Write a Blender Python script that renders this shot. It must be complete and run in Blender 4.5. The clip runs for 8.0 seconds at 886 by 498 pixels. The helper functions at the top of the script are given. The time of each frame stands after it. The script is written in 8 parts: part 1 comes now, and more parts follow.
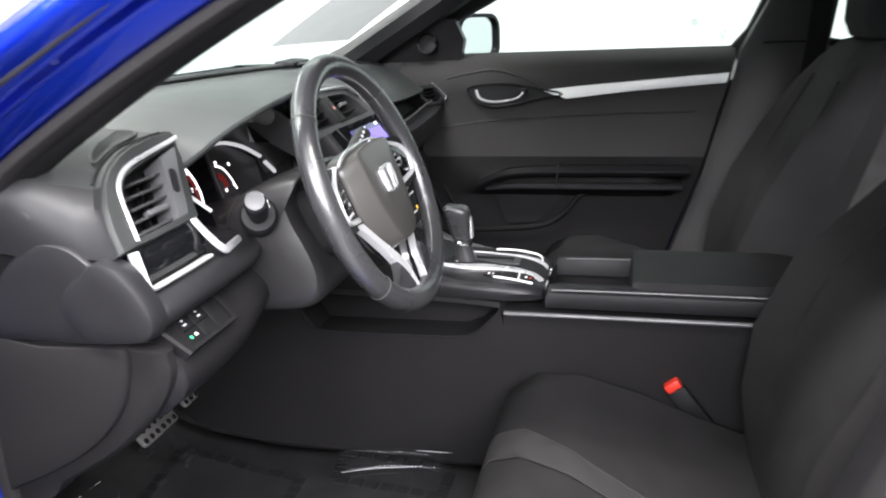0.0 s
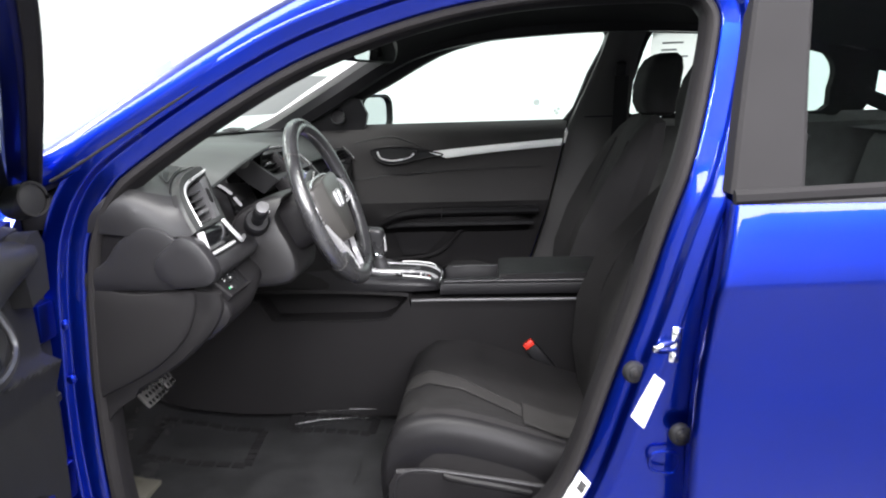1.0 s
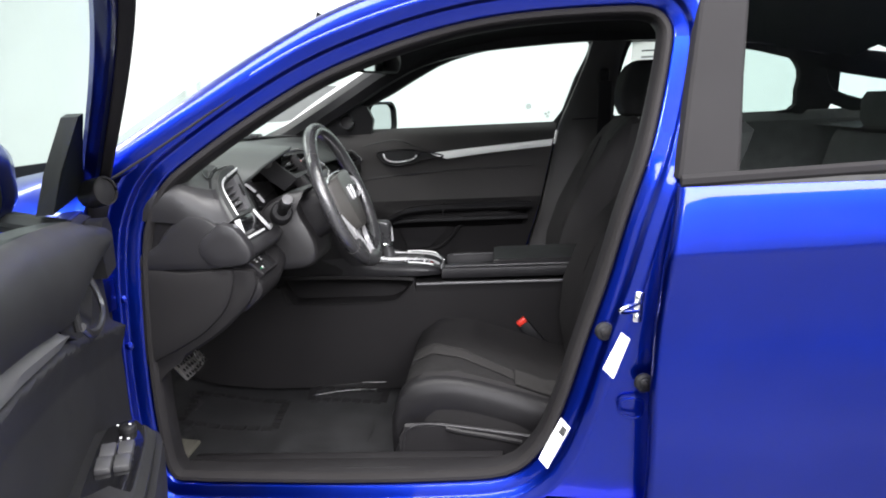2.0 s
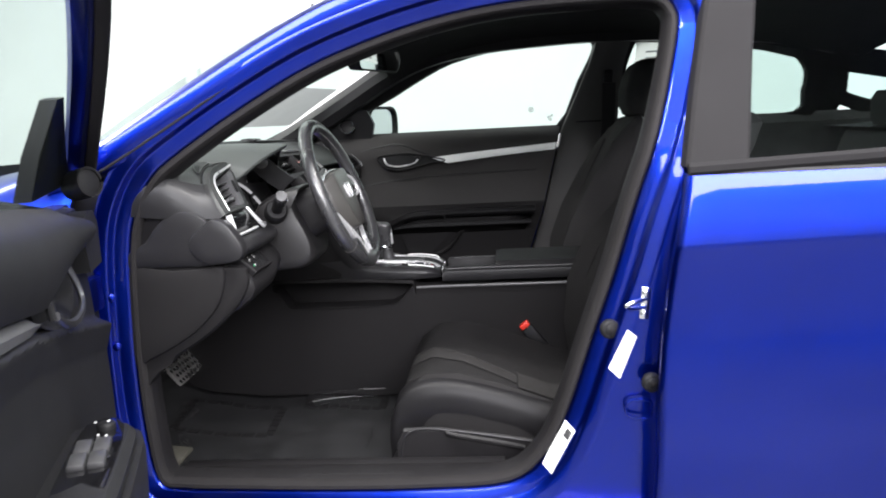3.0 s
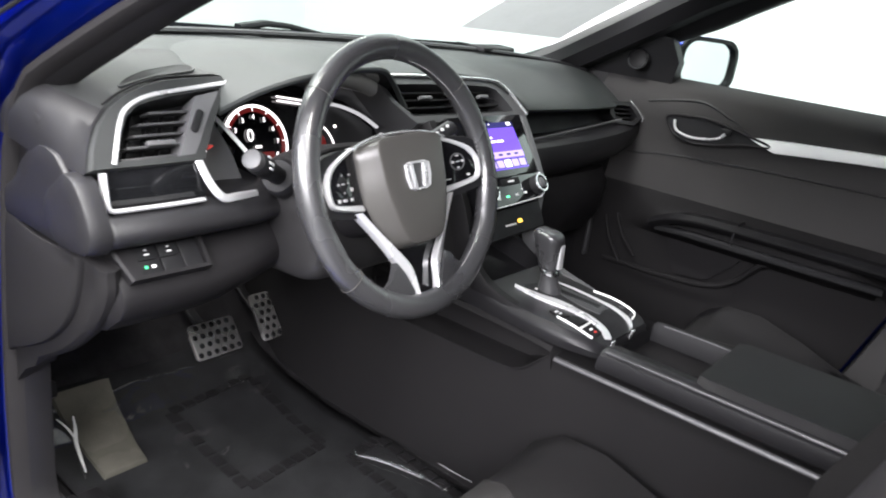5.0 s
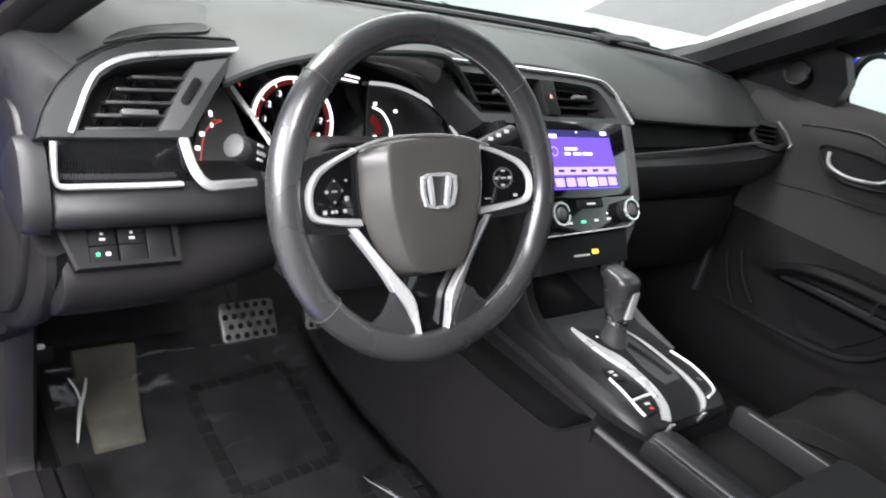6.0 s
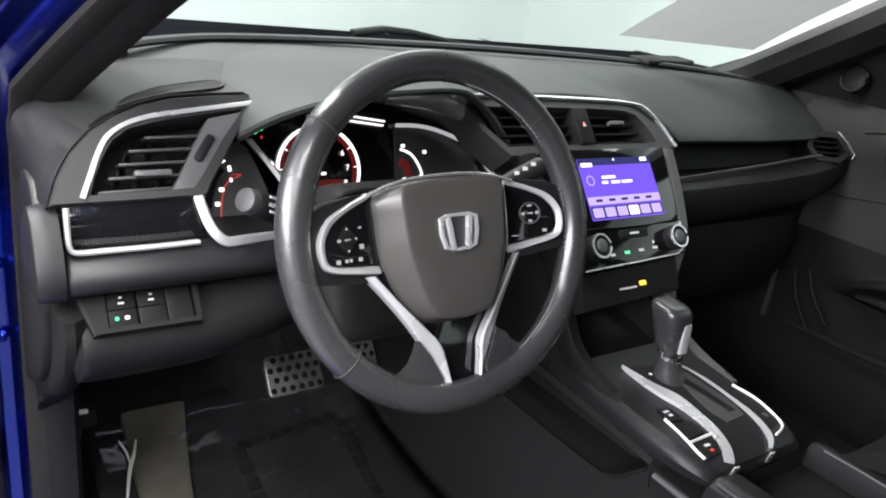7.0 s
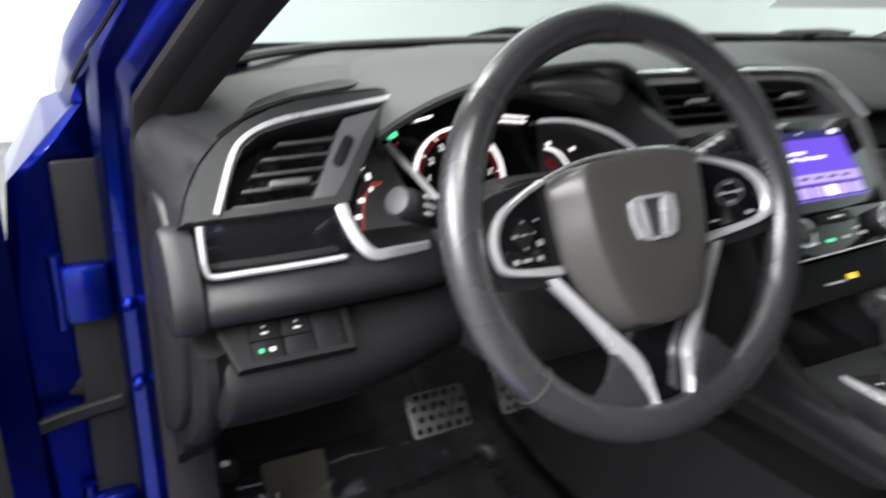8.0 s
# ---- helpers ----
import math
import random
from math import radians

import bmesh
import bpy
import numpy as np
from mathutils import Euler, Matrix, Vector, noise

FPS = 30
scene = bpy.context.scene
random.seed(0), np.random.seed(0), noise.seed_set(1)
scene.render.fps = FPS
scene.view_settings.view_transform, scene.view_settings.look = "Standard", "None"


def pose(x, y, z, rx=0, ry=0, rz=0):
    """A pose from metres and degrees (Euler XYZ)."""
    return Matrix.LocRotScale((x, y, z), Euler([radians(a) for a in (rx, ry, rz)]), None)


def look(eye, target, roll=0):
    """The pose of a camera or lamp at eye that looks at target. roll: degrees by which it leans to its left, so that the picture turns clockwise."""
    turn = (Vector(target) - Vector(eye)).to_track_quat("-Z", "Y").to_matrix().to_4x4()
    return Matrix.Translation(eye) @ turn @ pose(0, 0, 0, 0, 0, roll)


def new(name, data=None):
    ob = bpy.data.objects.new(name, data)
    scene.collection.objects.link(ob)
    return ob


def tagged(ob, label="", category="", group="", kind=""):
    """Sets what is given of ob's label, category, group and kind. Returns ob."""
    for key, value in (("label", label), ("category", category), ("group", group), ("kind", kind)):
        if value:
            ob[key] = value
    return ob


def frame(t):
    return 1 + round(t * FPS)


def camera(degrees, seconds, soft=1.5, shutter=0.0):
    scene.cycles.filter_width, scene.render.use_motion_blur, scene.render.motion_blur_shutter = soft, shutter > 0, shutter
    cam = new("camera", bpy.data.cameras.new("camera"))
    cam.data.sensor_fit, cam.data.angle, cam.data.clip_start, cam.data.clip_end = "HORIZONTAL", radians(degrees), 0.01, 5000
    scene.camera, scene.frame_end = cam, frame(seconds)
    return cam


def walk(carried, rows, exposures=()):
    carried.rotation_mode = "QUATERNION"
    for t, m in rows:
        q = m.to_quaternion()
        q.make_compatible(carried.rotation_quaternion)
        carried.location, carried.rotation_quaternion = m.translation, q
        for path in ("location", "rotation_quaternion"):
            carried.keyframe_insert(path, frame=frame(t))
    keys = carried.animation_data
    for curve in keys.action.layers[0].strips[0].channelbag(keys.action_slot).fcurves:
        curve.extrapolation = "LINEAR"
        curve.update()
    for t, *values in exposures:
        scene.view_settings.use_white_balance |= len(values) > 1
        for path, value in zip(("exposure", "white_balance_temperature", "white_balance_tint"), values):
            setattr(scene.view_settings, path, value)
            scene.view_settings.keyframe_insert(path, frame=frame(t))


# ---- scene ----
cam = camera(60.5, 8.0, soft=1.9, shutter=0.4)
PATH = [
    (0, (0.329, -1.398, 1.08), (-0.135, 0.458, 0.499), -2.4),
    (0.2, (0.347, -1.519, 1.098), (-0.067, 0.359, 0.549), -2.9),
    (0.5, (0.354, -1.717, 1.092), (0.069, 0.213, 0.65), -2.7),
    (0.7, (0.339, -1.854, 1.085), (0.156, 0.098, 0.692), -3.4),
    (1, (0.347, -2.013, 1.079), (0.2, -0.058, 0.682), -1.8),
    (1.2, (0.346, -2.081, 1.066), (0.213, -0.128, 0.657), -1.9),
    (1.5, (0.362, -2.19, 1.066), (0.204, -0.234, 0.679), -1.9),
    (1.7, (0.368, -2.23, 1.077), (0.205, -0.275, 0.686), -2.3),
    (2.8, (0.389, -2.279, 1.041), (0.238, -0.312, 0.711), -3.2),
    (3, (0.383, -2.212, 1.022), (0.211, -0.248, 0.688), -3.0),
    (3.3, (0.383, -2.078, 1.018), (0.163, -0.115, 0.707), -2.1),
    (3.5, (0.407, -1.982, 1.021), (0.173, -0.019, 0.717), -2.0),
    (3.7, (0.439, -1.876, 1.016), (0.112, 0.072, 0.706), -2.0),
    (4, (0.527, -1.663, 1.019), (-0.142, 0.185, 0.648), -0.5),
    (4.2, (0.598, -1.553, 1.036), (-0.243, 0.207, 0.593), 1.2),
    (5.3, (0.628, -1.05, 1.109), (-0.573, 0.405, 0.445), 11.3),
    (5.5, (0.616, -0.999, 1.112), (-0.629, 0.405, 0.421), 13.9),
    (6, (0.594, -0.899, 1.127), (-0.77, 0.347, 0.362), 13.8),
    (6.2, (0.593, -0.867, 1.131), (-0.838, 0.306, 0.374), 10.7),
    (6.5, (0.591, -0.843, 1.127), (-0.901, 0.28, 0.41), 8.3),
    (7, (0.592, -0.835, 1.127), (-0.915, 0.272, 0.419), 8.0),
    (7.5, (0.593, -0.838, 1.123), (-0.916, 0.282, 0.438), 7.5),
    (7.8, (0.532, -0.858, 1.076), (-1.063, 0.194, 0.485), 2.8),
    (8, (0.465, -0.834, 1.041), (-1.211, 0.06, 0.415), 0.6),
]
walk(cam, [(t, look(eye, target, roll)) for t, eye, target, roll in PATH],
     exposures=[(0, 0.78), (0.5, 0.90), (1.0, 0.55), (1.5, 0.40), (3.0, 0.24), (3.5, 0.30), (4.2, 0.54), (5.3, 0.86), (5.7, 0.84), (6.5, 0.40), (7.5, 0.26), (8, 0.22)])

# ---- world and lights ----
world = bpy.data.worlds.new("studio_air")
scene.world = world
world.use_nodes = True
world.node_tree.nodes["Background"].inputs[0].default_value = (0.9, 0.95, 1.0, 1)
world.node_tree.nodes["Background"].inputs[1].default_value = 0.05


def area_lamp(name, eye, target, sx, sy, watts, colour=(1.0, 0.98, 0.96)):
    data = bpy.data.lights.new(name, "AREA")
    data.shape, data.size, data.size_y = "RECTANGLE", sx, sy
    data.energy, data.color = watts, colour
    ob = new(name, data)
    ob.matrix_world = look(eye, target)
    return ob


# unseen booth lamps, assumed from strip highlights; the first hangs low, aimed in
area_lamp("booth_lamp", (1.2, -4.4, 2.7), (0.0, -0.2, 0.8), 4.6, 1.3, 430, (0.98, 0.95, 1.0))
area_lamp("booth_lamp", (0.3, 2.6, 3.4), (0.3, 2.6, 0.0), 5.0, 0.6, 60)
area_lamp("booth_lamp", (-3.2, 0.0, 3.4), (-3.2, 0.0, 0.0), 0.6, 5.0, 170)
area_lamp("booth_lamp", (0.3, -1.6, 3.6), (0.3, -1.6, 0.0), 5.0, 0.3, 330)
area_lamp("booth_lamp", (3.6, -0.5, 3.4), (3.6, -0.5, 0.0), 0.5, 4.0, 110)


# ---- materials ----
def nodes_of(name):
    m = bpy.data.materials.new(name)
    m.use_nodes = True
    nt = m.node_tree
    return m, nt, nt.nodes["Principled BSDF"]


def surface(name, base, rough, vary=0.25, grain=900.0, bump=0.15, metal=0.0, coat=0.0, blotch=14.0, spec=0.5, sheen=0.0, rvary=0.12, detail="noise"):
    """Procedural surface: colour that varies at two scales, fine relief, uneven gloss."""
    m, nt, b = nodes_of(name)
    tc = nt.nodes.new("ShaderNodeTexCoord")
    big = nt.nodes.new("ShaderNodeTexNoise")
    big.inputs["Scale"].default_value, big.inputs["Detail"].default_value = blotch, 4.0
    nt.links.new(tc.outputs["Object"], big.inputs["Vector"])
    if detail == "leather":
        fine = nt.nodes.new("ShaderNodeTexVoronoi")
        fine.feature = "DISTANCE_TO_EDGE"
        fine.inputs["Scale"].default_value = grain
        fine_out = fine.outputs["Distance"]
    else:
        fine = nt.nodes.new("ShaderNodeTexNoise")
        fine.inputs["Scale"].default_value, fine.inputs["Detail"].default_value = grain, 2.0
        fine_out = fine.outputs["Fac"]
    nt.links.new(tc.outputs["Object"], fine.inputs["Vector"])
    mix = nt.nodes.new("ShaderNodeMath")
    mix.operation = "MULTIPLY_ADD"
    nt.links.new(fine_out, mix.inputs[0])
    mix.inputs[1].default_value = 0.4
    nt.links.new(big.outputs["Fac"], mix.inputs[2])
    ramp = nt.nodes.new("ShaderNodeMapRange")
    nt.links.new(mix.outputs[0], ramp.inputs["Value"])
    ramp.inputs["From Min"].default_value, ramp.inputs["From Max"].default_value = 0.35, 1.0
    ramp.inputs["To Min"].default_value, ramp.inputs["To Max"].default_value = 1.0 - vary, 1.0 + vary
    col = nt.nodes.new("ShaderNodeVectorMath")
    col.operation = "SCALE"
    col.inputs[0].default_value = base
    nt.links.new(ramp.outputs[0], col.inputs["Scale"])
    nt.links.new(col.outputs[0], b.inputs["Base Color"])
    rr = nt.nodes.new("ShaderNodeMapRange")
    nt.links.new(big.outputs["Fac"], rr.inputs["Value"])
    rr.inputs["From Min"].default_value, rr.inputs["From Max"].default_value = 0.3, 0.7
    rr.inputs["To Min"].default_value, rr.inputs["To Max"].default_value = max(rough - rvary, 0.02), min(rough + rvary, 1.0)
    nt.links.new(rr.outputs[0], b.inputs["Roughness"])
    b.inputs["Metallic"].default_value = metal
    b.inputs["Coat Weight"].default_value = coat
    b.inputs["Coat Roughness"].default_value = 0.04
    b.inputs["Specular IOR Level"].default_value = spec
    b.inputs["Sheen Weight"].default_value = sheen
    if bump:
        bp = nt.nodes.new("ShaderNodeBump")
        bp.inputs["Strength"].default_value, bp.inputs["Distance"].default_value = bump, 0.0006
        nt.links.new(fine_out, bp.inputs["Height"])
        nt.links.new(bp.outputs[0], b.inputs["Normal"])
    return m


def lit(name, colour, strength):
    m, nt, b = nodes_of(name)
    b.inputs["Base Color"].default_value = (0.01, 0.01, 0.01, 1)
    b.inputs["Roughness"].default_value = 0.15
    b.inputs["Emission Color"].default_value = (*colour, 1)
    b.inputs["Emission Strength"].default_value = strength
    return m


def glazing(name, tint, gloss=0.06, rough=0.0, fresnel=True):
    m = bpy.data.materials.new(name)
    m.use_nodes = True
    nt = m.node_tree
    nt.nodes.clear()
    out = nt.nodes.new("ShaderNodeOutputMaterial")
    mix = nt.nodes.new("ShaderNodeMixShader")
    tr, gl = nt.nodes.new("ShaderNodeBsdfTransparent"), nt.nodes.new("ShaderNodeBsdfGlossy")
    tr.inputs[0].default_value = (*tint, 1)
    gl.inputs["Roughness"].default_value = rough
    if fresnel:
        fr = nt.nodes.new("ShaderNodeFresnel")
        fr.inputs["IOR"].default_value = 1.45
        nt.links.new(fr.outputs[0], mix.inputs[0])
    else:
        mix.inputs[0].default_value = gloss
    nt.links.new(tr.outputs[0], mix.inputs[1])
    nt.links.new(gl.outputs[0], mix.inputs[2])
    nt.links.new(mix.outputs[0], out.inputs[0])
    return m


PAINT = surface("blue_metallic_paint", (0.0022, 0.0160, 0.265), 0.33, vary=0.10, grain=2500, bump=0.02, metal=1.0, coat=0.55, blotch=3, rvary=0.04)
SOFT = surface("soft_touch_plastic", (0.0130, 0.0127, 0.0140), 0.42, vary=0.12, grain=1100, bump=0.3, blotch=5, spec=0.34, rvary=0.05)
HARD = surface("hard_grained_plastic", (0.0105, 0.0100, 0.0108), 0.46, vary=0.14, grain=800, bump=0.25, blotch=5, spec=0.17, rvary=0.05)
# door tone set between its lit look and its look in a person's shade
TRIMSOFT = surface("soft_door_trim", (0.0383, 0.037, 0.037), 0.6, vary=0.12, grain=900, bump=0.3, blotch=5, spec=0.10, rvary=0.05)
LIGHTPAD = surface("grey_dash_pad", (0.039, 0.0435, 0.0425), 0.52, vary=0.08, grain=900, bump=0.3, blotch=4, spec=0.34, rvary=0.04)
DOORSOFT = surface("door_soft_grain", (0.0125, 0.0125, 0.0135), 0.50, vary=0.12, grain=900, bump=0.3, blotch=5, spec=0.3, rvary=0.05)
DOTS = surface("gloss_grey_dots", (0.013, 0.0145, 0.0155), 0.22, vary=0.1, bump=0.0, rvary=0.03)
# lower trim darkened for shade of someone standing in the door opening
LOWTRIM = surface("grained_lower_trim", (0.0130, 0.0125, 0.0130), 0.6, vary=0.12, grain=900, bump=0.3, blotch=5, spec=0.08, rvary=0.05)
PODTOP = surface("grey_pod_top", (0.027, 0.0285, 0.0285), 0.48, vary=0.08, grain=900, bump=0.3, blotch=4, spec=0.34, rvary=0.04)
MIDGREY = surface("mid_grey_plastic", (0.085, 0.085, 0.088), 0.38, vary=0.15, grain=900, bump=0.2, blotch=10)
BLACK = surface("deep_black_plastic", (0.010, 0.010, 0.011), 0.55, vary=0.2, grain=700, bump=0.2, spec=0.2)
GLOSS = surface("piano_black", (0.006, 0.006, 0.007), 0.08, vary=0.1, grain=500, bump=0.0, coat=0.6, rvary=0.03)
RUBBER = surface("black_rubber", (0.016, 0.015, 0.0155), 0.78, vary=0.15, grain=600, bump=0.2, spec=0.12, rvary=0.05)
MATT = surface("matt_black_film", (0.0205, 0.0198, 0.0208), 0.93, vary=0.08, grain=900, bump=0.1, blotch=6, spec=0.05, rvary=0.03)
VINYL = surface("black_seat_vinyl", (0.0085, 0.0082, 0.0090), 0.44, vary=0.12, grain=700, bump=0.25, detail="leather", spec=0.16, rvary=0.04, blotch=6)
CHROME = surface("chrome", (0.86, 0.87, 0.88), 0.20, vary=0.04, grain=400, bump=0.0, metal=0.82, rvary=0.04)
# near-white, hardly metallic: paints the shine that silver trim would reflect
BRIGHT = surface("silver_shine_white", (0.90, 0.91, 0.90), 0.34, vary=0.04, grain=1500, bump=0.03, metal=0.05, rvary=0.05)
# paler than the front pillar trim, for light missing on this side
PILLARTRIM = surface("pillar_plastic_lit", (0.040, 0.039, 0.039), 0.5, vary=0.12, grain=900, bump=0.25, blotch=6, spec=0.3, rvary=0.05)
MIDCHROME = surface("polished_chrome", (0.72, 0.73, 0.75), 0.12, vary=0.03, grain=400, bump=0.0, metal=1.0, rvary=0.03)
STEEL = surface("dull_steel", (0.20, 0.20, 0.21), 0.36, vary=0.12, grain=300, bump=0.05, metal=1.0, rvary=0.08)
SATIN = surface("satin_silver", (0.72, 0.72, 0.73), 0.30, vary=0.05, grain=1500, bump=0.05, metal=0.55, rvary=0.05)
ALU = surface("brushed_aluminium", (0.54, 0.53, 0.52), 0.27, vary=0.20, grain=500, bump=0.3, metal=0.85)
# pale tone in place of a highlight on the hood's smooth cheek
CHEEK = surface("pale_cheek_shine", (0.55, 0.54, 0.53), 0.24, vary=0.06, grain=900, bump=0.02, metal=0.6, rvary=0.04)
SHROUD = surface("grey_column_plastic", (0.0145, 0.0140, 0.0145), 0.46, vary=0.10, grain=900, bump=0.2, blotch=6, rvary=0.05)
LEATHER = surface("black_leather", (0.034, 0.034, 0.036), 0.27, vary=0.12, grain=900, bump=0.15, detail="leather", rvary=0.05, blotch=6, spec=0.95)
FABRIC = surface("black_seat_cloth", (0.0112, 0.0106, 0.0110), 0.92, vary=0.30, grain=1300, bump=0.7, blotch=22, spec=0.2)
# same black cloth, paler to make up for light missing on the far seat
FABRIC_FAR = surface("black_cloth_lit", (0.020, 0.0195, 0.020), 0.92, vary=0.25, grain=1300, bump=0.6, blotch=22, spec=0.2)
FABRIC_GREY = surface("charcoal_seat_cloth", (0.0215, 0.0205, 0.0205), 0.9, vary=0.30, grain=1000, bump=0.7, blotch=25, spec=0.2)
CARPET = surface("black_carpet", (0.0165, 0.0158, 0.0170), 0.98, vary=0.5, grain=700, bump=1.0, blotch=30, spec=0.1)
MATCLOTH = surface("floor_mat_pile", (0.0165, 0.0165, 0.018), 0.97, vary=0.45, grain=600, bump=1.0, blotch=18, spec=0.1)
MATDARK = surface("dark_mat_border", (0.0125, 0.0120, 0.0130), 0.98, vary=0.4, grain=700, bump=1.0, blotch=30, spec=0.05)
HEADLINE = surface("black_headliner_cloth", (0.012, 0.0115, 0.012), 0.97, vary=0.3, grain=900, bump=0.5, spec=0.1)
RED = surface("red_plastic", (0.62, 0.035, 0.02), 0.4, vary=0.15, grain=600, bump=0.05)
PAPER = surface("white_label_paper", (0.80, 0.80, 0.78), 0.6, vary=0.05, grain=500, bump=0.05)
INK = surface("dark_ink", (0.03, 0.03, 0.03), 0.7, vary=0.1, bump=0.0)
WHITEPRINT = surface("white_print", (0.75, 0.75, 0.75), 0.5, vary=0.05, bump=0.0)
# bench and rear trim raised to a lit grey; little light reaches them
BENCH = surface("bench_cloth_lit", (0.075, 0.075, 0.074), 0.92, vary=0.25, grain=1300, bump=0.6, blotch=22, spec=0.15)
PAPERBACK = surface("grey_paper_back", (0.50, 0.51, 0.52), 0.7, vary=0.12, grain=120, bump=0.1)


def let_light_through(m, share, tint=(0.30, 0.31, 0.315)):
    """Thin paper: part of the light passes through."""
    nt = m.node_tree
    out = next(n for n in nt.nodes if n.type == "OUTPUT_MATERIAL")
    mix, tl = nt.nodes.new("ShaderNodeMixShader"), nt.nodes.new("ShaderNodeBsdfTranslucent")
    tl.inputs[0].default_value = (*tint, 1)
    mix.inputs[0].default_value = share
    nt.links.new(nt.nodes["Principled BSDF"].outputs[0], mix.inputs[1])
    nt.links.new(tl.outputs[0], mix.inputs[2])
    nt.links.new(mix.outputs[0], out.inputs[0])


let_light_through(PAPERBACK, 0.5)
THINPAPER = surface("thin_white_paper", (0.82, 0.82, 0.80), 0.6, vary=0.05, grain=120, bump=0.05)
let_light_through(THINPAPER, 0.82, (0.85, 0.86, 0.84))
WALLWHITE = surface("white_booth_wall", (0.84, 0.87, 0.86), 0.7, vary=0.04, grain=60, bump=0.1, blotch=2)
FLOORGREY = surface("booth_floor", (0.135, 0.137, 0.141), 0.45, vary=0.08, grain=80, bump=0.1, blotch=3)
STITCH = surface("grey_thread", (0.35, 0.35, 0.35), 0.8, vary=0.2, bump=0.0)
GLASS = glazing("clear_green_glass", (0.56, 0.635, 0.605), gloss=0.03, fresnel=False)
GLASS_DARK = glazing("tinted_rear_glass", (0.72, 0.82, 0.80), gloss=0.002, fresnel=False)
GLASSMARK = glazing("etched_glass", (0.62, 0.63, 0.62), gloss=0.02, rough=0.3, fresnel=False)
FILM = glazing("clear_plastic_film", (0.93, 0.94, 0.92), gloss=0.065, rough=0.08, fresnel=False)
FOLD = glazing("shiny_film_fold", (0.9, 0.91, 0.9), gloss=0.05, rough=0.14, fresnel=False)
FLAP = glazing("smooth_film_flap", (0.95, 0.95, 0.95), gloss=0.11, rough=0.32, fresnel=False)
# near-white colour that paints lamp glints on the film
GLINT = surface("white_film_glint", (0.80, 0.81, 0.80), 0.25, vary=0.1, grain=300, bump=0.1)
# olive tone paints the look of lit film over carpet
OLIVE = surface("olive_lit_pad", (0.085, 0.081, 0.068), 0.9, vary=0.35, grain=600, bump=0.6, blotch=14, spec=0.15)
HUBGREY = surface("worn_grey_hub", (0.064, 0.061, 0.057), 0.30, vary=0.16, grain=900, bump=0.12, detail="leather", rvary=0.04, blotch=5)
MIRROR = surface("mirror_glass", (0.86, 0.89, 0.90), 0.02, vary=0.0, bump=0.0, metal=1.0, rvary=0.0)
L_WHITE = lit("white_lamp_print", (1.0, 0.93, 0.95), 1.6)
L_RED = lit("red_glow", (1.0, 0.09, 0.07), 0.6)
L_DIMRED = lit("dim_red_glow", (0.75, 0.06, 0.06), 0.10)
DARKGREY = surface("dark_grey_plastic", (0.042, 0.042, 0.044), 0.40, vary=0.15, grain=900, bump=0.2, blotch=10)
# glow stands in for light reflected by the gauge dividers
L_EDGE_SHINE = lit("divider_shine_glow", (0.92, 0.90, 0.95), 0.40)
L_GREEN = lit("green_lamp", (0.10, 1.0, 0.40), 1.5)
L_AMBER = lit("amber_lamp", (1.0, 0.55, 0.05), 1.8)
L_PURPLE = lit("purple_screen", (0.19, 0.10, 0.85), 0.95)
L_LILAC = lit("lilac_screen", (0.55, 0.42, 1.0), 1.1)
L_DARKBLUE = lit("dark_screen", (0.03, 0.03, 0.14), 1.0)


# ---- building tools ----
WORLD_OF = {}


def thing(name, base, label, category, group="", kind=""):
    ob = new(name)
    ob.empty_display_size = 0.05
    ob.location = base
    WORLD_OF[ob.name] = Matrix.Translation(base)
    return tagged(ob, label, category, group, kind)


def finish(bm, sharp=38):
    bmesh.ops.remove_doubles(bm, verts=bm.verts, dist=1e-5)
    bmesh.ops.recalc_face_normals(bm, faces=bm.faces)
    lim = radians(sharp)
    for f in bm.faces:
        f.smooth = True
    for e in bm.edges:
        if len(e.link_faces) == 2 and e.calc_face_angle(0.0) > lim:
            e.smooth = False


def part(name, bm, material, parent=None, label="", sharp=38):
    finish(bm, sharp)
    me = bpy.data.meshes.new(name)
    bm.to_mesh(me)
    bm.free()
    me.materials.append(material)
    ob = new(name, me)
    if parent is not None:
        ob.parent = parent
        if parent.name in WORLD_OF:
            ob.matrix_parent_inverse = WORLD_OF[parent.name].inverted()
    if label:
        ob["label"] = label
    return ob


def lone(name, bm, material, label, category, group="", kind="", sharp=38):
    return tagged(part(name, bm, material, None, "", sharp), label, category, group, kind)


def spline(pts, n=8, closed=False):
    """Catmull-Rom through points, n steps a span."""
    P = [Vector(p) for p in pts]
    k = len(P)
    out = []
    for i in range(k if closed else k - 1):
        if closed:
            a, b, c, d = P[i - 1], P[i], P[(i + 1) % k], P[(i + 2) % k]
        else:
            a, b, c, d = P[max(i - 1, 0)], P[i], P[i + 1], P[min(i + 2, k - 1)]
        for j in range(n):
            t = j / n
            out.append(0.5 * (2 * b + (c - a) * t + (2 * a - 5 * b + 4 * c - d) * t * t + (3 * b - a - 3 * c + d) * t ** 3))
    if not closed:
        out.append(P[-1].copy())
    return out


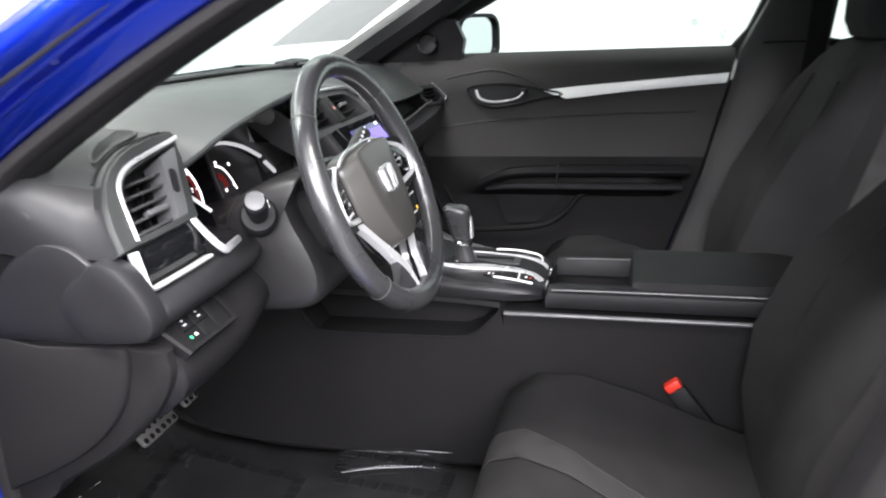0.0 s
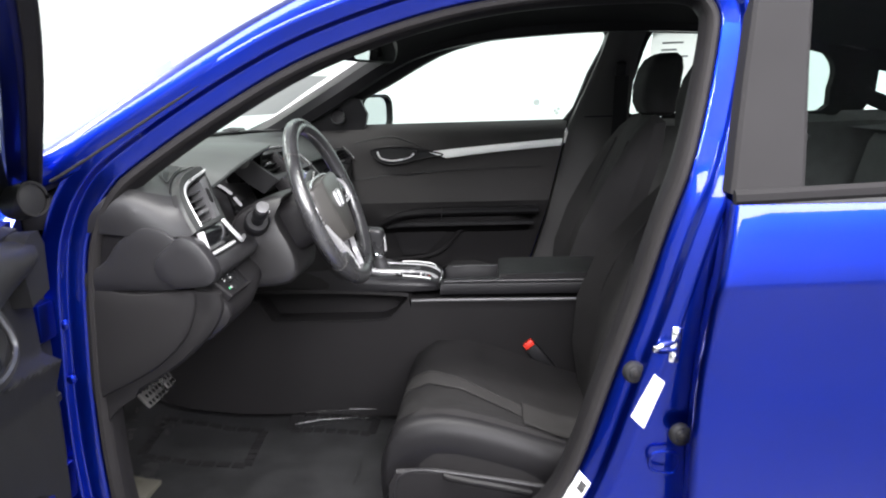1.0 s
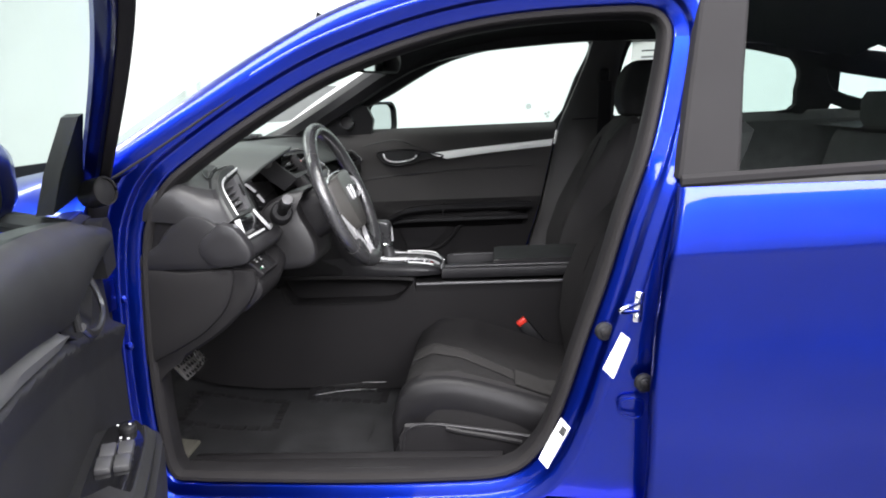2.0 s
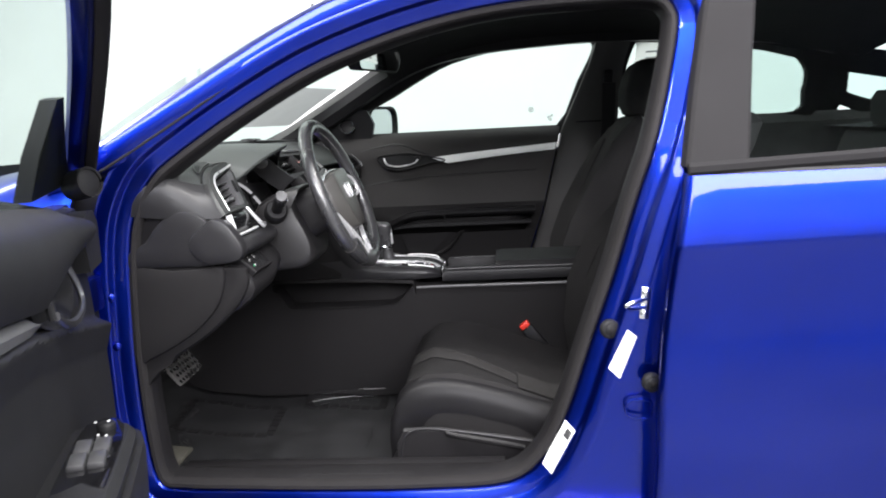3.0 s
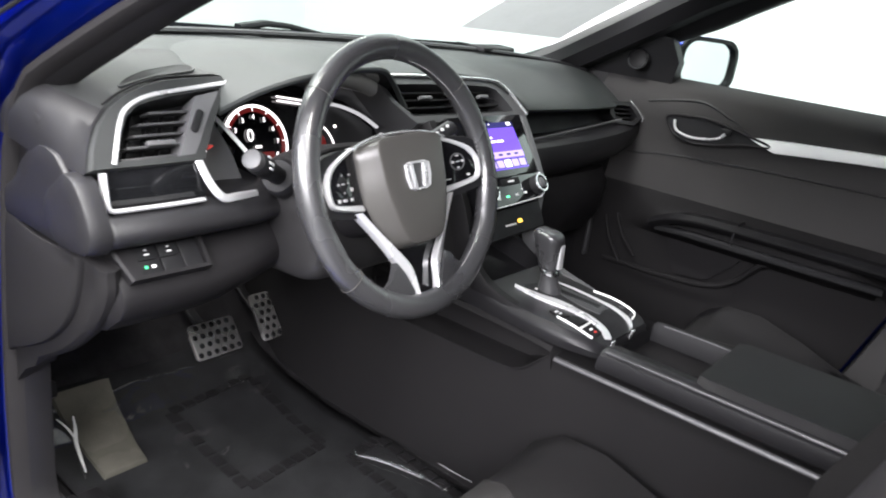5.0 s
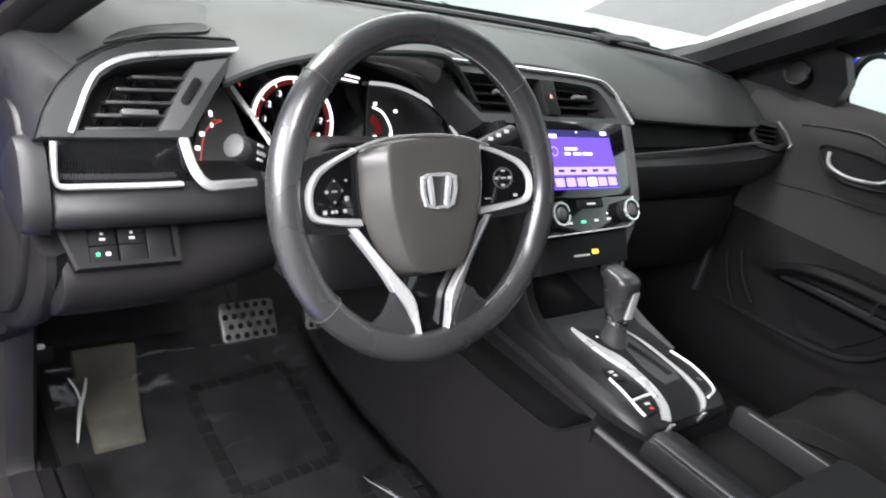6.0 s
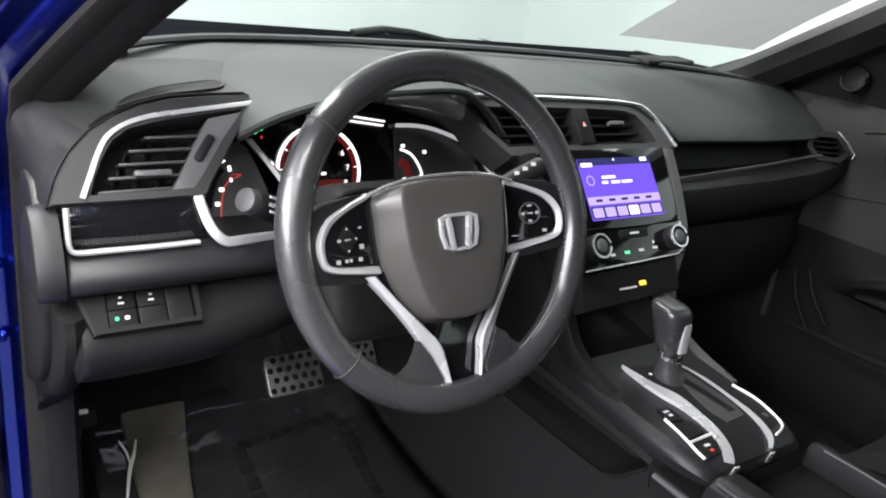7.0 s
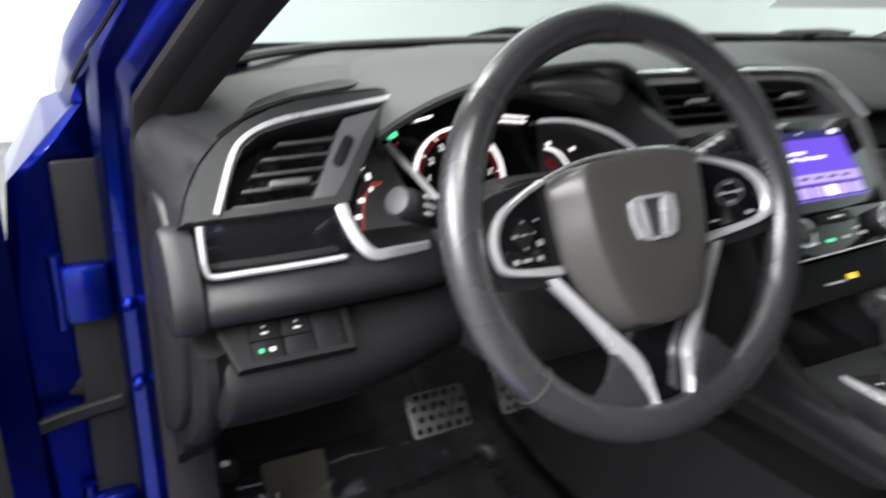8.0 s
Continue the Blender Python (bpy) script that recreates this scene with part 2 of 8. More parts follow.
def loft(bm, rings, ring_closed=True, path_closed=False, caps=True):
    R = [[bm.verts.new(p) for p in ring] for ring in rings]
    n, m = len(R), len(R[0])
    for i in range(n if path_closed else n - 1):
        a, b = R[i], R[(i + 1) % n]
        for j in range(m if ring_closed else m - 1):
            k = (j + 1) % m
            bm.faces.new((a[j], a[k], b[k], b[j]))
    if caps and ring_closed and not path_closed:
        bm.faces.new(R[0][::-1])
        bm.faces.new(R[-1])
    return R


def sweep(bm, path, profile, up=(0, 0, 1), closed=False, scale=None):
    """Profile points (side, up) carried along a path."""
    P = [Vector(p) for p in path]
    up = Vector(up)
    rings = []
    n = len(P)
    for i in range(n):
        if closed:
            t = P[(i + 1) % n] - P[i - 1]
        else:
            t = P[min(i + 1, n - 1)] - P[max(i - 1, 0)]
        t.normalize()
        s = t.cross(up)
        if s.length < 1e-4:
            s = t.cross(Vector((0.01, 1, 0.02)))
        s.normalize()
        w = s.cross(t)
        k = scale[i] if scale else 1.0
        rings.append([P[i] + s * (a * k) + w * (b * k) for a, b in profile])
    loft(bm, rings, True, closed)


def disc_profile(rx, ry=None, n=10):
    ry = ry or rx
    return [(rx * math.cos(2 * math.pi * i / n), ry * math.sin(2 * math.pi * i / n)) for i in range(n)]


def rect_profile(w, h, r=0.002):
    w, h = w / 2, h / 2
    r = min(r, w * 0.9, h * 0.9)
    return [(w - r, -h), (w, -h + r), (w, h - r), (w - r, h), (-w + r, h), (-w, h - r), (-w, -h + r), (-w + r, -h)]


def roundrect(w, h, r, n=4, cx=0.0, cy=0.0):
    out = []
    for qx, qy, a0 in ((1, -1, -90), (1, 1, 0), (-1, 1, 90), (-1, -1, 180)):
        for i in range(n + 1):
            a = radians(a0 + 90 * i / n)
            out.append((cx + qx * (w / 2 - r) + r * math.cos(a), cy + qy * (h / 2 - r) + r * math.sin(a)))
    return out


def face_frame(o, tilt=0.0, yaw=0.0):
    """Origin, right, up and outward axes of a panel that faces the seats: tilt leans its top forward, yaw turns it about z."""
    a, b = radians(tilt), radians(yaw)
    f = Vector((math.cos(b), math.sin(b), 0))
    u = Vector((-math.sin(b), math.cos(b), 0))
    v = Vector((0, 0, math.cos(a))) - f * math.sin(a)
    n = f * math.cos(a) + Vector((0, 0, math.sin(a)))
    return Vector(o), u, v, n


def at(F, u, v, n=0.0):
    return F[0] + F[1] * u + F[2] * v + F[3] * n


def prism(bm, F, outline, d0, d1, bevel=0.0, seg=2):
    """A plate with an outline in panel axes, from depth d0 to d1, its front edge rounded."""
    lo = [bm.verts.new(at(F, u, v, d0)) for u, v in outline]
    hi = [bm.verts.new(at(F, u, v, d1)) for u, v in outline]
    n = len(lo)
    bm.faces.new(lo[::-1])
    top = bm.faces.new(hi)
    for i in range(n):
        bm.faces.new((lo[i], lo[(i + 1) % n], hi[(i + 1) % n], hi[i]))
    if bevel:
        bmesh.ops.bevel(bm, geom=list(top.edges), offset=bevel, segments=seg, profile=0.5, affect="EDGES", clamp_overlap=True)


def ring_plate(bm, F, outer, inner, d0, d1, lip=0.0):
    """A frame between two outlines of equal count."""
    rings = [[at(F, u, v, d0) for u, v in outer], [at(F, u, v, d1 - lip) for u, v in outer]]
    if lip:
        mid = [((a[0] * 0.85 + b[0] * 0.15), (a[1] * 0.85 + b[1] * 0.15)) for a, b in zip(outer, inner)]
        rings.append([at(F, u, v, d1) for u, v in mid])
    rings += [[at(F, u, v, d1) for u, v in inner], [at(F, u, v, d0) for u, v in inner]]
    loft(bm, rings, True, True, False)


def rbox(bm, m, size, r=0.004, seg=2):
    """A rounded box."""
    made = bmesh.ops.create_cube(bm, size=1.0, matrix=m @ Matrix.Diagonal((*size, 1)))
    if r:
        edges = {e for v in made["verts"] for e in v.link_edges}
        bmesh.ops.bevel(bm, geom=list(edges), offset=r, segments=seg, profile=0.5, affect="EDGES", clamp_overlap=True)


def frame_matrix(F, u=0.0, v=0.0, n=0.0):
    m = Matrix((F[1], F[2], F[3])).transposed().to_4x4()
    m.translation = at(F, u, v, n)
    return m


def knob(bm, F, u, v, r, d0, d1, n=24, dome=0.15):
    rings = []
    for rad, d in ((r, d0), (r, d1 - r * dome), (r * (1 - dome * 0.5), d1 - r * dome * 0.3), (r * (1 - dome), d1)):
        rings.append([at(F, u + rad * math.cos(2 * math.pi * i / n), v + rad * math.sin(2 * math.pi * i / n), d) for i in range(n)])
    loft(bm, rings)


def lerp_list(xs, ys):
    return lambda x: float(np.interp(x, xs, ys))


def words(name, text, size, F, u, v, n, material, parent, label=""):
    """Raised lettering in the built-in font, as a mesh."""
    cu = bpy.data.curves.new(name, "FONT")
    cu.body, cu.size, cu.align_x, cu.align_y, cu.extrude = text, size, "CENTER", "CENTER", 0.0002
    tmp = new(name, cu)
    bpy.context.view_layer.update()
    me = bpy.data.meshes.new_from_object(tmp.evaluated_get(bpy.context.evaluated_depsgraph_get()))
    bpy.data.objects.remove(tmp)
    bpy.data.curves.remove(cu)
    me.transform(frame_matrix(F, u, v, n))
    me.materials.append(material)
    ob = new(name, me)
    ob.parent = parent
    if parent.name in WORLD_OF:
        ob.matrix_parent_inverse = WORLD_OF[parent.name].inverted()
    if label:
        ob["label"] = label
    return ob


# ---- the booth round the car ----
def slab(name, lo, hi, mat, label, category):
    bm = bmesh.new()
    rbox(bm, Matrix.Translation([(a + b) / 2 for a, b in zip(lo, hi)]), [b - a for a, b in zip(lo, hi)], 0.0)
    return lone(name, bm, mat, label, category, kind="structure")


slab("floor", (-6, -6, -0.1), (6, 4.6, 0.0), FLOORGREY, "grey smooth floor of a photo booth", "floor")
slab("wall_east", (-2.20, 4.3, 0), (6, 4.5, 3.8), WALLWHITE, "off-white painted booth wall beside the car", "wall")
slab("wall_corner", (-2.30, 4.22, 0), (-2.20, 4.5, 3.8), WALLWHITE, "white edge where two booth walls meet", "wall")
slab("wall_east_front", (-6, 4.7, 0), (-2.30, 4.9, 3.8), WALLWHITE, "white painted booth wall ahead", "wall")
slab("wall_north", (-6.2, -6, 0), (-6, 4.9, 3.8), WALLWHITE, "white booth wall in front of the car", "wall")
slab("wall_south", (6, -6, 0), (6.2, 4.6, 3.8), WALLWHITE, "white booth wall behind the car", "wall")
slab("wall_west", (-6, -6.2, 0), (6, -6, 3.8), WALLWHITE, "white booth wall on the driver side", "wall")
slab("ceiling", (-6.2, -6.2, 3.8), (6.2, 4.9, 3.9), WALLWHITE, "white booth ceiling", "ceiling")


# ---- car body ----
def tuck(z, y0=0.74, z0=0.95, k=0.5):
    """Half width of the cabin side at a height: upright to the belt line, then leaning in."""
    return y0 - k * max(0.0, z - z0)


body = thing("car_body", (0.2, 0.0, 0.2), "bright blue metallic sedan body with the driver door open", "car body")

# door opening on the driver side (x, z), going round
OPENING = [(-0.373, 0.30), (-0.388, 0.42), (-0.390, 0.55), (-0.385, 0.66), (-0.376, 0.78), (-0.358, 0.86), (-0.315, 0.933), (-0.231, 1.0),
           (-0.119, 1.073), (-0.005, 1.136), (0.111, 1.181), (0.228, 1.215), (0.344, 1.237), (0.46, 1.247), (0.60, 1.249), (0.69, 1.243),
           (0.722, 1.215), (0.721, 1.165), (0.678, 1.014), (0.623, 0.857), (0.579, 0.715), (0.532, 0.58), (0.484, 0.439), (0.440, 0.35),
           (0.365, 0.290), (0.20, 0.277), (0.0, 0.275), (-0.2, 0.279), (-0.32, 0.283)]
LOOP = [(p.x, p.z) for p in spline([(x, 0, z) for x, z in OPENING], 4, True)]


def around(o, out, side=-1):
    """The opening's loop moved outwards by o in the side view, and out of the cabin by out."""
    ring = []
    n = len(LOOP)
    for i, (x, z) in enumerate(LOOP):
        ax, az = LOOP[i - 2]
        bx, bz = LOOP[(i + 2) % n]
        t = Vector((bx - ax, bz - az))
        t.normalize()
        nx, nz = -t.y, t.x
        X, Z = x + nx * o, z + nz * o
        ring.append(Vector((X, side * (tuck(z) + out), Z)))
    return ring


JAMB = [(0.002, 0.0), (0.005, 0.006), (0.010, 0.014), (0.013, 0.0155), (0.030, 0.0225), (0.0345, 0.0235), (0.036, 0.025), (0.040, 0.037), (0.042, 0.0395), (0.045, 0.0405), (0.060, 0.046), (0.066, 0.0475), (0.070, 0.047)]


def jamb(side):
    bm = bmesh.new()
    # flat inner facet, a sharp fold, then the outer facet beside the next door
    rows = [[-0.004, -0.030]] + [[o, d] for o, d in JAMB] + [[0.074, 0.030], [0.075, -0.02]]
    loft(bm, [around(o, d, side) for o, d in rows], True, False, False)
    return bm


part("door_jamb", jamb(-1), PAINT, body, "glossy blue painted door jamb")
bm = bmesh.new()
loft(bm, [around(o, d) for o, d in ((-0.012, -0.006), (-0.011, 0.008), (-0.006, 0.015), (0.001, 0.016), (0.006, 0.010), (0.007, -0.002))], True, False, False)
part("door_seal", bm, RUBBER, body, "black rubber door seal round the opening")
bm = bmesh.new()
loft(bm, [around(o, d) for o, d in ((-0.011, -0.004), (-0.018, -0.02), (-0.018, -0.040), (0.012, -0.050))], True, False, False)
part("jamb_trim", bm, HARD, body, "dark grey plastic trim inside the opening")

# outer A-pillar and roof rail on the driver side, from the fender to the rear
RAIL = [(-0.52, -0.775, 0.955), (-0.42, -0.768, 0.990), (-0.38, -0.762, 1.010), (-0.277, -0.728, 1.075), (-0.168, -0.690, 1.145), (-0.056, -0.655, 1.212), (0.058, -0.628, 1.266), (0.19, -0.608, 1.305), (0.36, -0.595, 1.330), (0.60, -0.590, 1.340), (0.90, -0.592, 1.330), (1.25, -0.605, 1.285), (1.6, -0.63, 1.19)]
rail_path = spline(RAIL, 5)


def rail_mesh(side):
    bm = bmesh.new()
    prof = [(-0.030, -0.040), (0.006, -0.048), (0.030, -0.040), (0.040, -0.016), (0.036, 0.004), (0.022, 0.014), (0.0, 0.018), (-0.024, 0.012), (-0.034, -0.01)]
    pts = [Vector((p.x, -side * p.y, p.z)) for p in rail_path]
    sweep(bm, pts, [(a * -side, b) for a, b in prof])
    return bm


part("roof_rail", rail_mesh(-1), PAINT, body, "blue painted front pillar and roof rail")
part("roof_rail", rail_mesh(1), PAINT, body, "blue painted front pillar and roof rail")

# dark groove line along the rail, black for the shade in its crease
bm = bmesh.new()
sweep(bm, [p + Vector((0.012, -0.031, -0.036)) for p in rail_path[6:]], disc_profile(0.003, n=6))
part("rail_groove", bm, BLACK, body, "thin black line painting a shaded crease of the roof rail")

# fender top and cowl side, ahead of the opening, with its turned-in rear edge
bm = bmesh.new()
rings = []
for x in list(np.linspace(-1.5, -0.47, 12)) + [-0.462]:
    k = (x + 0.36) / 1.14
    zt = 0.985 + 0.20 * k
    rings.append([(x, -0.60 + 0.05 * k, zt + 0.03), (x, -0.70, zt + 0.018), (x, -0.765, zt), (x, -0.83, zt - 0.025 - 0.05 * max(0.0, (x + 0.56) / 0.1)), (x, -0.875, zt - 0.09 - 0.03 * max(0.0, (x + 0.56) / 0.1)), (x, -0.895, 0.7), (x, -0.885, 0.45), (x, -0.86, 0.25)])
rings.append([(-0.455, y + d, z) for (x, y, z), d in zip(rings[-1], (0, 0, 0.004, 0.01, 0.012, 0.012, 0.012, 0.012))])
rings.append([(-0.470, max(y, -0.78) if y < -0.72 else y, min(z, 0.93)) for (x, y, z) in rings[-1]])
loft(bm, rings, False, False, False)
part("fender", bm, PAINT, body, "blue painted front fender")
# black slab that paints the shade between fender edge and door
bm = bmesh.new()
rbox(bm, Matrix.Translation((-0.447, -0.806, 0.56)), (0.008, 0.05, 0.62), 0.003)
part("hinge_post", bm, BLACK, body, "hinge post behind the fender edge, blackened for shade")
bm = bmesh.new()
rings = []
for x in np.linspace(-1.6, -0.72, 8):
    k = (x + 0.72) / 0.9
    rings.append([(x, y, 0.925 + 0.22 * k + 0.02 * (1 - (y / 0.72) ** 2)) for y in np.linspace(-0.68, 0.80, 14)])
loft(bm, rings, False, False, False)
part("hood", bm, PAINT, body, "blue painted hood seen over the dashboard")
bm = bmesh.new()
loft(bm, [[(x, s * 0.72, 0.9), (x, s * 0.86, 0.86), (x, s * 0.87, 0.5), (x, s * 0.85, 0.25)] for s in (1,) for x in np.linspace(-1.5, 2.2, 6)], False, False, False)
part("outer_side", bm, PAINT, body, "blue painted side of the body")

# tail, nose and underside close the body
bm = bmesh.new()
rings = []
for x, zt, w in ((1.88, 0.97, 0.74), (2.1, 0.985, 0.74), (2.35, 0.99, 0.73), (2.46, 0.96, 0.70), (2.48, 0.80, 0.72), (2.46, 0.50, 0.74), (2.40, 0.30, 0.70)):
    rings.append([(x, y, zt - 0.03 * (abs(y) / w) ** 4) for y in np.linspace(-w, w, 11)])
loft(bm, rings, False, False, False)
part("trunk_lid", bm, PAINT, body, "blue painted trunk lid and tail")
for s in (-1, 1):
    bm = bmesh.new()
    loft(bm, [[(x, s * w * 0.98, zt - 0.03), (x, s * 0.87, zt - 0.12 if zt > 0.9 else zt), (x, s * 0.875, 0.55), (x, s * 0.85, 0.25)] for x, zt, w in ((1.86, 0.96, 0.74), (2.1, 0.955, 0.74), (2.35, 0.96, 0.73), (2.46, 0.90, 0.72))], False, False, False)
    part("rear_fender", bm, PAINT, body, "blue painted rear fender")
bm = bmesh.new()
loft(bm, [[(x, y, z) for y in np.linspace(-0.84, 0.84, 9)] for x, z in ((-1.58, 0.72), (-1.64, 0.66), (-1.66, 0.45), (-1.60, 0.24), (2.40, 0.22))], False, False, False)
part("bumper", bm, PAINT, body, "blue painted nose and underside")
for x in (-1.16, 1.54):
    for s in (-1, 1):
        prof = [(0.205, -0.09), (0.24, -0.105), (0.295, -0.105), (0.318, -0.085), (0.322, 0.0), (0.318, 0.085), (0.295, 0.105), (0.24, 0.105), (0.205, 0.09)]
        bm = bmesh.new()
        loft(bm, [[(x + r * math.cos(a), s * 0.775 + d, 0.322 + r * math.sin(a)) for r, d in prof] for a in np.linspace(0, 2 * math.pi, 32, endpoint=False)], True, True, False)
        ty = part("tyre", bm, RUBBER, body, "black rubber tyre")
        bm = bmesh.new()
        loft(bm, [[(x + r * math.cos(a), s * (0.775 + d), 0.322 + r * math.sin(a)) for a in np.linspace(0, 2 * math.pi, 32, endpoint=False)] for r, d in ((0.205, 0.08), (0.19, 0.06), (0.06, 0.07), (0.01, 0.07))], True, False, False)
        part("rim", bm, STEEL, ty, "dark alloy rim")

# sill under the opening
bm = bmesh.new()
rings = []
for x in np.linspace(-0.50, 1.9, 12):
    rings.append([(x, -0.70, 0.225), (x, -0.745, 0.222), (x, -0.785, 0.216), (x, -0.815, 0.195), (x, -0.825, 0.14), (x, -0.80, 0.10)])
loft(bm, rings, False, False, False)
part("rocker_panel", bm, PAINT, body, "blue painted rocker panel under the door")
bm = bmesh.new()
for k, (y, w, z) in enumerate(((-0.700, 0.05, 0.288), (-0.655, 0.035, 0.284))):
    rbox(bm, Matrix.Translation((0.0, y, z)), (0.72, w, 0.012), 0.005)
part("sill_plate", bm, HARD, body, "black ribbed sill trim")

bm = bmesh.new()
rbox(bm, Matrix.Translation((0.7, 0.745, 0.27)), (2.4, 0.03, 0.16), 0.006)
part("inner_sill", bm, HARD, body, "dark inner sill trim")

# inner B-pillar body panel, driver side
bm = bmesh.new()
rings = []
for z, x0, x1 in ((0.24, 0.43, 0.74), (0.40, 0.49, 0.72), (0.55, 0.54, 0.715), (0.70, 0.59, 0.72), (0.86, 0.645, 0.75), (1.0, 0.69, 0.80), (1.2, 0.74, 0.86)):
    y = -tuck(z) - 0.012
    rings.append([(x0, y - 0.002, z), (x0 + (x1 - x0) * 0.5, y - 0.022, z), (x1, y - 0.012, z)])
loft(bm, rings, False, False, False)
part("b_pillar", bm, PAINT, body, "blue painted centre pillar between the doors")

# striker, bump stops, labels on the pillar
bm = bmesh.new()
rbox(bm, pose(0.636, -0.789, 0.662, 0, 6, 0), (0.018, 0.006, 0.062), 0.0028)
strk = part("door_striker", bm, MIDCHROME, body, "polished steel door latch striker")
for zz in (0.642, 0.682):
    F = face_frame((0.636 + (zz - 0.662) * 0.10, -0.792, zz), 0, -86)
    bm = bmesh.new()
    knob(bm, F, 0, 0, 0.007, -0.002, 0.003, 14, 0.3)
    part("striker_bolt", bm, MIDCHROME, strk)
bm = bmesh.new()
sweep(bm, spline([(0.636, -0.790, 0.671), (0.624, -0.806, 0.671), (0.606, -0.816, 0.669), (0.597, -0.815, 0.663), (0.604, -0.806, 0.657), (0.620, -0.798, 0.655), (0.636, -0.790, 0.655)], 5), disc_profile(0.0046, n=10))
part("striker_loop", bm, MIDCHROME, strk)
for x, y, z, r in ((0.573, -0.776, 0.608, 0.019), (0.645, -0.812, 0.511, 0.019)):
    F = face_frame((x, y, z), 0, -80)
    bm = bmesh.new()
    knob(bm, F, 0, 0, r, -0.01, 0.003, 24, 0.25)
    knob(bm, F, 0, 0, r * 0.62, 0.0, 0.0055, 18, 0.3)
    plug = part("bump_stop", bm, BLACK, body, "round black rubber bump stop")
    bm = bmesh.new()
    knob(bm, F, 0, 0, r * 0.28, 0.004, 0.0068, 12, 0.2)
    part("plug_centre", bm, RUBBER, plug)


def jamb_y(x, z):
    """Outer face of the door jamb at a place beside the opening."""
    o = min(math.hypot(x - a, z - b) for a, b in LOOP)
    return -(tuck(z) + lerp_list([0.0] + [o for o, d in JAMB], [0.0] + [d for o, d in JAMB])(o)) - 0.0035


for a, b, c, d in (((0.603, 0.611), (0.620, 0.597), (0.587, 0.514), (0.566, 0.534)), ((0.483, 0.419), (0.502, 0.399), (0.452, 0.308), (0.435, 0.326))):
    def spot(u, v):
        x = (a[0] * (1 - u) + b[0] * u) * (1 - v) + (d[0] * (1 - u) + c[0] * u) * v
        z = (a[1] * (1 - u) + b[1] * u) * (1 - v) + (d[1] * (1 - u) + c[1] * u) * v
        return Vector((x, jamb_y(x, z), z))
    bm = bmesh.new()
    loft(bm, [[spot(u, v) for u in np.linspace(0, 1, 4)] for v in np.linspace(0, 1, 6)], False, False, False)
    lab = part("pillar_label", bm, PAPER, body, "white paper sticker on the pillar")
    for i in range(4):
        bm = bmesh.new()
        u = 0.22 + 0.18 * i
        loft(bm, [[spot(uu, v) + Vector((0.0, -0.0028, 0)) for uu in (u, u + 0.05)] for v in np.linspace(0.12, 0.62 + 0.08 * (i % 3), 5)], False, False, False)
        part("print_bar", bm, bpy.data.materials["grey_thread"], lab)
bm = bmesh.new()
emb = [(0.613, 0.470), (0.600, 0.462), (0.598, 0.447), (0.607, 0.436), (0.640, 0.432), (0.645, 0.466)]
sweep(bm, [(p.x, jamb_y(p.x, p.z) + 0.001, p.z) for p in spline([(x, 0, z) for x, z in emb], 4, True)], disc_profile(0.0028, n=6), up=(0, -1, 0), closed=True)
part("embossed_rim", bm, PAINT, body, "pressed capsule in the pillar")
bm = bmesh.new()
loft(bm, [[spot(u, v) + Vector((0, -0.003, 0)) for u in (0.35, 0.60, 0.85)] for v in (0.08, 0.17, 0.26)], False, False, False)
part("code_patch", bm, INK, lab, "dark code patch")
for z in (0.793, 0.702, 0.60):
    F = face_frame((-0.420, -0.775, z), 0, -68)
    bm = bmesh.new()
    knob(bm, F, 0, 0, 0.0085, -0.004, 0.002, 18, 0.2)
    knob(bm, F, 0, 0, 0.005, 0.0, 0.005, 6, 0.1)
    part("hinge_bolt", bm, PAINT, body, "blue painted hinge bolt")
for z in (0.72, 0.42):
    bm = bmesh.new()
    rbox(bm, Matrix.Translation((-0.450, -0.812, z)), (0.05, 0.05, 0.07), 0.008)
    sweep(bm, [(-0.448, -0.84, z - 0.045), (-0.448, -0.84, z + 0.045)], disc_profile(0.009))
    part("door_hinge", bm, PAINT, body, "blue painted door hinge")
bm = bmesh.new()
sweep(bm, spline([(-0.44, -0.79, 0.575), (-0.43, -0.86, 0.57), (-0.41, -0.95, 0.56)], 5), rect_profile(0.012, 0.018, 0.003))
part("check_strap", bm, BLACK, body, "black door check strap")
bm = bmesh.new()
boot = spline([(-0.46, -0.79, 0.60), (-0.48, -0.86, 0.585), (-0.46, -0.93, 0.59)], 12)
sweep(bm, boot, disc_profile(0.016, n=12), scale=[1.0 + 0.15 * (i % 2) for i in range(len(boot))])
part("wiring_boot", bm, RUBBER, body, "ribbed black wiring boot")

# roof skin and headliner
def roof_z(x, y):
    c = lerp_list([-0.1, 0.05, 0.2, 0.45, 0.8, 1.2, 1.6], [1.255, 1.305, 1.340, 1.365, 1.365, 1.33, 1.25])(x)
    return c - 0.055 * abs(y / 0.6) ** 2.6


bm = bmesh.new()
loft(bm, [[(x, y, roof_z(x, y) + 0.02) for y in np.linspace(-0.60, 0.60, 13)] for x in np.linspace(-0.08, 1.6, 12)], False, False, False)
part("roof_panel", bm, PAINT, body, "blue painted roof")
bm = bmesh.new()
loft(bm, [[(x, y, roof_z(x, y) - 0.035 - 0.02 * max(0, 0.08 - x) / 0.1) for y in np.linspace(-0.585, 0.585, 13)] for x in np.linspace(-0.02, 1.62, 12)], False, False, False)
part("headliner", bm, HEADLINE, body, "black cloth headliner")
bm = bmesh.new()
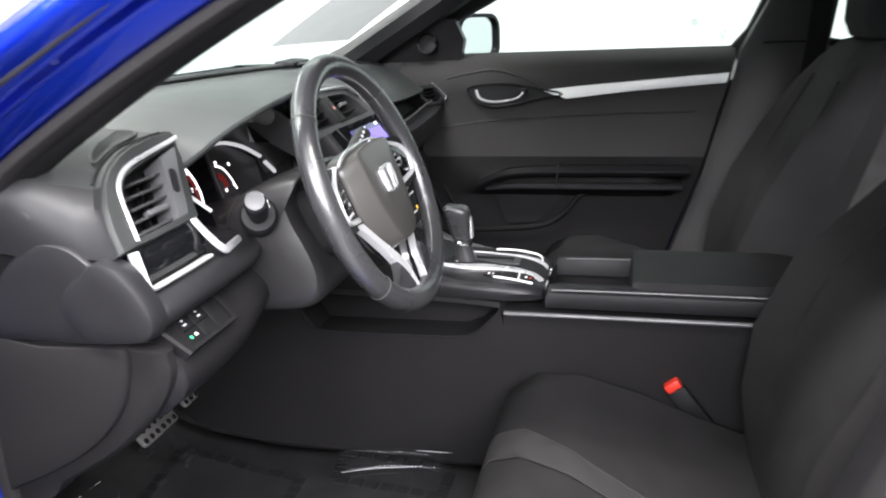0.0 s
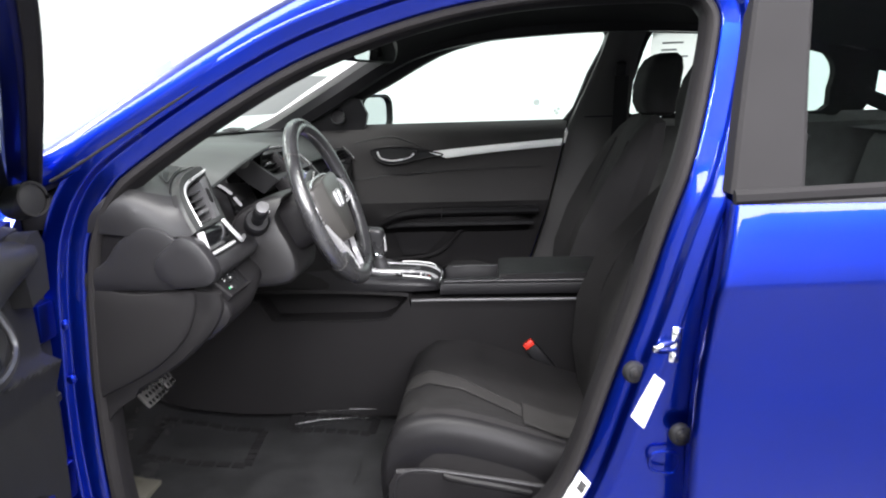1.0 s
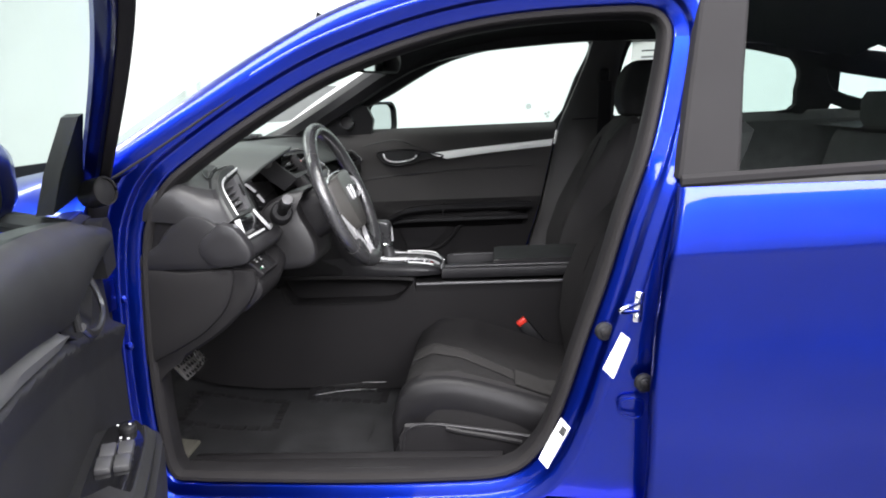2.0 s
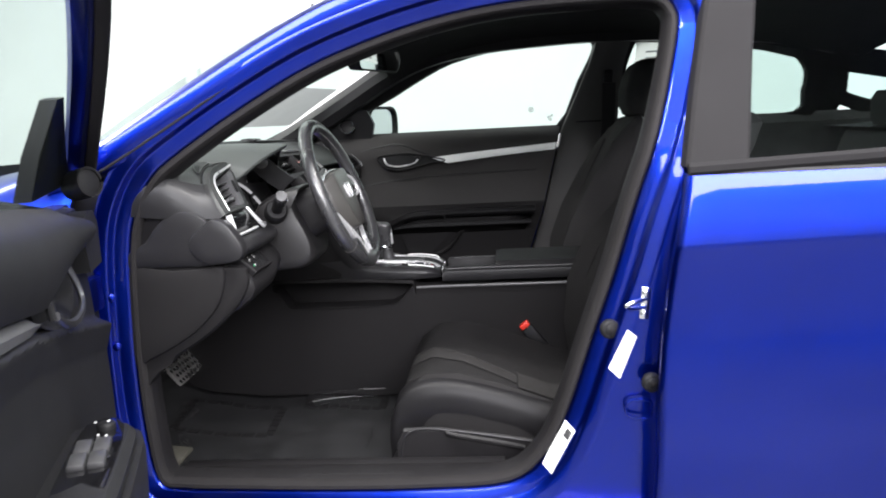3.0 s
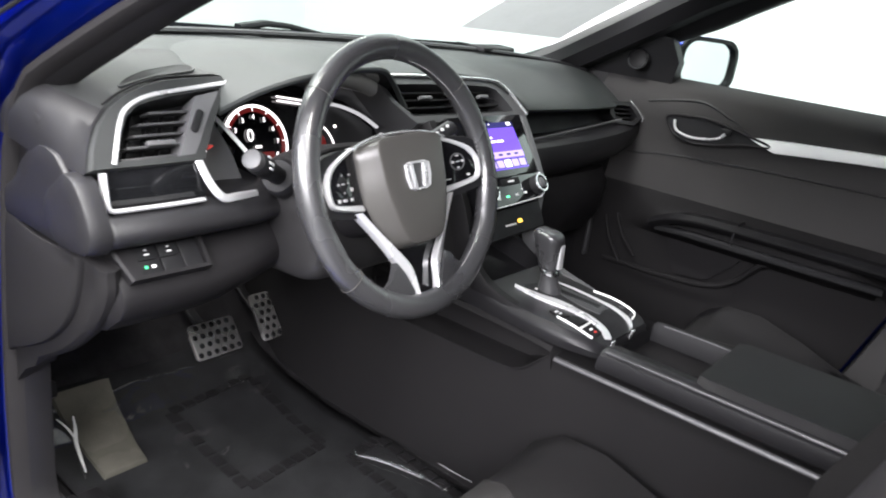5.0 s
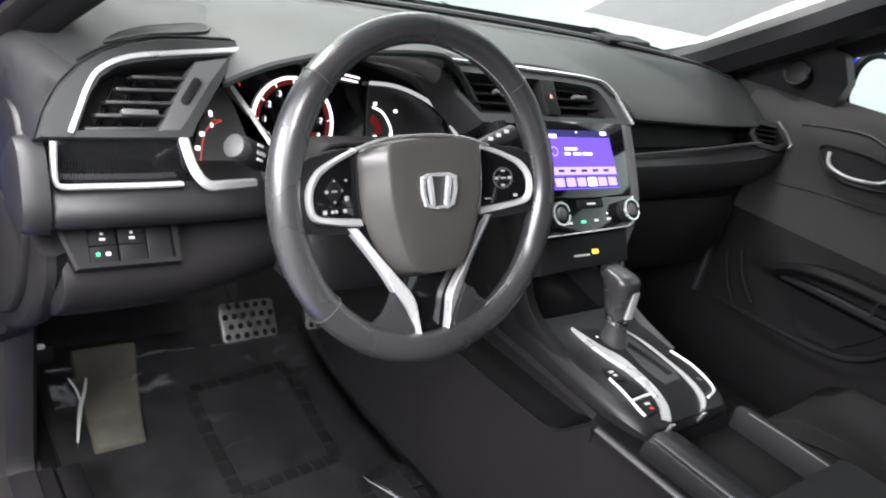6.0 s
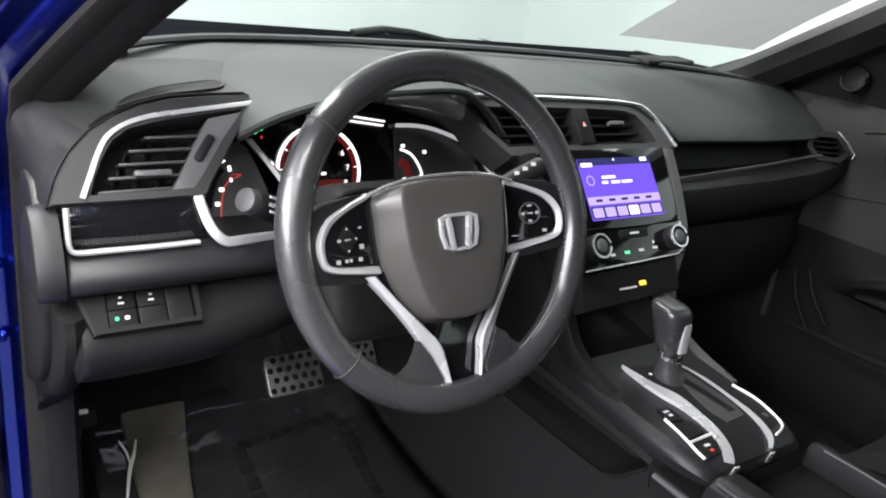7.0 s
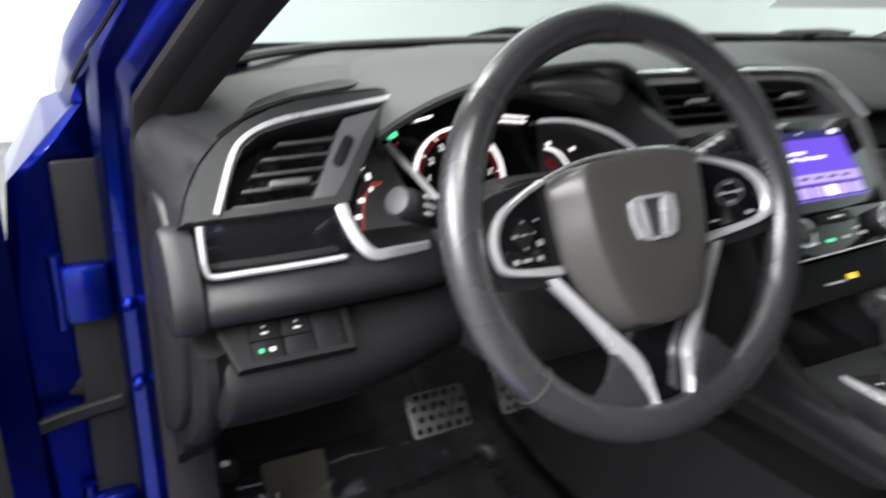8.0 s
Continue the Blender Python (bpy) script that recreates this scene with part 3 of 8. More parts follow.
loft(bm, [[(x0, y, z) for y in np.linspace(-0.535, 0.535, 8)] for x0, z in ((-0.075, 1.228), (-0.03, 1.255), (-0.02, 1.285))], False, False, False)
part("header_rail", bm, HEADLINE, body)

# passenger side: window apertures in the greenhouse
WIN_F = [(-0.235, 0.985), (-0.21, 1.034), (-0.04, 1.111), (0.074, 1.170), (0.205, 1.226), (0.411, 1.268), (0.560, 1.284), (0.66, 1.286), (0.70, 1.272), (0.708, 1.24), (0.66, 1.14), (0.583, 0.98), (0.40, 0.976), (0.2, 0.974), (0.0, 0.973), (-0.15, 0.975)]
WIN_R = [(0.795, 1.0), (0.82, 1.12), (0.85, 1.235), (0.88, 1.268), (0.946, 1.273), (1.15, 1.262), (1.30, 1.235), (1.42, 1.19), (1.476, 1.13), (1.48, 1.06), (1.47, 0.988), (1.25, 0.985), (1.0, 0.992)]
WIN_Q = [(1.575, 1.13), (1.60, 1.148), (1.75, 1.130), (1.90, 1.10), (1.98, 1.04), (1.90, 1.0), (1.75, 1.012), (1.64, 1.045), (1.60, 1.075)]


def side_pt(x, z, out, side):
    return Vector((x, side * (tuck(z, 0.75, 0.97) + out), z))


def aperture(win, width, out0, out1, side, k=3):
    """A trimmed frame round a window aperture."""
    pts = [(p.x, p.z) for p in spline([(x, 0, z) for x, z in win], k, True)]
    n = len(pts)
    c = (sum(p[0] for p in pts) / n, sum(p[1] for p in pts) / n)
    rings = [[], [], [], []]
    for i, (x, z) in enumerate(pts):
        ax, az = pts[i - 1]
        bx, bz = pts[(i + 1) % n]
        t = Vector((bx - ax, bz - az)).normalized()
        nrm = Vector((-t.y, t.x))
        if nrm.dot(Vector((x - c[0], z - c[1]))) < 0:
            nrm = -nrm
        rings[0].append(side_pt(x, z, out1, side))
        rings[1].append(side_pt(x, z, out0 + 0.008, side))
        rings[2].append(side_pt(x + nrm.x * 0.008, z + nrm.y * 0.008, out0, side))
        rings[3].append(side_pt(x + nrm.x * width, z + nrm.y * width, out0 - 0.004, side))
    bm = bmesh.new()
    loft(bm, rings, True, False, False)
    return bm, pts


for win, nm in ((WIN_R, "rear_window_frame"), (WIN_Q, "quarter_window_frame")):
    bm, pts = aperture(win, 0.05, 0.0, 0.05, 1)
    part(nm, bm, HEADLINE, body)
    bm = bmesh.new()
    rv = [bm.verts.new(side_pt(x, z, 0.03, 1)) for x, z in pts]
    bm.faces.new(rv)
    g = part("side_glass", bm, GLASS if win is WIN_R else GLASS_DARK, body, "clear greenish rear side glass")
    g.visible_shadow = False

# A-pillar trim, passenger side, and roof-rail trim
bm = bmesh.new()
sweep(bm, spline([(-0.62, 0.735, 0.905), (-0.45, 0.712, 0.972), (-0.30, 0.688, 1.052), (-0.17, 0.668, 1.124), (-0.04, 0.645, 1.196), (0.09, 0.622, 1.250), (0.25, 0.598, 1.283), (0.45, 0.583, 1.300), (0.8, 0.575, 1.305), (1.3, 0.58, 1.27), (1.6, 0.60, 1.2)], 4), rect_profile(0.10, 0.085, 0.028))
part("pillar_trim", bm, SOFT, body, "dark grey front pillar trim")
bm = bmesh.new()
sweep(bm, spline([(-0.50, -0.715, 0.955), (-0.40, -0.695, 1.000), (-0.29, -0.668, 1.065), (-0.12, -0.635, 1.148), (0.06, -0.605, 1.215), (0.25, -0.585, 1.262), (0.45, -0.575, 1.285), (0.72, -0.57, 1.29)], 4), rect_profile(0.062, 0.05, 0.02))
part("pillar_trim", bm, SOFT, body, "dark grey front pillar trim")

# B-pillar trim with belt, passenger side
bm = bmesh.new()
rings = []
for z, x0, x1, y in ((0.30, 0.40, 0.72, 0.70), (0.45, 0.455, 0.74, 0.705), (0.65, 0.52, 0.79, 0.705), (0.85, 0.57, 0.81, 0.705), (0.97, 0.60, 0.81, 0.715), (1.10, 0.655, 0.815, 0.665), (1.20, 0.695, 0.825, 0.615), (1.29, 0.72, 0.85, 0.565)):
    rings.append([(x0, y + 0.05, z), (x0 + 0.004, y + 0.006, z), (x0 + 0.025, y - 0.008, z), (x1 - 0.03, y - 0.012, z), (x1 - 0.004, y + 0.004, z), (x1, y + 0.06, z)])
loft(bm, rings, False, False, False)
pil = part("b_pillar_trim", bm, PILLARTRIM, body, "dark centre pillar trim, paled as if lit")
bm = bmesh.new()
for z0, z1 in ((0.99, 1.005),):
    rbox(bm, Matrix.Translation((0.70, 0.70, z0)), (0.10, 0.02, 0.006), 0.002)
part("trim_joint", bm, BLACK, pil)
bm = bmesh.new()
rbox(bm, pose(0.763, 0.632, 1.135, 26, 0, 0), (0.035, 0.03, 0.075), 0.010)
part("belt_anchor", bm, BLACK, pil, "black upper seat belt anchor")
bm = bmesh.new()
sweep(bm, spline([(0.765, 0.620, 1.125), (0.764, 0.640, 1.02), (0.760, 0.662, 0.92), (0.735, 0.675, 0.75), (0.70, 0.68, 0.55), (0.69, 0.69, 0.36)], 5), rect_profile(0.048, 0.003, 0.001), up=(0, -1, 0))
tagged(part("seat_belt", bm, BLACK, None), "black woven front passenger seat belt", "seat belt")

# C-pillar and rear interior side walls
bm = bmesh.new()
loft(bm, [[(x, 0.73, 0.25), (x, 0.715, 0.6), (x, 0.72, 0.95), (x, 0.755, 0.985)] for x in np.linspace(0.78, 2.0, 6)], False, False, False)
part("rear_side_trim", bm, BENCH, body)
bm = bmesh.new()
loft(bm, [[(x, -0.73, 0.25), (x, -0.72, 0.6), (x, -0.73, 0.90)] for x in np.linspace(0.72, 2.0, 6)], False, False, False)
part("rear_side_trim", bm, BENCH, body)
bm = bmesh.new()
loft(bm, [[side_pt(x + dx, z, 0.004, 1) for z, dx in ((0.985, 0.0), (1.05, 0.02), (1.12, 0.01), (1.2, -0.04), (1.27, -0.10))] for x in (1.485, 1.53, 1.57, 1.61)], False, False, False)
part("c_pillar_trim", bm, HEADLINE, body)
bm = bmesh.new()
loft(bm, [[(x, y, z) for y in np.linspace(-0.72, 0.74, 5)] for x, z in ((1.55, 0.93), (1.95, 0.95), (2.15, 0.97), (2.16, 0.2))], False, False, False)
part("parcel_shelf", bm, HARD, body, "dark rear parcel shelf")
bm = bmesh.new()
loft(bm, [[(x, y, z) for y in np.linspace(-0.62, 0.62, 7)] for x, z in ((1.58, 1.262), (1.62, 1.245), (1.75, 1.19), (1.90, 1.11))], False, False, False)
part("rear_header", bm, HEADLINE, body)
bm = bmesh.new()
loft(bm, [[(x, 0.555, 1.315 - d), (x, 0.595, 1.285 - d), (x, 0.612, 1.262 - d)] for x, d in ((0.8, 0.0), (1.1, 0.018), (1.3, 0.058), (1.45, 0.10), (1.6, 0.15), (1.8, 0.19))], False, False, False)
part("headliner_edge", bm, HEADLINE, body)

# floor pan, firewall and tunnel
bm = bmesh.new()
loft(bm, [[(x, y, z + (0.05 if abs(y) > 0.66 else 0.0)) for y in (-0.74, -0.69, -0.655, -0.4, 0, 0.4, 0.655, 0.69, 0.74)] for x, z in ((-0.80, 0.62), (-0.72, 0.48), (-0.64, 0.34), (-0.55, 0.27), (-0.4, 0.245), (0.0, 0.235), (0.5, 0.235), (1.0, 0.25), (1.2, 0.30), (2.0, 0.35))], False, False, False)
lone("carpet", bm, CARPET, "black needle-felt carpet over the car floor", "carpet", kind="structure")
bm = bmesh.new()
loft(bm, [[(-0.80, y, z) for y in (-0.76, 0, 0.76)] for z in (0.25, 0.6, 0.9, 0.97)], False, False, False)
part("firewall", bm, BLACK, body, "black firewall under the dashboard")

# windshield
def shield_pt(s, y):
    xb = -0.635 + 0.10 * (abs(y) / 0.68) ** 2
    xt = -0.055 + 0.05 * (abs(y) / 0.58) ** 2
    x = xb + (xt - xb) * s
    z = 0.972 + (1.276 - 0.972) * s + 0.022 * math.sin(math.pi * s)
    return Vector((x, y * (1.0 - 0.15 * s), z))


bm = bmesh.new()
loft(bm, [[shield_pt(s, y) for y in np.linspace(-0.70, 0.70, 15)] for s in np.linspace(0, 1, 9)], False, False, False)
ws = part("windshield", bm, GLASS, body, "clear windshield with a faint green tint")
ws.visible_shadow = False
bm = bmesh.new()
loft(bm, [[shield_pt(s, y) + Vector((0.003, 0, -0.006)) for y in np.linspace(-0.70, 0.70, 15)] for s in (0, 0.02)], False, False, False)
part("shield_band", bm, BLACK, body, "black edge band of the windshield")
bm = bmesh.new()
sweep(bm, [(-0.70, -0.16, 0.978), (-0.69, -0.10, 0.990), (-0.685, -0.04, 0.988), (-0.69, 0.1, 0.968)], rect_profile(0.03, 0.012, 0.004))
part("wiper_arm", bm, BLACK, body, "black windshield wiper arm")

# paper sheet behind the windshield glass, print facing out
bm = bmesh.new()
loft(bm, [[shield_pt(s, y) + Vector((0.006, 0, -0.010)) for y in np.linspace(0.325, 0.675, 7)] for s in np.linspace(0.19, 0.56, 6)], False, False, False)
sheet = lone("window_sheet", bm, PAPERBACK, "large paper sheet taped inside the windshield, grey from behind", "paper sheet")
faint_print = surface("faint_print", (0.385, 0.395, 0.405), 0.7, vary=0.1, bump=0.0)

# price sheet on the rear side window
bm = bmesh.new()
loft(bm, [[side_pt(x, z, 0.026, 1) for x in (0.865, 0.94, 1.06)] for z in (1.12, 1.20, 1.262)], False, False, False)
tag = lone("window_sticker", bm, THINPAPER, "white paper price sheet on the rear side window", "window sticker")
for i in range(5):
    bm = bmesh.new()
    z = 1.135 + 0.022 * i
    loft(bm, [[side_pt(x, zz, 0.022, 1) for x in (0.90, 0.95 + 0.02 * (i % 3))] for zz in (z, z + 0.006)], False, False, False)
    part("print_bar", bm, bpy.data.materials["faint_print"], tag)
let_light_through(bpy.data.materials["faint_print"], 0.5, (0.20, 0.21, 0.215))


# ---- driver-side rear door ----
rear = thing("rear_door", (1.2, -0.86, 0.25), "closed blue rear door with a tinted window and black frame", "car door")
bm = bmesh.new()


def rear_front_x(z):
    return lerp_list([0.2, 0.31, 0.51, 0.61, 0.77, 0.9], [0.640, 0.648, 0.650, 0.658, 0.678, 0.700])(z)


def rear_y(z, x=1.0):
    return -lerp_list([0.2, 0.28, 0.36, 0.44, 0.50, 0.56, 0.60, 0.65, 0.70, 0.745, 0.765, 0.782, 0.80, 0.83, 0.885, 0.91], [0.832, 0.852, 0.866, 0.875, 0.878, 0.876, 0.872, 0.870, 0.8725, 0.8785, 0.883, 0.888, 0.8865, 0.8825, 0.873, 0.866])(z)


rings = []
for z in (0.2, 0.28, 0.36, 0.44, 0.5, 0.56, 0.60, 0.65, 0.70, 0.745, 0.765, 0.776, 0.782, 0.788, 0.80, 0.83, 0.86, 0.885, 0.905):
    x0, y = rear_front_x(z), rear_y(z)
    zc = z
    rings.append([(x0 + 0.012, y + 0.10, zc), (x0 + 0.004, y + 0.030, zc), (x0 - 0.003, y + 0.0235, zc), (x0 - 0.005, y + 0.020, zc), (x0 - 0.0055, y + 0.013, zc), (x0 - 0.003, y + 0.006, zc), (x0 + 0.002, y + 0.002, zc), (x0 + 0.010, y, zc)] + [(x, y - 0.004 * math.sin((x - x0) * 2), zc + (x - x0) * 0.03 * (0.5 < z < 0.82)) for x in np.linspace(x0 + 0.05, 1.9, 12)])
loft(bm, rings, False, False, False)
part("door_skin", bm, PAINT, rear, "glossy blue door skin with a body crease")
bm = bmesh.new()
sweep(bm, [(0.700, -0.856, 0.915), (1.1, -0.858, 0.930), (1.5, -0.858, 0.937), (1.9, -0.85, 0.937)], rect_profile(0.018, 0.022, 0.006))
part("belt_moulding", bm, MATT, rear, "black belt moulding under the glass")
bm = bmesh.new()
rings = []
for z, x0, x1 in ((0.918, 0.700, 0.808), (1.0, 0.718, 0.823), (1.1, 0.741, 0.840), (1.2, 0.766, 0.860), (1.30, 0.790, 0.880)):
    y = -(0.842 - 0.52 * (z - 0.918))
    rings.append([(x0, y + 0.05, z), (x0, y + 0.006, z), (x0 + 0.006, y, z), (x1 - 0.006, y - 0.001, z), (x1, y + 0.004, z), (x1, y + 0.04, z)])
loft(bm, rings, False, False, False)
part("frame_cover", bm, MATT, rear, "matt black window frame cover")
bm = bmesh.new()
loft(bm, [[(x, -(0.834 - 0.52 * (z - 0.918)), z) for x in np.linspace(0.77 + 0.2 * (z - 0.918), 1.85, 5)] for z in (0.915, 1.05, 1.18, 1.29)], False, False, False)
g = part("side_glass", bm, GLASS_DARK, rear, "dark tinted rear door glass")
g.visible_shadow = False
bm = bmesh.new()
sweep(bm, spline([(0.80, -0.655, 1.290), (1.2, -0.655, 1.282), (1.6, -0.70, 1.19), (1.8, -0.78, 1.02)], 5), rect_profile(0.035, 0.03, 0.008))
part("window_frame", bm, HARD, rear, "black upper window frame")


# ---- dashboard ----
dash = thing("dashboard", (-0.35, 0.0, 0.55), "dark grey dashboard with silver trim, lit gauges and a touch screen", "dashboard")
lip_z = lerp_list([-0.745, -0.73, -0.70, -0.66, -0.61, -0.52, -0.46, -0.36, -0.22, -0.17, 0.0, 0.12, 0.16, 0.20, 0.45, 0.62, 0.70, 0.74],
                  [0.950, 0.950, 0.951, 0.953, 0.955, 0.960, 0.958, 0.962, 0.960, 0.960, 0.962, 0.955, 0.935, 0.905, 0.902, 0.902, 0.90, 0.88])
lip_x = lerp_list([-0.745, -0.70, -0.62, -0.56, -0.535, -0.50, -0.46, -0.40, -0.28, -0.22, -0.19, -0.17, 0.0, 0.12, 0.20, 0.45, 0.62, 0.74],
                  [-0.42, -0.42, -0.42, -0.41, -0.40, -0.40, -0.42, -0.44, -0.44, -0.42, -0.34, -0.264, -0.264, -0.250, -0.212, -0.208, -0.215, -0.25])


def pad_top(x, y):
    """Height of the upper dash skin."""
    xf, zf = lip_x(y), lip_z(y)
    xb = -0.648 + 0.10 * (abs(y) / 0.7) ** 2
    s = (x - xb) / (xf - xb)
    bulge = lerp_list([-0.75, -0.60, -0.48, 0.8], [0.002, 0.003, 0.012, 0.011])(y)
    return 0.966 + (zf - 0.966) * max(s, 0.0) ** (3.0 if y > 0.14 else 1.6) + bulge * math.sin(math.pi * min(max(s, 0), 1))


def pad_rings():
    rings = []
    for y in np.concatenate([np.linspace(-0.70, -0.5, 12), np.linspace(-0.48, -0.16, 18), np.linspace(-0.12, 0.12, 6), np.linspace(0.14, 0.74, 20)]):
        xf, zf = lip_x(y), lip_z(y)
        xb = -0.648 + 0.10 * (abs(y) / 0.7) ** 2
        ring = [(x, y, pad_top(x, y)) for x in np.linspace(xb, xf, 12)]
        ring.append((xf + 0.004, y, zf - 0.007))
        ring.append((xf - 0.004, y, zf - 0.014))
        ring.append((xf - 0.05, y, zf - 0.02))
        rings.append(ring)
    return rings


bm = bmesh.new()
loft(bm, pad_rings(), False, False, False)
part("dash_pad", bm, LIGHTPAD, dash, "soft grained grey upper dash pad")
# hood over the gauges, overhanging towards the wheel
HOOD_LIP = [(-0.228, -0.543, 0.912), (-0.202, -0.530, 0.931), (-0.187, -0.510, 0.946), (-0.172, -0.487, 0.959), (-0.156, -0.460, 0.971), (-0.149, -0.42, 0.979), (-0.151, -0.38, 0.982), (-0.160, -0.335, 0.983), (-0.176, -0.290, 0.981), (-0.198, -0.247, 0.973), (-0.219, -0.205, 0.954), (-0.233, -0.165, 0.925), (-0.240, -0.130, 0.893)]
HOOD_BACK = [(-0.36, -0.530, 0.955), (-0.38, -0.515, 0.959), (-0.41, -0.498, 0.964), (-0.44, -0.475, 0.968), (-0.46, -0.445, 0.972), (-0.47, -0.41, 0.975), (-0.47, -0.37, 0.977), (-0.46, -0.33, 0.977), (-0.44, -0.285, 0.977), (-0.40, -0.24, 0.973), (-0.36, -0.200, 0.966), (-0.33, -0.160, 0.950), (-0.31, -0.130, 0.930)]
bm = bmesh.new()
rings = []
for k in np.linspace(0, 1, 12):
    ring = []
    for a, b in zip(HOOD_BACK, HOOD_LIP):
        p = Vector(a).lerp(Vector(b), k)
        p.z += 0.014 * math.sin(math.pi * k) * (1 - 0.4 * k)
        ring.append(p)
    rings.append(ring)
rings.append([p + Vector((0.0015, (p.y + 0.36) * -0.012, -0.0035)) for p in rings[-1]])
rings.append([p + Vector((-0.003, (p.y + 0.36) * -0.025, -0.0045)) for p in rings[-1]])
loft(bm, [spline(r, 4) for r in rings], False, False, False)
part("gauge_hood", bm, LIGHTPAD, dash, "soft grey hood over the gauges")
# dark underside of the hood, running back to the gauges
under = [Vector(p) + Vector((-0.004, (p[1] + 0.36) * -0.03, -0.007)) for p in HOOD_LIP]
bm = bmesh.new()
rings = []
for k, dz in ((0.0, 0.0), (0.08, -0.003), (0.35, -0.005), (0.7, -0.004), (1.0, 0.0)):
    rings.append([p.lerp(Vector((-0.355, -0.352 + (p.y + 0.352) * 1.02, min(p.z - 0.008, 0.845 + (p.z - 0.845) * 0.92))), k) + Vector((0, 0, dz)) for p in under])
loft(bm, [spline(r, 4) for r in rings], False, False, False)
part("hood_lining", bm, GLOSS, dash, "glossy black underside of the gauge hood")

# seam ridge behind the pad, near the glass
bm = bmesh.new()
sweep(bm, spline([(-0.38, -0.70, 0.962), (-0.47, -0.58, 0.976), (-0.53, -0.40, 0.982), (-0.55, 0.0, 0.985), (-0.52, 0.38, 0.982), (-0.44, 0.60, 0.975), (-0.36, 0.70, 0.962)], 5), disc_profile(0.012, 0.006, 8))
part("pad_ridge", bm, SOFT, dash, "dark ridge along the windshield")
bm = bmesh.new()
rbox(bm, pose(-0.53, 0.50, 0.985, 0, 4, 12), (0.05, 0.20, 0.012), 0.004)
part("defrost_grille", bm, BLACK, dash, "black defroster grille")

# dark core behind vents and gauges
bm = bmesh.new()
rings = []
for y, xk in ((-0.69, -0.30), (-0.585, -0.30), (-0.58, -0.42), (-0.085, -0.42), (-0.08, -0.29), (0.16, -0.29), (0.18, -0.26), (0.60, -0.26), (0.73, -0.30)):
    rings.append([(-0.60, y, 0.935), (xk - 0.02, y, 0.93), (xk, y, 0.90), (xk, y, 0.79), (-0.24, y, 0.76), (-0.25, y, 0.66), (-0.42, y, 0.60), (-0.6, y, 0.62)])
loft(bm, rings)
part("dash_core", bm, BLACK, dash, "black inner dashboard structure")

# left end: air vent
FV = face_frame((-0.188, -0.62, 0.862), 35)
outer = [(-0.122, -0.008), (-0.112, 0.020), (-0.097, 0.046), (-0.075, 0.070), (-0.049, 0.087), (-0.02, 0.099), (0.011, 0.107), (0.055, 0.111), (0.098, 0.113), (0.104, 0.104), (0.076, 0.060), (0.042, 0.010), (0.034, -0.006), (0.0, -0.007), (-0.06, -0.008)]
inner = [(-0.083, 0.000), (-0.076, 0.018), (-0.066, 0.040), (-0.055, 0.057), (-0.037, 0.070), (-0.015, 0.076), (0.010, 0.081), (0.05, 0.087), (0.088, 0.092), (0.084, 0.086), (0.062, 0.060), (0.030, 0.015), (0.020, 0.003), (0.0, 0.002), (-0.04, 0.001)]
bm = bmesh.new()
ring_plate(bm, FV, outer, inner, -0.13, 0.004, 0.008)
vent = part("vent_surround", bm, PODTOP, dash, "grey vent surround")
# shell of the vent pod, from the vent face forward into the pad and the pillar
POD_MID = [(-0.300, -0.752, 0.855), (-0.300, -0.754, 0.890), (-0.300, -0.750, 0.918), (-0.302, -0.737, 0.936), (-0.310, -0.702, 0.9455), (-0.318, -0.655, 0.950), (-0.324, -0.610, 0.954), (-0.330, -0.565, 0.957), (-0.335, -0.524, 0.958), (-0.335, -0.506, 0.953)]
POD_BACK = [(-0.45, -0.758, 0.87), (-0.45, -0.760, 0.90), (-0.45, -0.757, 0.926), (-0.45, -0.745, 0.946), (-0.445, -0.70, 0.9565), (-0.44, -0.65, 0.9585), (-0.43, -0.60, 0.9605), (-0.42, -0.555, 0.9635), (-0.40, -0.512, 0.966), (-0.39, -0.490, 0.962)]
POD_FRONT = [at(FV, u, v, -0.001) for u, v in outer[:10]]
POD_LIP = [at(FV, u * 1.012, v * 1.02 + 0.001, -0.010) for u, v in outer[:10]]


def pod(i, s):
    """Place on the pod shell: i along its outline, s from the vent face to the middle of the shell."""
    k = min(int(i), 8)
    f = i - k
    a = POD_LIP[k].lerp(POD_LIP[k + 1], f)
    b = Vector(POD_MID[k]).lerp(Vector(POD_MID[k + 1]), f)
    return a.lerp(b, s)


def pod_part(i0, i1):
    rings = [POD_FRONT[i0:i1], POD_LIP[i0:i1]]
    for s in (0.25, 0.5, 0.75):
        rings.append([pod(i, s) for i in range(i0, i1)])
    rings += [[Vector(p) for p in POD_MID[i0:i1]], [Vector(p).lerp(Vector(q), 0.5) + Vector((0, 0, 0.001)) for p, q in zip(POD_MID[i0:i1], POD_BACK[i0:i1])], [Vector(p) for p in POD_BACK[i0:i1]], [Vector(p) + Vector((-0.03, 0, -0.012)) for p in POD_BACK[i0:i1]]]
    bm = bmesh.new()
    loft(bm, [spline(r, 4) for r in rings], False, False, False)
    return bm


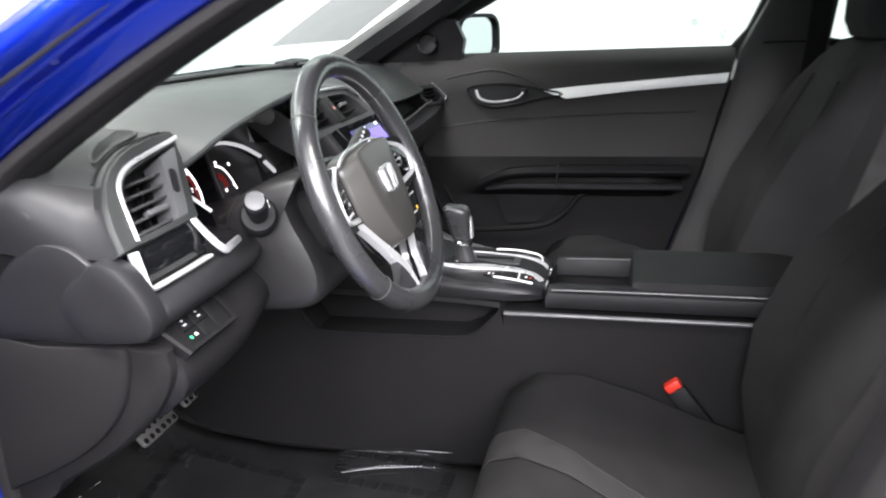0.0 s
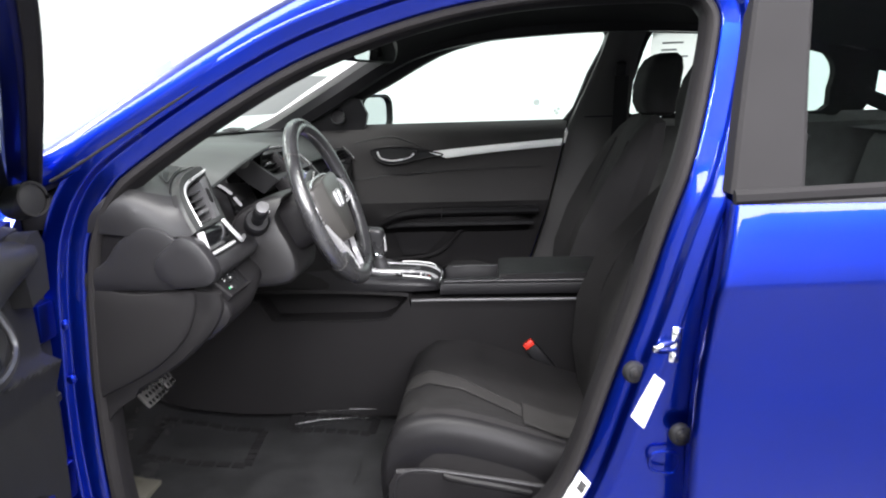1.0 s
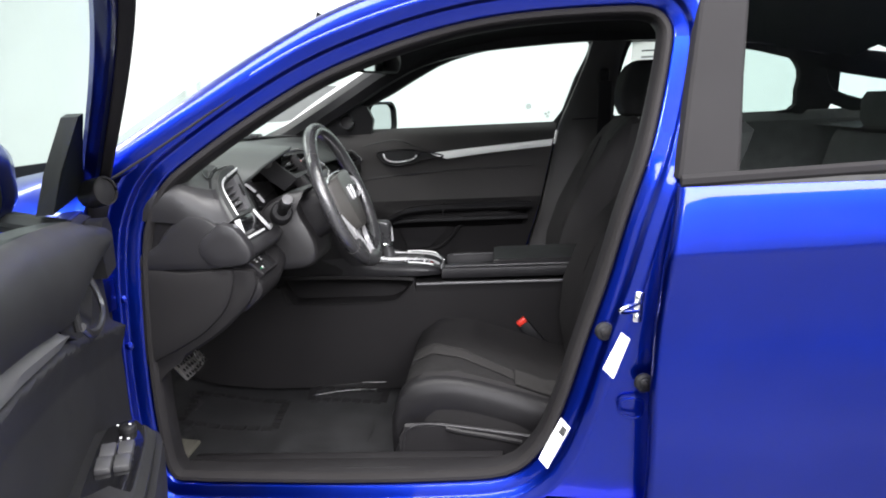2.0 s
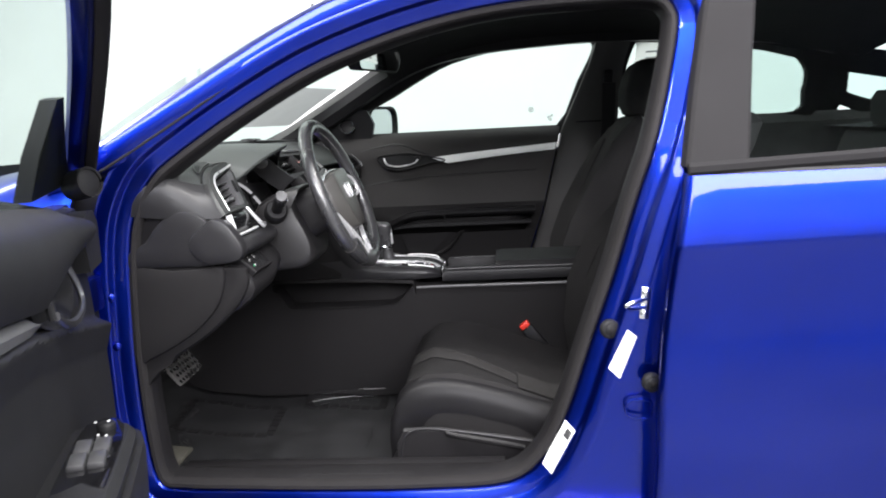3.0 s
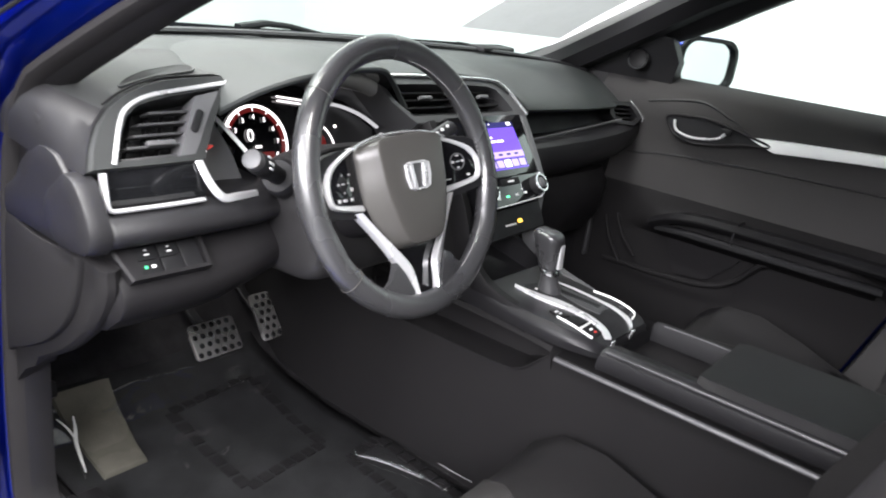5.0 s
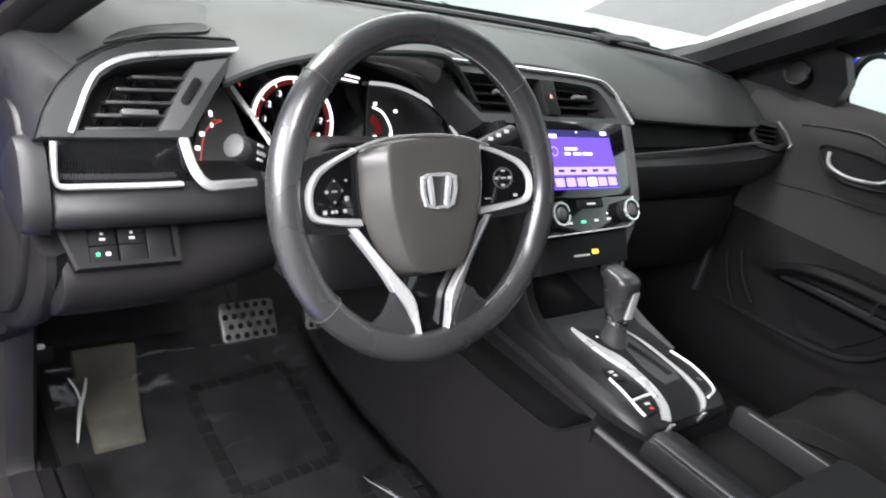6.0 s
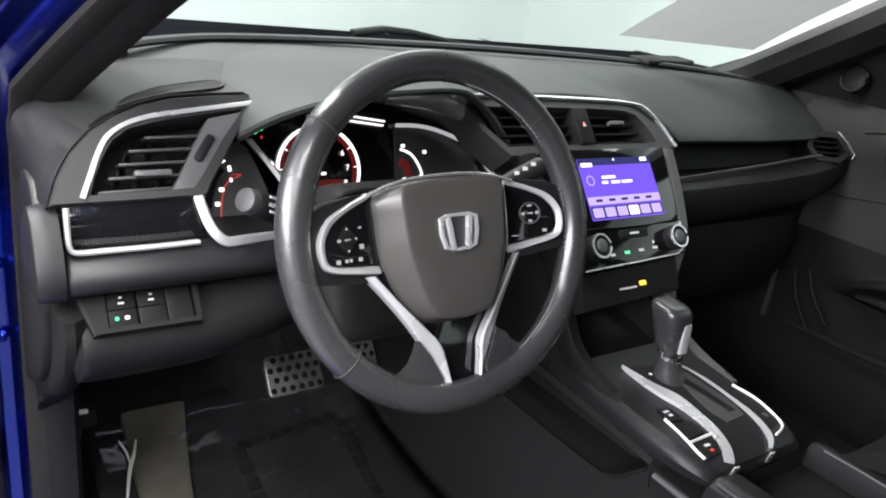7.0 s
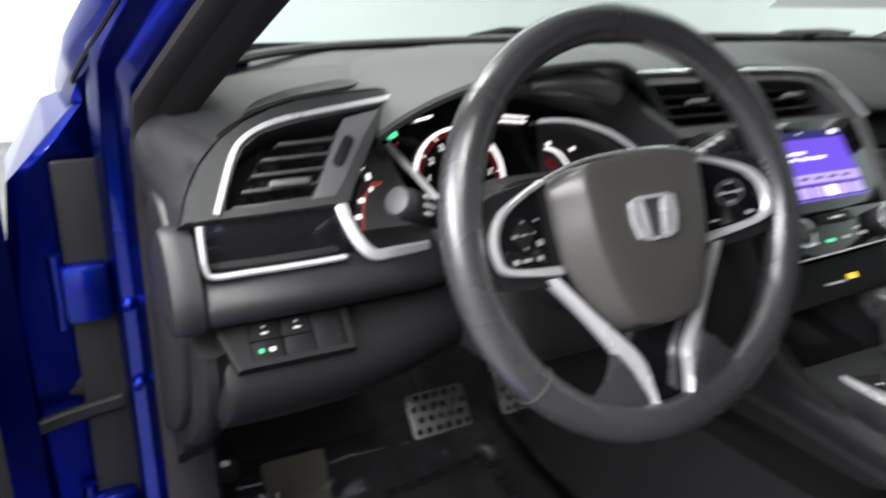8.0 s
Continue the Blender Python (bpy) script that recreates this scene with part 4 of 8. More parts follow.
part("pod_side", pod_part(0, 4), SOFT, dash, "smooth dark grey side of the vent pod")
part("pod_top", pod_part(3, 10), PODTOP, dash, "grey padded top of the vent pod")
bm = bmesh.new()
path = [at(FV, u, v, 0.006) for u, v in [(-0.090, -0.003), (-0.080, 0.020), (-0.070, 0.043), (-0.058, 0.062), (-0.038, 0.075), (-0.012, 0.083), (0.02, 0.088), (0.06, 0.0935), (0.100, 0.099)]]
sweep(bm, spline(path, 4), rect_profile(0.0055, 0.0022, 0.0008), up=FV[3])
part("chrome_strip", bm, SATIN, vent, "bright chrome strip round the vent")
bm = bmesh.new()
prism(bm, FV, [(-0.09, -0.004), (-0.05, 0.075), (0.09, 0.095), (0.05, -0.004)], -0.05, -0.042)
part("vent_back", bm, BLACK, vent)
for i in range(5):
    v = 0.008 + 0.0145 * i
    u0 = -0.074 + 0.012 * i + 0.006 * (i > 3)
    bm = bmesh.new()
    rbox(bm, frame_matrix(FV, (u0 + 0.022 + 0.005 * i) / 2, v, -0.016) @ pose(0, 0, 0, 12, 0, 1.5), (0.022 + 0.005 * i - u0, 0.0035, 0.022), 0.0012)
    part("slat", bm, DARKGREY, vent)
for i in range(4):
    bm = bmesh.new()
    rbox(bm, frame_matrix(FV, -0.045 + 0.022 * i, 0.036, -0.032) @ pose(0, 0, 0, 0, 0, -25), (0.0025, 0.075, 0.012), 0.0008)
    part("slat", bm, BLACK, vent)
bm = bmesh.new()
rbox(bm, frame_matrix(FV, -0.018, 0.0225, -0.004), (0.038, 0.007, 0.010), 0.002)
part("vent_tab", bm, MIDGREY, vent, "grey vent tab")
bm = bmesh.new()
prism(bm, FV, [(-0.003, 0.000), (0.012, 0.024), (0.040, 0.070), (0.048, 0.082), (0.088, 0.090), (0.062, 0.055), (0.030, 0.010), (0.023, 0.000)], -0.03, 0.003, 0.002)
pl_ = part("thumb_panel", bm, MIDGREY, vent, "grey panel with the vent wheel")
bm = bmesh.new()
aa = radians(-35)
prism(bm, FV, [(0.038 + u * math.cos(aa) - v * math.sin(aa), 0.047 + u * math.sin(aa) + v * math.cos(aa)) for u, v in roundrect(0.010, 0.036, 0.0045, 4)], 0.002, 0.006, 0.002)
part("thumb_wheel", bm, BLACK, pl_, "black vent thumb wheel")

# demister grille on top of the vent pod
dem = [pod(p.x, p.y) + Vector((0, 0, 0.0034)) for p in spline([(i_, s_, 0) for i_, s_ in ((4.4, 0.15), (5.0, 0.30), (5.7, 0.42), (6.6, 0.55), (7.5, 0.66), (7.7, 0.48), (7.4, 0.26), (6.6, 0.14), (5.5, 0.10), (4.6, 0.10))], 4, True)]
mid = sum(dem, Vector()) / len(dem)
bm = bmesh.new()
loft(bm, [dem, [mid.lerp(p, 0.5) for p in dem], [mid.lerp(p, 0.02) for p in dem]], True, False, False)
dg = part("demister_grille", bm, BLACK, dash, "black side window demister grille")
bm = bmesh.new()
sweep(bm, [p - Vector((0, 0, 0.0008)) for p in dem], disc_profile(0.0018, 0.0014, 8), closed=True)
part("grille_rim", bm, PODTOP, dg, "raised grey rim of the demister grille")
bm = bmesh.new()
sweep(bm, spline([pod(i_, 0.03) + Vector((0, 0, 0.0006)) for i_ in (3.2, 4.0, 5.0, 6.0, 7.0, 8.0)], 4), disc_profile(0.0018, n=6))
part("pod_groove", bm, HARD, dash, "dark joint round the vent pod")

# perforated black inlay with silver edge
FT = face_frame((-0.170, -0.66, 0.83), 15)
bm = bmesh.new()
loft(bm, [[at(FT, -0.066, v, n), at(FT, -0.02, v, n + 0.001), at(FT, 0.03, v, n + 0.001), at(FT, 0.071, v, n)] for v, n in zip(np.linspace(0.036, -0.017, 10), -0.0150 + 0.0085 * np.sin(np.linspace(0.15, 2.9, 10)))], False, False, False)
inlay = part("inlay", bm, GLOSS, dash, "gloss black perforated inlay")
bm = bmesh.new()
for i in range(46):
    for j in range(17):
        u, v = -0.060 + 0.0028 * i, -0.013 + 0.0027 * j + 0.00135 * (i % 2)
        n = -0.0150 + 0.0085 * math.sin(0.15 + 2.75 * (0.036 - v) / 0.053) + 0.0013
        bmesh.ops.create_circle(bm, cap_ends=True, radius=0.0007, segments=6, matrix=frame_matrix(FT, u, v, n))
tagged(part("dots", bm, DOTS, inlay), kind="stuff")
bm = bmesh.new()
sweep(bm, spline([at(FT, u, v, -0.002) for u, v in [(-0.066, 0.026), (-0.0665, 0.0), (-0.066, -0.012), (-0.060, -0.0185), (-0.03, -0.019), (0.02, -0.019), (0.060, -0.018)]], 3), rect_profile(0.005, 0.014, 0.002), up=FT[3])
part("silver_edge", bm, SATIN, dash, "satin silver edge under the inlay")
# silver bracket round the light switch gauge
bm = bmesh.new()
sweep(bm, spline([at(FT, u, v, n) for u, v, n in [(0.063, 0.046, -0.014), (0.066, 0.020, -0.004), (0.071, 0.000, 0.003), (0.079, -0.013, 0.006), (0.090, -0.020, 0.005), (0.11, -0.020, 0.000), (0.15, -0.020, -0.010)]], 5), rect_profile(0.0110, 0.006, 0.002), up=FT[3])
part("silver_bracket", bm, SATIN, dash, "satin silver bracket beside the gauges")
# ledge under the inlay and its rounded end
bm = bmesh.new()
rings = []
for y, k, dx in ((-0.738, 0.6, -0.03), (-0.735, 0.85, -0.010), (-0.731, 0.96, -0.003), (-0.726, 1.0, 0.0), (-0.62, 1.0, 0.0), (-0.52, 1.0, -0.006), (-0.46, 0.95, -0.02), (-0.43, 0.8, -0.06)):
    zc = 0.780
    rings.append([(p.x + dx if p.x > -0.3 else p.x, y, zc + (p.z - zc) * k) for p in spline([(x, 0, z) for x, z in ((-0.36, 0.812), (-0.20, 0.812), (-0.168, 0.808), (-0.150, 0.799), (-0.143, 0.787), (-0.147, 0.776), (-0.160, 0.768), (-0.20, 0.765), (-0.36, 0.765))], 3)])
loft(bm, rings)
part("dash_ledge", bm, SOFT, dash, "rounded dark grey lower dash ledge")
# end of the dashboard beside the door: a large rounded panel and the end of the ledge
def pillow(outline, steps, centre):
    """A plate with softly rounded edges; steps give y and scale."""
    bm = bmesh.new()
    curve = spline([(x, 0, z) for x, z in outline], 4, True)
    loft(bm, [[(centre[0] + (p.x - centre[0]) * k, y, centre[1] + (p.z - centre[1]) * k) for p in curve] for y, k in steps])
    return bm


EDGE = ((-0.700, 1.0), (-0.7440, 1.0), (-0.7485, 0.990), (-0.7505, 0.972), (-0.7520, 0.90), (-0.7535, 0.6), (-0.7540, 0.2))
part("end_panel", pillow([(-0.425, 0.757), (-0.415, 0.775), (-0.352, 0.806), (-0.324, 0.839), (-0.285, 0.866), (-0.245, 0.866), (-0.220, 0.851), (-0.205, 0.835), (-0.208, 0.80), (-0.205, 0.770), (-0.212, 0.757), (-0.30, 0.756)], EDGE, (-0.29, 0.80)), SOFT, dash, "rounded dark grey end panel")
part("end_cap", pillow([(-0.226, 0.838), (-0.205, 0.852), (-0.180, 0.846), (-0.160, 0.824), (-0.145, 0.797), (-0.1445, 0.778), (-0.157, 0.765), (-0.19, 0.760), (-0.222, 0.760), (-0.246, 0.776), (-0.257, 0.798), (-0.248, 0.820)],
     ((-0.733, 1.0), (-0.7440, 1.0), (-0.7530, 0.985), (-0.7575, 0.945), (-0.7595, 0.85), (-0.7605, 0.5), (-0.7610, 0.2)), (-0.20, 0.803)), SOFT, dash, "rounded end of the lower dash ledge")
part("end_panel", pillow([(-0.400, 0.748), (-0.300, 0.750), (-0.222, 0.753), (-0.192, 0.750), (-0.194, 0.715), (-0.214, 0.668), (-0.258, 0.623), (-0.310, 0.590), (-0.368, 0.562), (-0.405, 0.555)], EDGE, (-0.31, 0.68)), LOWTRIM, dash, "dark plastic lower end panel")
part("pillar_foot", pillow([(-0.380, 0.872), (-0.365, 0.898), (-0.338, 0.914), (-0.303, 0.914), (-0.280, 0.900), (-0.278, 0.884), (-0.290, 0.871)],
     ((-0.690, 1.0), (-0.7400, 1.0), (-0.7475, 0.97), (-0.7500, 0.88), (-0.7510, 0.4)), (-0.325, 0.892)), SOFT, dash, "grey foot of the pillar trim")
bm = bmesh.new()
rbox(bm, Matrix.Translation((-0.36, -0.725, 0.82)), (0.17, 0.03, 0.15), 0.006)
part("end_filler", bm, HARD, dash, "dark filler behind the end panel")

bm = bmesh.new()
poly = [(-0.40, 0.74), (-0.40, 0.50), (-0.352, 0.535), (-0.233, 0.605), (-0.174, 0.655), (-0.141, 0.700), (-0.136, 0.735), (-0.165, 0.750)]
poly = [(p.x, p.z) for p in spline([(x, 0, z) for x, z in poly], 4, True)]
loft(bm, [[(x + dx * (x > -0.3), y, z) for x, z in poly] for y, dx in ((-0.7425, -0.036), (-0.7415, -0.022), (-0.736, -0.014), (-0.727, -0.012), (-0.715, -0.020))])
part("knee_flange", bm, LOWTRIM, dash, "dark plastic flange of the knee panel")

# knee panel with switch block
def glide(rings, k=4):
    """Rings joined by smooth curves from one to the next."""
    tracks = [spline([r[i] for r in rings], k) for i in range(len(rings[0]))]
    return [[t[i] for t in tracks] for i in range(len(tracks[0]))]


bm = bmesh.new()
rings = []
for y, k, dz in ((-0.730, -0.022, 0.0), (-0.722, -0.006, 0.0), (-0.714, -0.001, 0.0), (-0.66, 0.0, 0.0), (-0.58, -0.002, 0.003), (-0.50, -0.014, 0.014), (-0.42, -0.030, 0.026), (-0.32, -0.040, 0.030), (-0.22, -0.05, 0.024)):
    rings.append([(x + k if x > -0.35 else x, y, z + (dz if x > -0.35 else 0)) for x, z in ((-0.45, 0.79), (-0.195, 0.785), (-0.1845, 0.7665), (-0.166, 0.746), (-0.1470, 0.7265), (-0.139, 0.714), (-0.137, 0.700), (-0.146, 0.682), (-0.18, 0.655), (-0.28, 0.630), (-0.45, 0.62))])
loft(bm, glide(rings, 4))
knee = part("knee_panel", bm, HARD, dash, "dark grained knee panel")
FB = face_frame((-0.1555, -0.655, 0.7455), 42)
bm = bmesh.new()
ring_plate(bm, FB, [(-0.072, 0.030), (-0.056, -0.022), (0.052, -0.022), (0.054, 0.030)], [(-0.042, 0.022), (-0.042, -0.016), (0.046, -0.016), (0.046, 0.022)], -0.014, 0.007, 0.003)
part("switch_frame", bm, HARD, knee, "grey frame of the switch block")
for i, (u, v, w, h) in enumerate(((-0.0265, 0.0125, 0.028, 0.0185), (0.0035, 0.0125, 0.028, 0.0185), (-0.0265, -0.0065, 0.028, 0.0185), (0.0035, -0.0065, 0.028, 0.0185), (0.0315, 0.003, 0.026, 0.0375))):
    bm = bmesh.new()
    prism(bm, FB, roundrect(w, h, 0.001, 2, u, v), -0.012, 0.003, 0.0012)
    b = part("switch_button", bm, BLACK, knee)
    if i < 3:
        for k in range(2):
            bm = bmesh.new()
            if i == 2:
                prism(bm, FB, roundrect(0.004 if k == 0 else 0.005, 0.004, 0.001, 2, u - 0.006 + 0.010 * k, v), 0.003, 0.0034)
                part("lamp_print", bm, L_GREEN if k == 0 else WHITEPRINT, b)
            else:
                prism(bm, FB, roundrect(0.0030 + 0.0030 * k, 0.0022, 0.0005, 2, u, v + 0.003 - 0.006 * k), 0.003, 0.0034)
                part("lamp_print", bm, WHITEPRINT, b)

# instrument cluster
FC = face_frame((-0.352, -0.368, 0.8435), 18)
bm = bmesh.new()
rings = []
for n, k in ((0.06, 1.0), (0.04, 0.985), (0.0, 0.96), (-0.02, 0.94)):
    pts = [(-0.19, -0.085), (-0.195, -0.02), (-0.15, 0.045), (-0.09, 0.082), (0.0, 0.092), (0.10, 0.082), (0.20, 0.056), (0.275, 0.010), (0.30, -0.04), (0.29, -0.085)]
    rings.append([at(FC, u * k, v * k, n) for u, v in pts])
loft(bm, rings, True, False, False)
cl = part("cluster_shroud", bm, DARKGREY, dash, "black gauge shroud under the hood")
bm = bmesh.new()
prism(bm, FC, [(-0.18, -0.08), (-0.185, -0.02), (-0.14, 0.042), (-0.08, 0.075), (0.0, 0.084), (0.09, 0.075), (0.20, 0.050), (0.27, 0.006), (0.29, -0.04), (0.28, -0.08)], -0.02, -0.002)
part("gauge_face", bm, GLOSS, cl, "gloss black gauge face")


def arc_bar(bm, F, cu, cv, r, a0, a1, w, n0, n1, n=24):
    ang = [radians(a0 + (a1 - a0) * i / n) for i in range(n + 1)]
    rings = []
    for a in ang:
        c, s = math.cos(a), math.sin(a)
        rings.append([at(F, cu + (r - w / 2) * c, cv + (r - w / 2) * s, n0), at(F, cu + (r + w / 2) * c, cv + (r + w / 2) * s, n0), at(F, cu + (r + w / 2) * c, cv + (r + w / 2) * s, n1), at(F, cu + (r - w / 2) * c, cv + (r - w / 2) * s, n1)])
    loft(bm, rings)


# middle dial
DU, DV = -0.010, -0.016
bm = bmesh.new()
arc_bar(bm, FC, DU, DV, 0.062, -25, 205, 0.004, 0.0, 0.003)
dial = part("dial_ring", bm, L_WHITE, cl, "glowing white dial ring")
bm = bmesh.new()
arc_bar(bm, FC, DU, DV, 0.056, -25, 205, 0.007, 0.0, 0.001)
part("dial_glow", bm, L_DIMRED, dial, "red glow inside the dial")
bm = bmesh.new()
arc_bar(bm, FC, DU, DV, 0.057, -25, 30, 0.005, 0.001, 0.002)
part("red_zone", bm, L_DIMRED, dial)
for i in range(9):
    a = radians(205 - 230 * i / 8)
    bm = bmesh.new()
    m = frame_matrix(FC, DU + 0.057 * math.cos(a), DV + 0.057 * math.sin(a), 0.002) @ Matrix.Rotation(a, 4, "Z")
    rbox(bm, m, (0.006, 0.0012, 0.001), 0)
    part("dial_tick", bm, L_WHITE, dial)
for i, t in enumerate("012345678"):
    a = radians(205 - 230 * i / 8)
    words("dial_digit", t, 0.011, FC, DU + 0.044 * math.cos(a), DV + 0.044 * math.sin(a), 0.002, L_WHITE, dial)
words("speed_digit", "0", 0.028, FC, DU - 0.01, DV + 0.014, 0.002, L_WHITE, dial)
bm = bmesh.new()
prism(bm, FC, roundrect(0.06, 0.014, 0.002, 3, DU + 0.005, DV - 0.020), 0.0, 0.001)
part("dial_band", bm, L_DIMRED, dial)
for u, v, w in ((0.004, -0.004, 0.012), (-0.016, -0.036, 0.03), (0.034, -0.034, 0.012)):
    bm = bmesh.new()
    prism(bm, FC, roundrect(w, 0.004, 0.001, 2, DU + u, DV + v), 0.001, 0.002)
    part("readout_bar", bm, L_WHITE, dial)
words("gear_letter", "P", 0.010, FC, -0.092, 0.030, 0.001, L_RED, cl)
bm = bmesh.new()
prism(bm, FC, roundrect(0.008, 0.007, 0.003, 4, -0.092, 0.044), 0, 0.001)
part("lamp_print", bm, L_GREEN, cl)
for u, v in ((-0.132, 0.016),):
    bm = bmesh.new()
    prism(bm, FC, roundrect(0.006, 0.006, 0.0028, 4, u, v), 0, 0.001)
    part("lamp_print", bm, L_RED, cl)
# dividing wings with bright edges; the right ones glow to imitate reflected light
for pts in ([(-0.122, 0.040, 0.006), (-0.108, 0.018, 0.008), (-0.068, -0.024, 0.010), (-0.045, -0.045, 0.012)], [(0.115, 0.046, 0.004), (0.15, 0.045, 0.005), (0.185, 0.038, 0.006), (0.227, 0.022, 0.007), (0.264, -0.001, 0.008)], [(0.269, -0.013, 0.010), (0.29, -0.040, 0.012)]):
    bm = bmesh.new()
    sweep(bm, spline([at(FC, p[0], p[1], p[2] + 0.004) for p in pts], 5), disc_profile(0.0030, 0.0045, 10), up=FC[3])
    part("bright_edge", bm, L_EDGE_SHINE if pts[0][0] > 0 else BRIGHT, cl, "pale gauge divider")
bm = bmesh.new()
wall = [[(-0.290, -0.5035, 0.890), (-0.268, -0.4885, 0.868), (-0.238, -0.4655, 0.833), (-0.236, -0.462, 0.806)], [(-0.358, -0.478, 0.898), (-0.356, -0.462, 0.868), (-0.352, -0.448, 0.833), (-0.350, -0.440, 0.800)]]
loft(bm, [[Vector(p).lerp(Vector(q), k) + Vector((0, d, 0)) for p, q in zip(*wall)] for d in (0.0, 0.004) for k in ((0, 0.5, 1) if d == 0 else (1, 0.5, 0))], False, True, False)
part("gauge_wall", bm, GLOSS, cl, "dark wall between the gauges")
bm = bmesh.new()
sweep(bm, spline([(-0.290, -0.502, 0.890), (-0.268, -0.487, 0.868), (-0.238, -0.464, 0.833)], 4), rect_profile(0.006, 0.003, 0.001), up=(0.8, -0.3, 0.5))
part("bright_edge", bm, BRIGHT, cl, "satin silver gauge divider")
bm = bmesh.new()
sweep(bm, spline([at(FC, 0.041, 0.060, 0.004), at(FC, 0.097, 0.052, 0.005)], 3), rect_profile(0.0025, 0.003, 0.0008), up=FC[3])
sweep(bm, spline([at(FC, 0.041, 0.053, 0.004), at(FC, 0.094, 0.046, 0.005)], 3), rect_profile(0.0025, 0.003, 0.0008), up=FC[3])
part("bright_edge", bm, L_WHITE, cl, "pale light bars above the dial")
bm = bmesh.new()
sweep(bm, spline([at(FC, -0.062, 0.058, 0.004), at(FC, -0.040, 0.062, 0.004)], 2), rect_profile(0.003, 0.003, 0.0008), up=FC[3])
part("bright_edge", bm, L_WHITE, cl)


def curve2(pts, k=4):
    return [(p.x, p.y) for p in spline([(u, v, 0) for u, v in pts], k)]


def band(bm, F, pts, w, n0, n1):
    sweep(bm, [at(F, u, v, (n0 + n1) / 2) for u, v in curve2(pts)], rect_profile(w, n1 - n0, 0.0), up=F[3])


# left gauge: grey face with marks and a red arc
FL = face_frame((-0.245, -0.505, 0.825), 30)
bm = bmesh.new()
prism(bm, FL, [(-0.082, -0.045), (-0.080, -0.023), (-0.076, 0.017), (-0.060, 0.040), (-0.040, 0.058), (-0.016, 0.077), (-0.004, 0.067), (0.004, 0.045), (0.013, 0.018), (0.022, -0.045)], -0.02, 0.0, 0.001)
lg = part("side_gauge", bm, MIDGREY, cl, "grey temperature gauge face")
for pts, w, mt, nm in (([(-0.065, 0.016), (-0.057, 0.033), (-0.045, 0.046), (-0.034, 0.052)], 0.0025, L_WHITE, "gauge_ring"), ([(-0.060, -0.004), (-0.056, 0.016), (-0.049, 0.030), (-0.038, 0.042)], 0.006, BLACK, "gauge_band"), ([(-0.048, -0.016), (-0.043, 0.008), (-0.035, 0.025), (-0.018, 0.033)], 0.0010, L_RED, "gauge_arc"), ([(-0.034, 0.025), (-0.028, 0.034), (-0.016, 0.034)], 0.0006, L_RED, "gauge_arc")):
    bm = bmesh.new()
    band(bm, FL, pts, w, 0.0004, 0.0012)
    part(nm, bm, mt, lg)
for u, v, w, h in ((-0.030, 0.042, 0.004, 0.007), (-0.030, 0.028, 0.003, 0.005), (-0.043, 0.017, 0.006, 0.005), (-0.050, 0.000, 0.006, 0.005), (-0.063, -0.001, 0.003, 0.003)):
    bm = bmesh.new()
    prism(bm, FL, roundrect(w, h, 0.001, 2, u, v), 0.0005, 0.0016)
    part("gauge_mark", bm, L_WHITE, lg)
bm = bmesh.new()
prism(bm, FL, roundrect(0.004, 0.004, 0.0018, 4, -0.033, 0.063), 0.0, 0.003)
part("lamp_print", bm, L_RED, lg)
# right gauge
bm = bmesh.new()
prism(bm, FC, [(0.113, -0.060), (0.116, 0.044), (0.150, 0.043), (0.185, 0.036), (0.227, 0.020), (0.262, -0.003), (0.255, -0.060)], -0.01, 0.001, 0.0005)
rg = part("side_gauge", bm, DARKGREY, cl, "dark fuel gauge face")
for pts, w, mt, nm in (([(0.123, 0.011), (0.142, 0.003), (0.156, -0.017), (0.162, -0.039)], 0.0035, L_WHITE, "gauge_ring"), ([(0.120, -0.006), (0.132, -0.014), (0.136, -0.030)], 0.012, L_DIMRED, "gauge_glow"), ([(0.117, 0.046), (0.114, 0.0), (0.112, -0.045)], 0.0012, MIDGREY, "gauge_edge")):
    bm = bmesh.new()
    band(bm, FC, pts, w, 0.0014, 0.0022)
    part(nm, bm, mt, rg)
for u, v in ((0.128, 0.016), (0.166, 0.006), (0.158, -0.030), (0.128, -0.034)):
    bm = bmesh.new()
    prism(bm, FC, roundrect(0.006, 0.005, 0.001, 2, u, v), 0.0014, 0.0026)
    part("gauge_mark", bm, L_WHITE, rg)
# cheek under the right end of the hood, its pale tone painting a highlight
FH = face_frame((-0.262, -0.245, 0.934), 30)
bm = bmesh.new()
cheek = spline([at(FH, u, v, n) for u, v, n in ((-0.070, 0.022, -0.020), (-0.030, 0.020, -0.010), (0.010, 0.013, -0.004), (0.042, -0.002, -0.004), (0.075, -0.024, -0.010))], 6)
sweep(bm, cheek, disc_profile(0.015, 0.021, 20), up=FH[3], scale=[0.30 + 0.70 * math.sin(math.pi * (0.06 + 0.84 * i / (len(cheek) - 1))) for i in range(len(cheek))])
part("hood_cheek", bm, CHEEK, cl, "cheek of the gauge hood, pale to imitate its highlight")

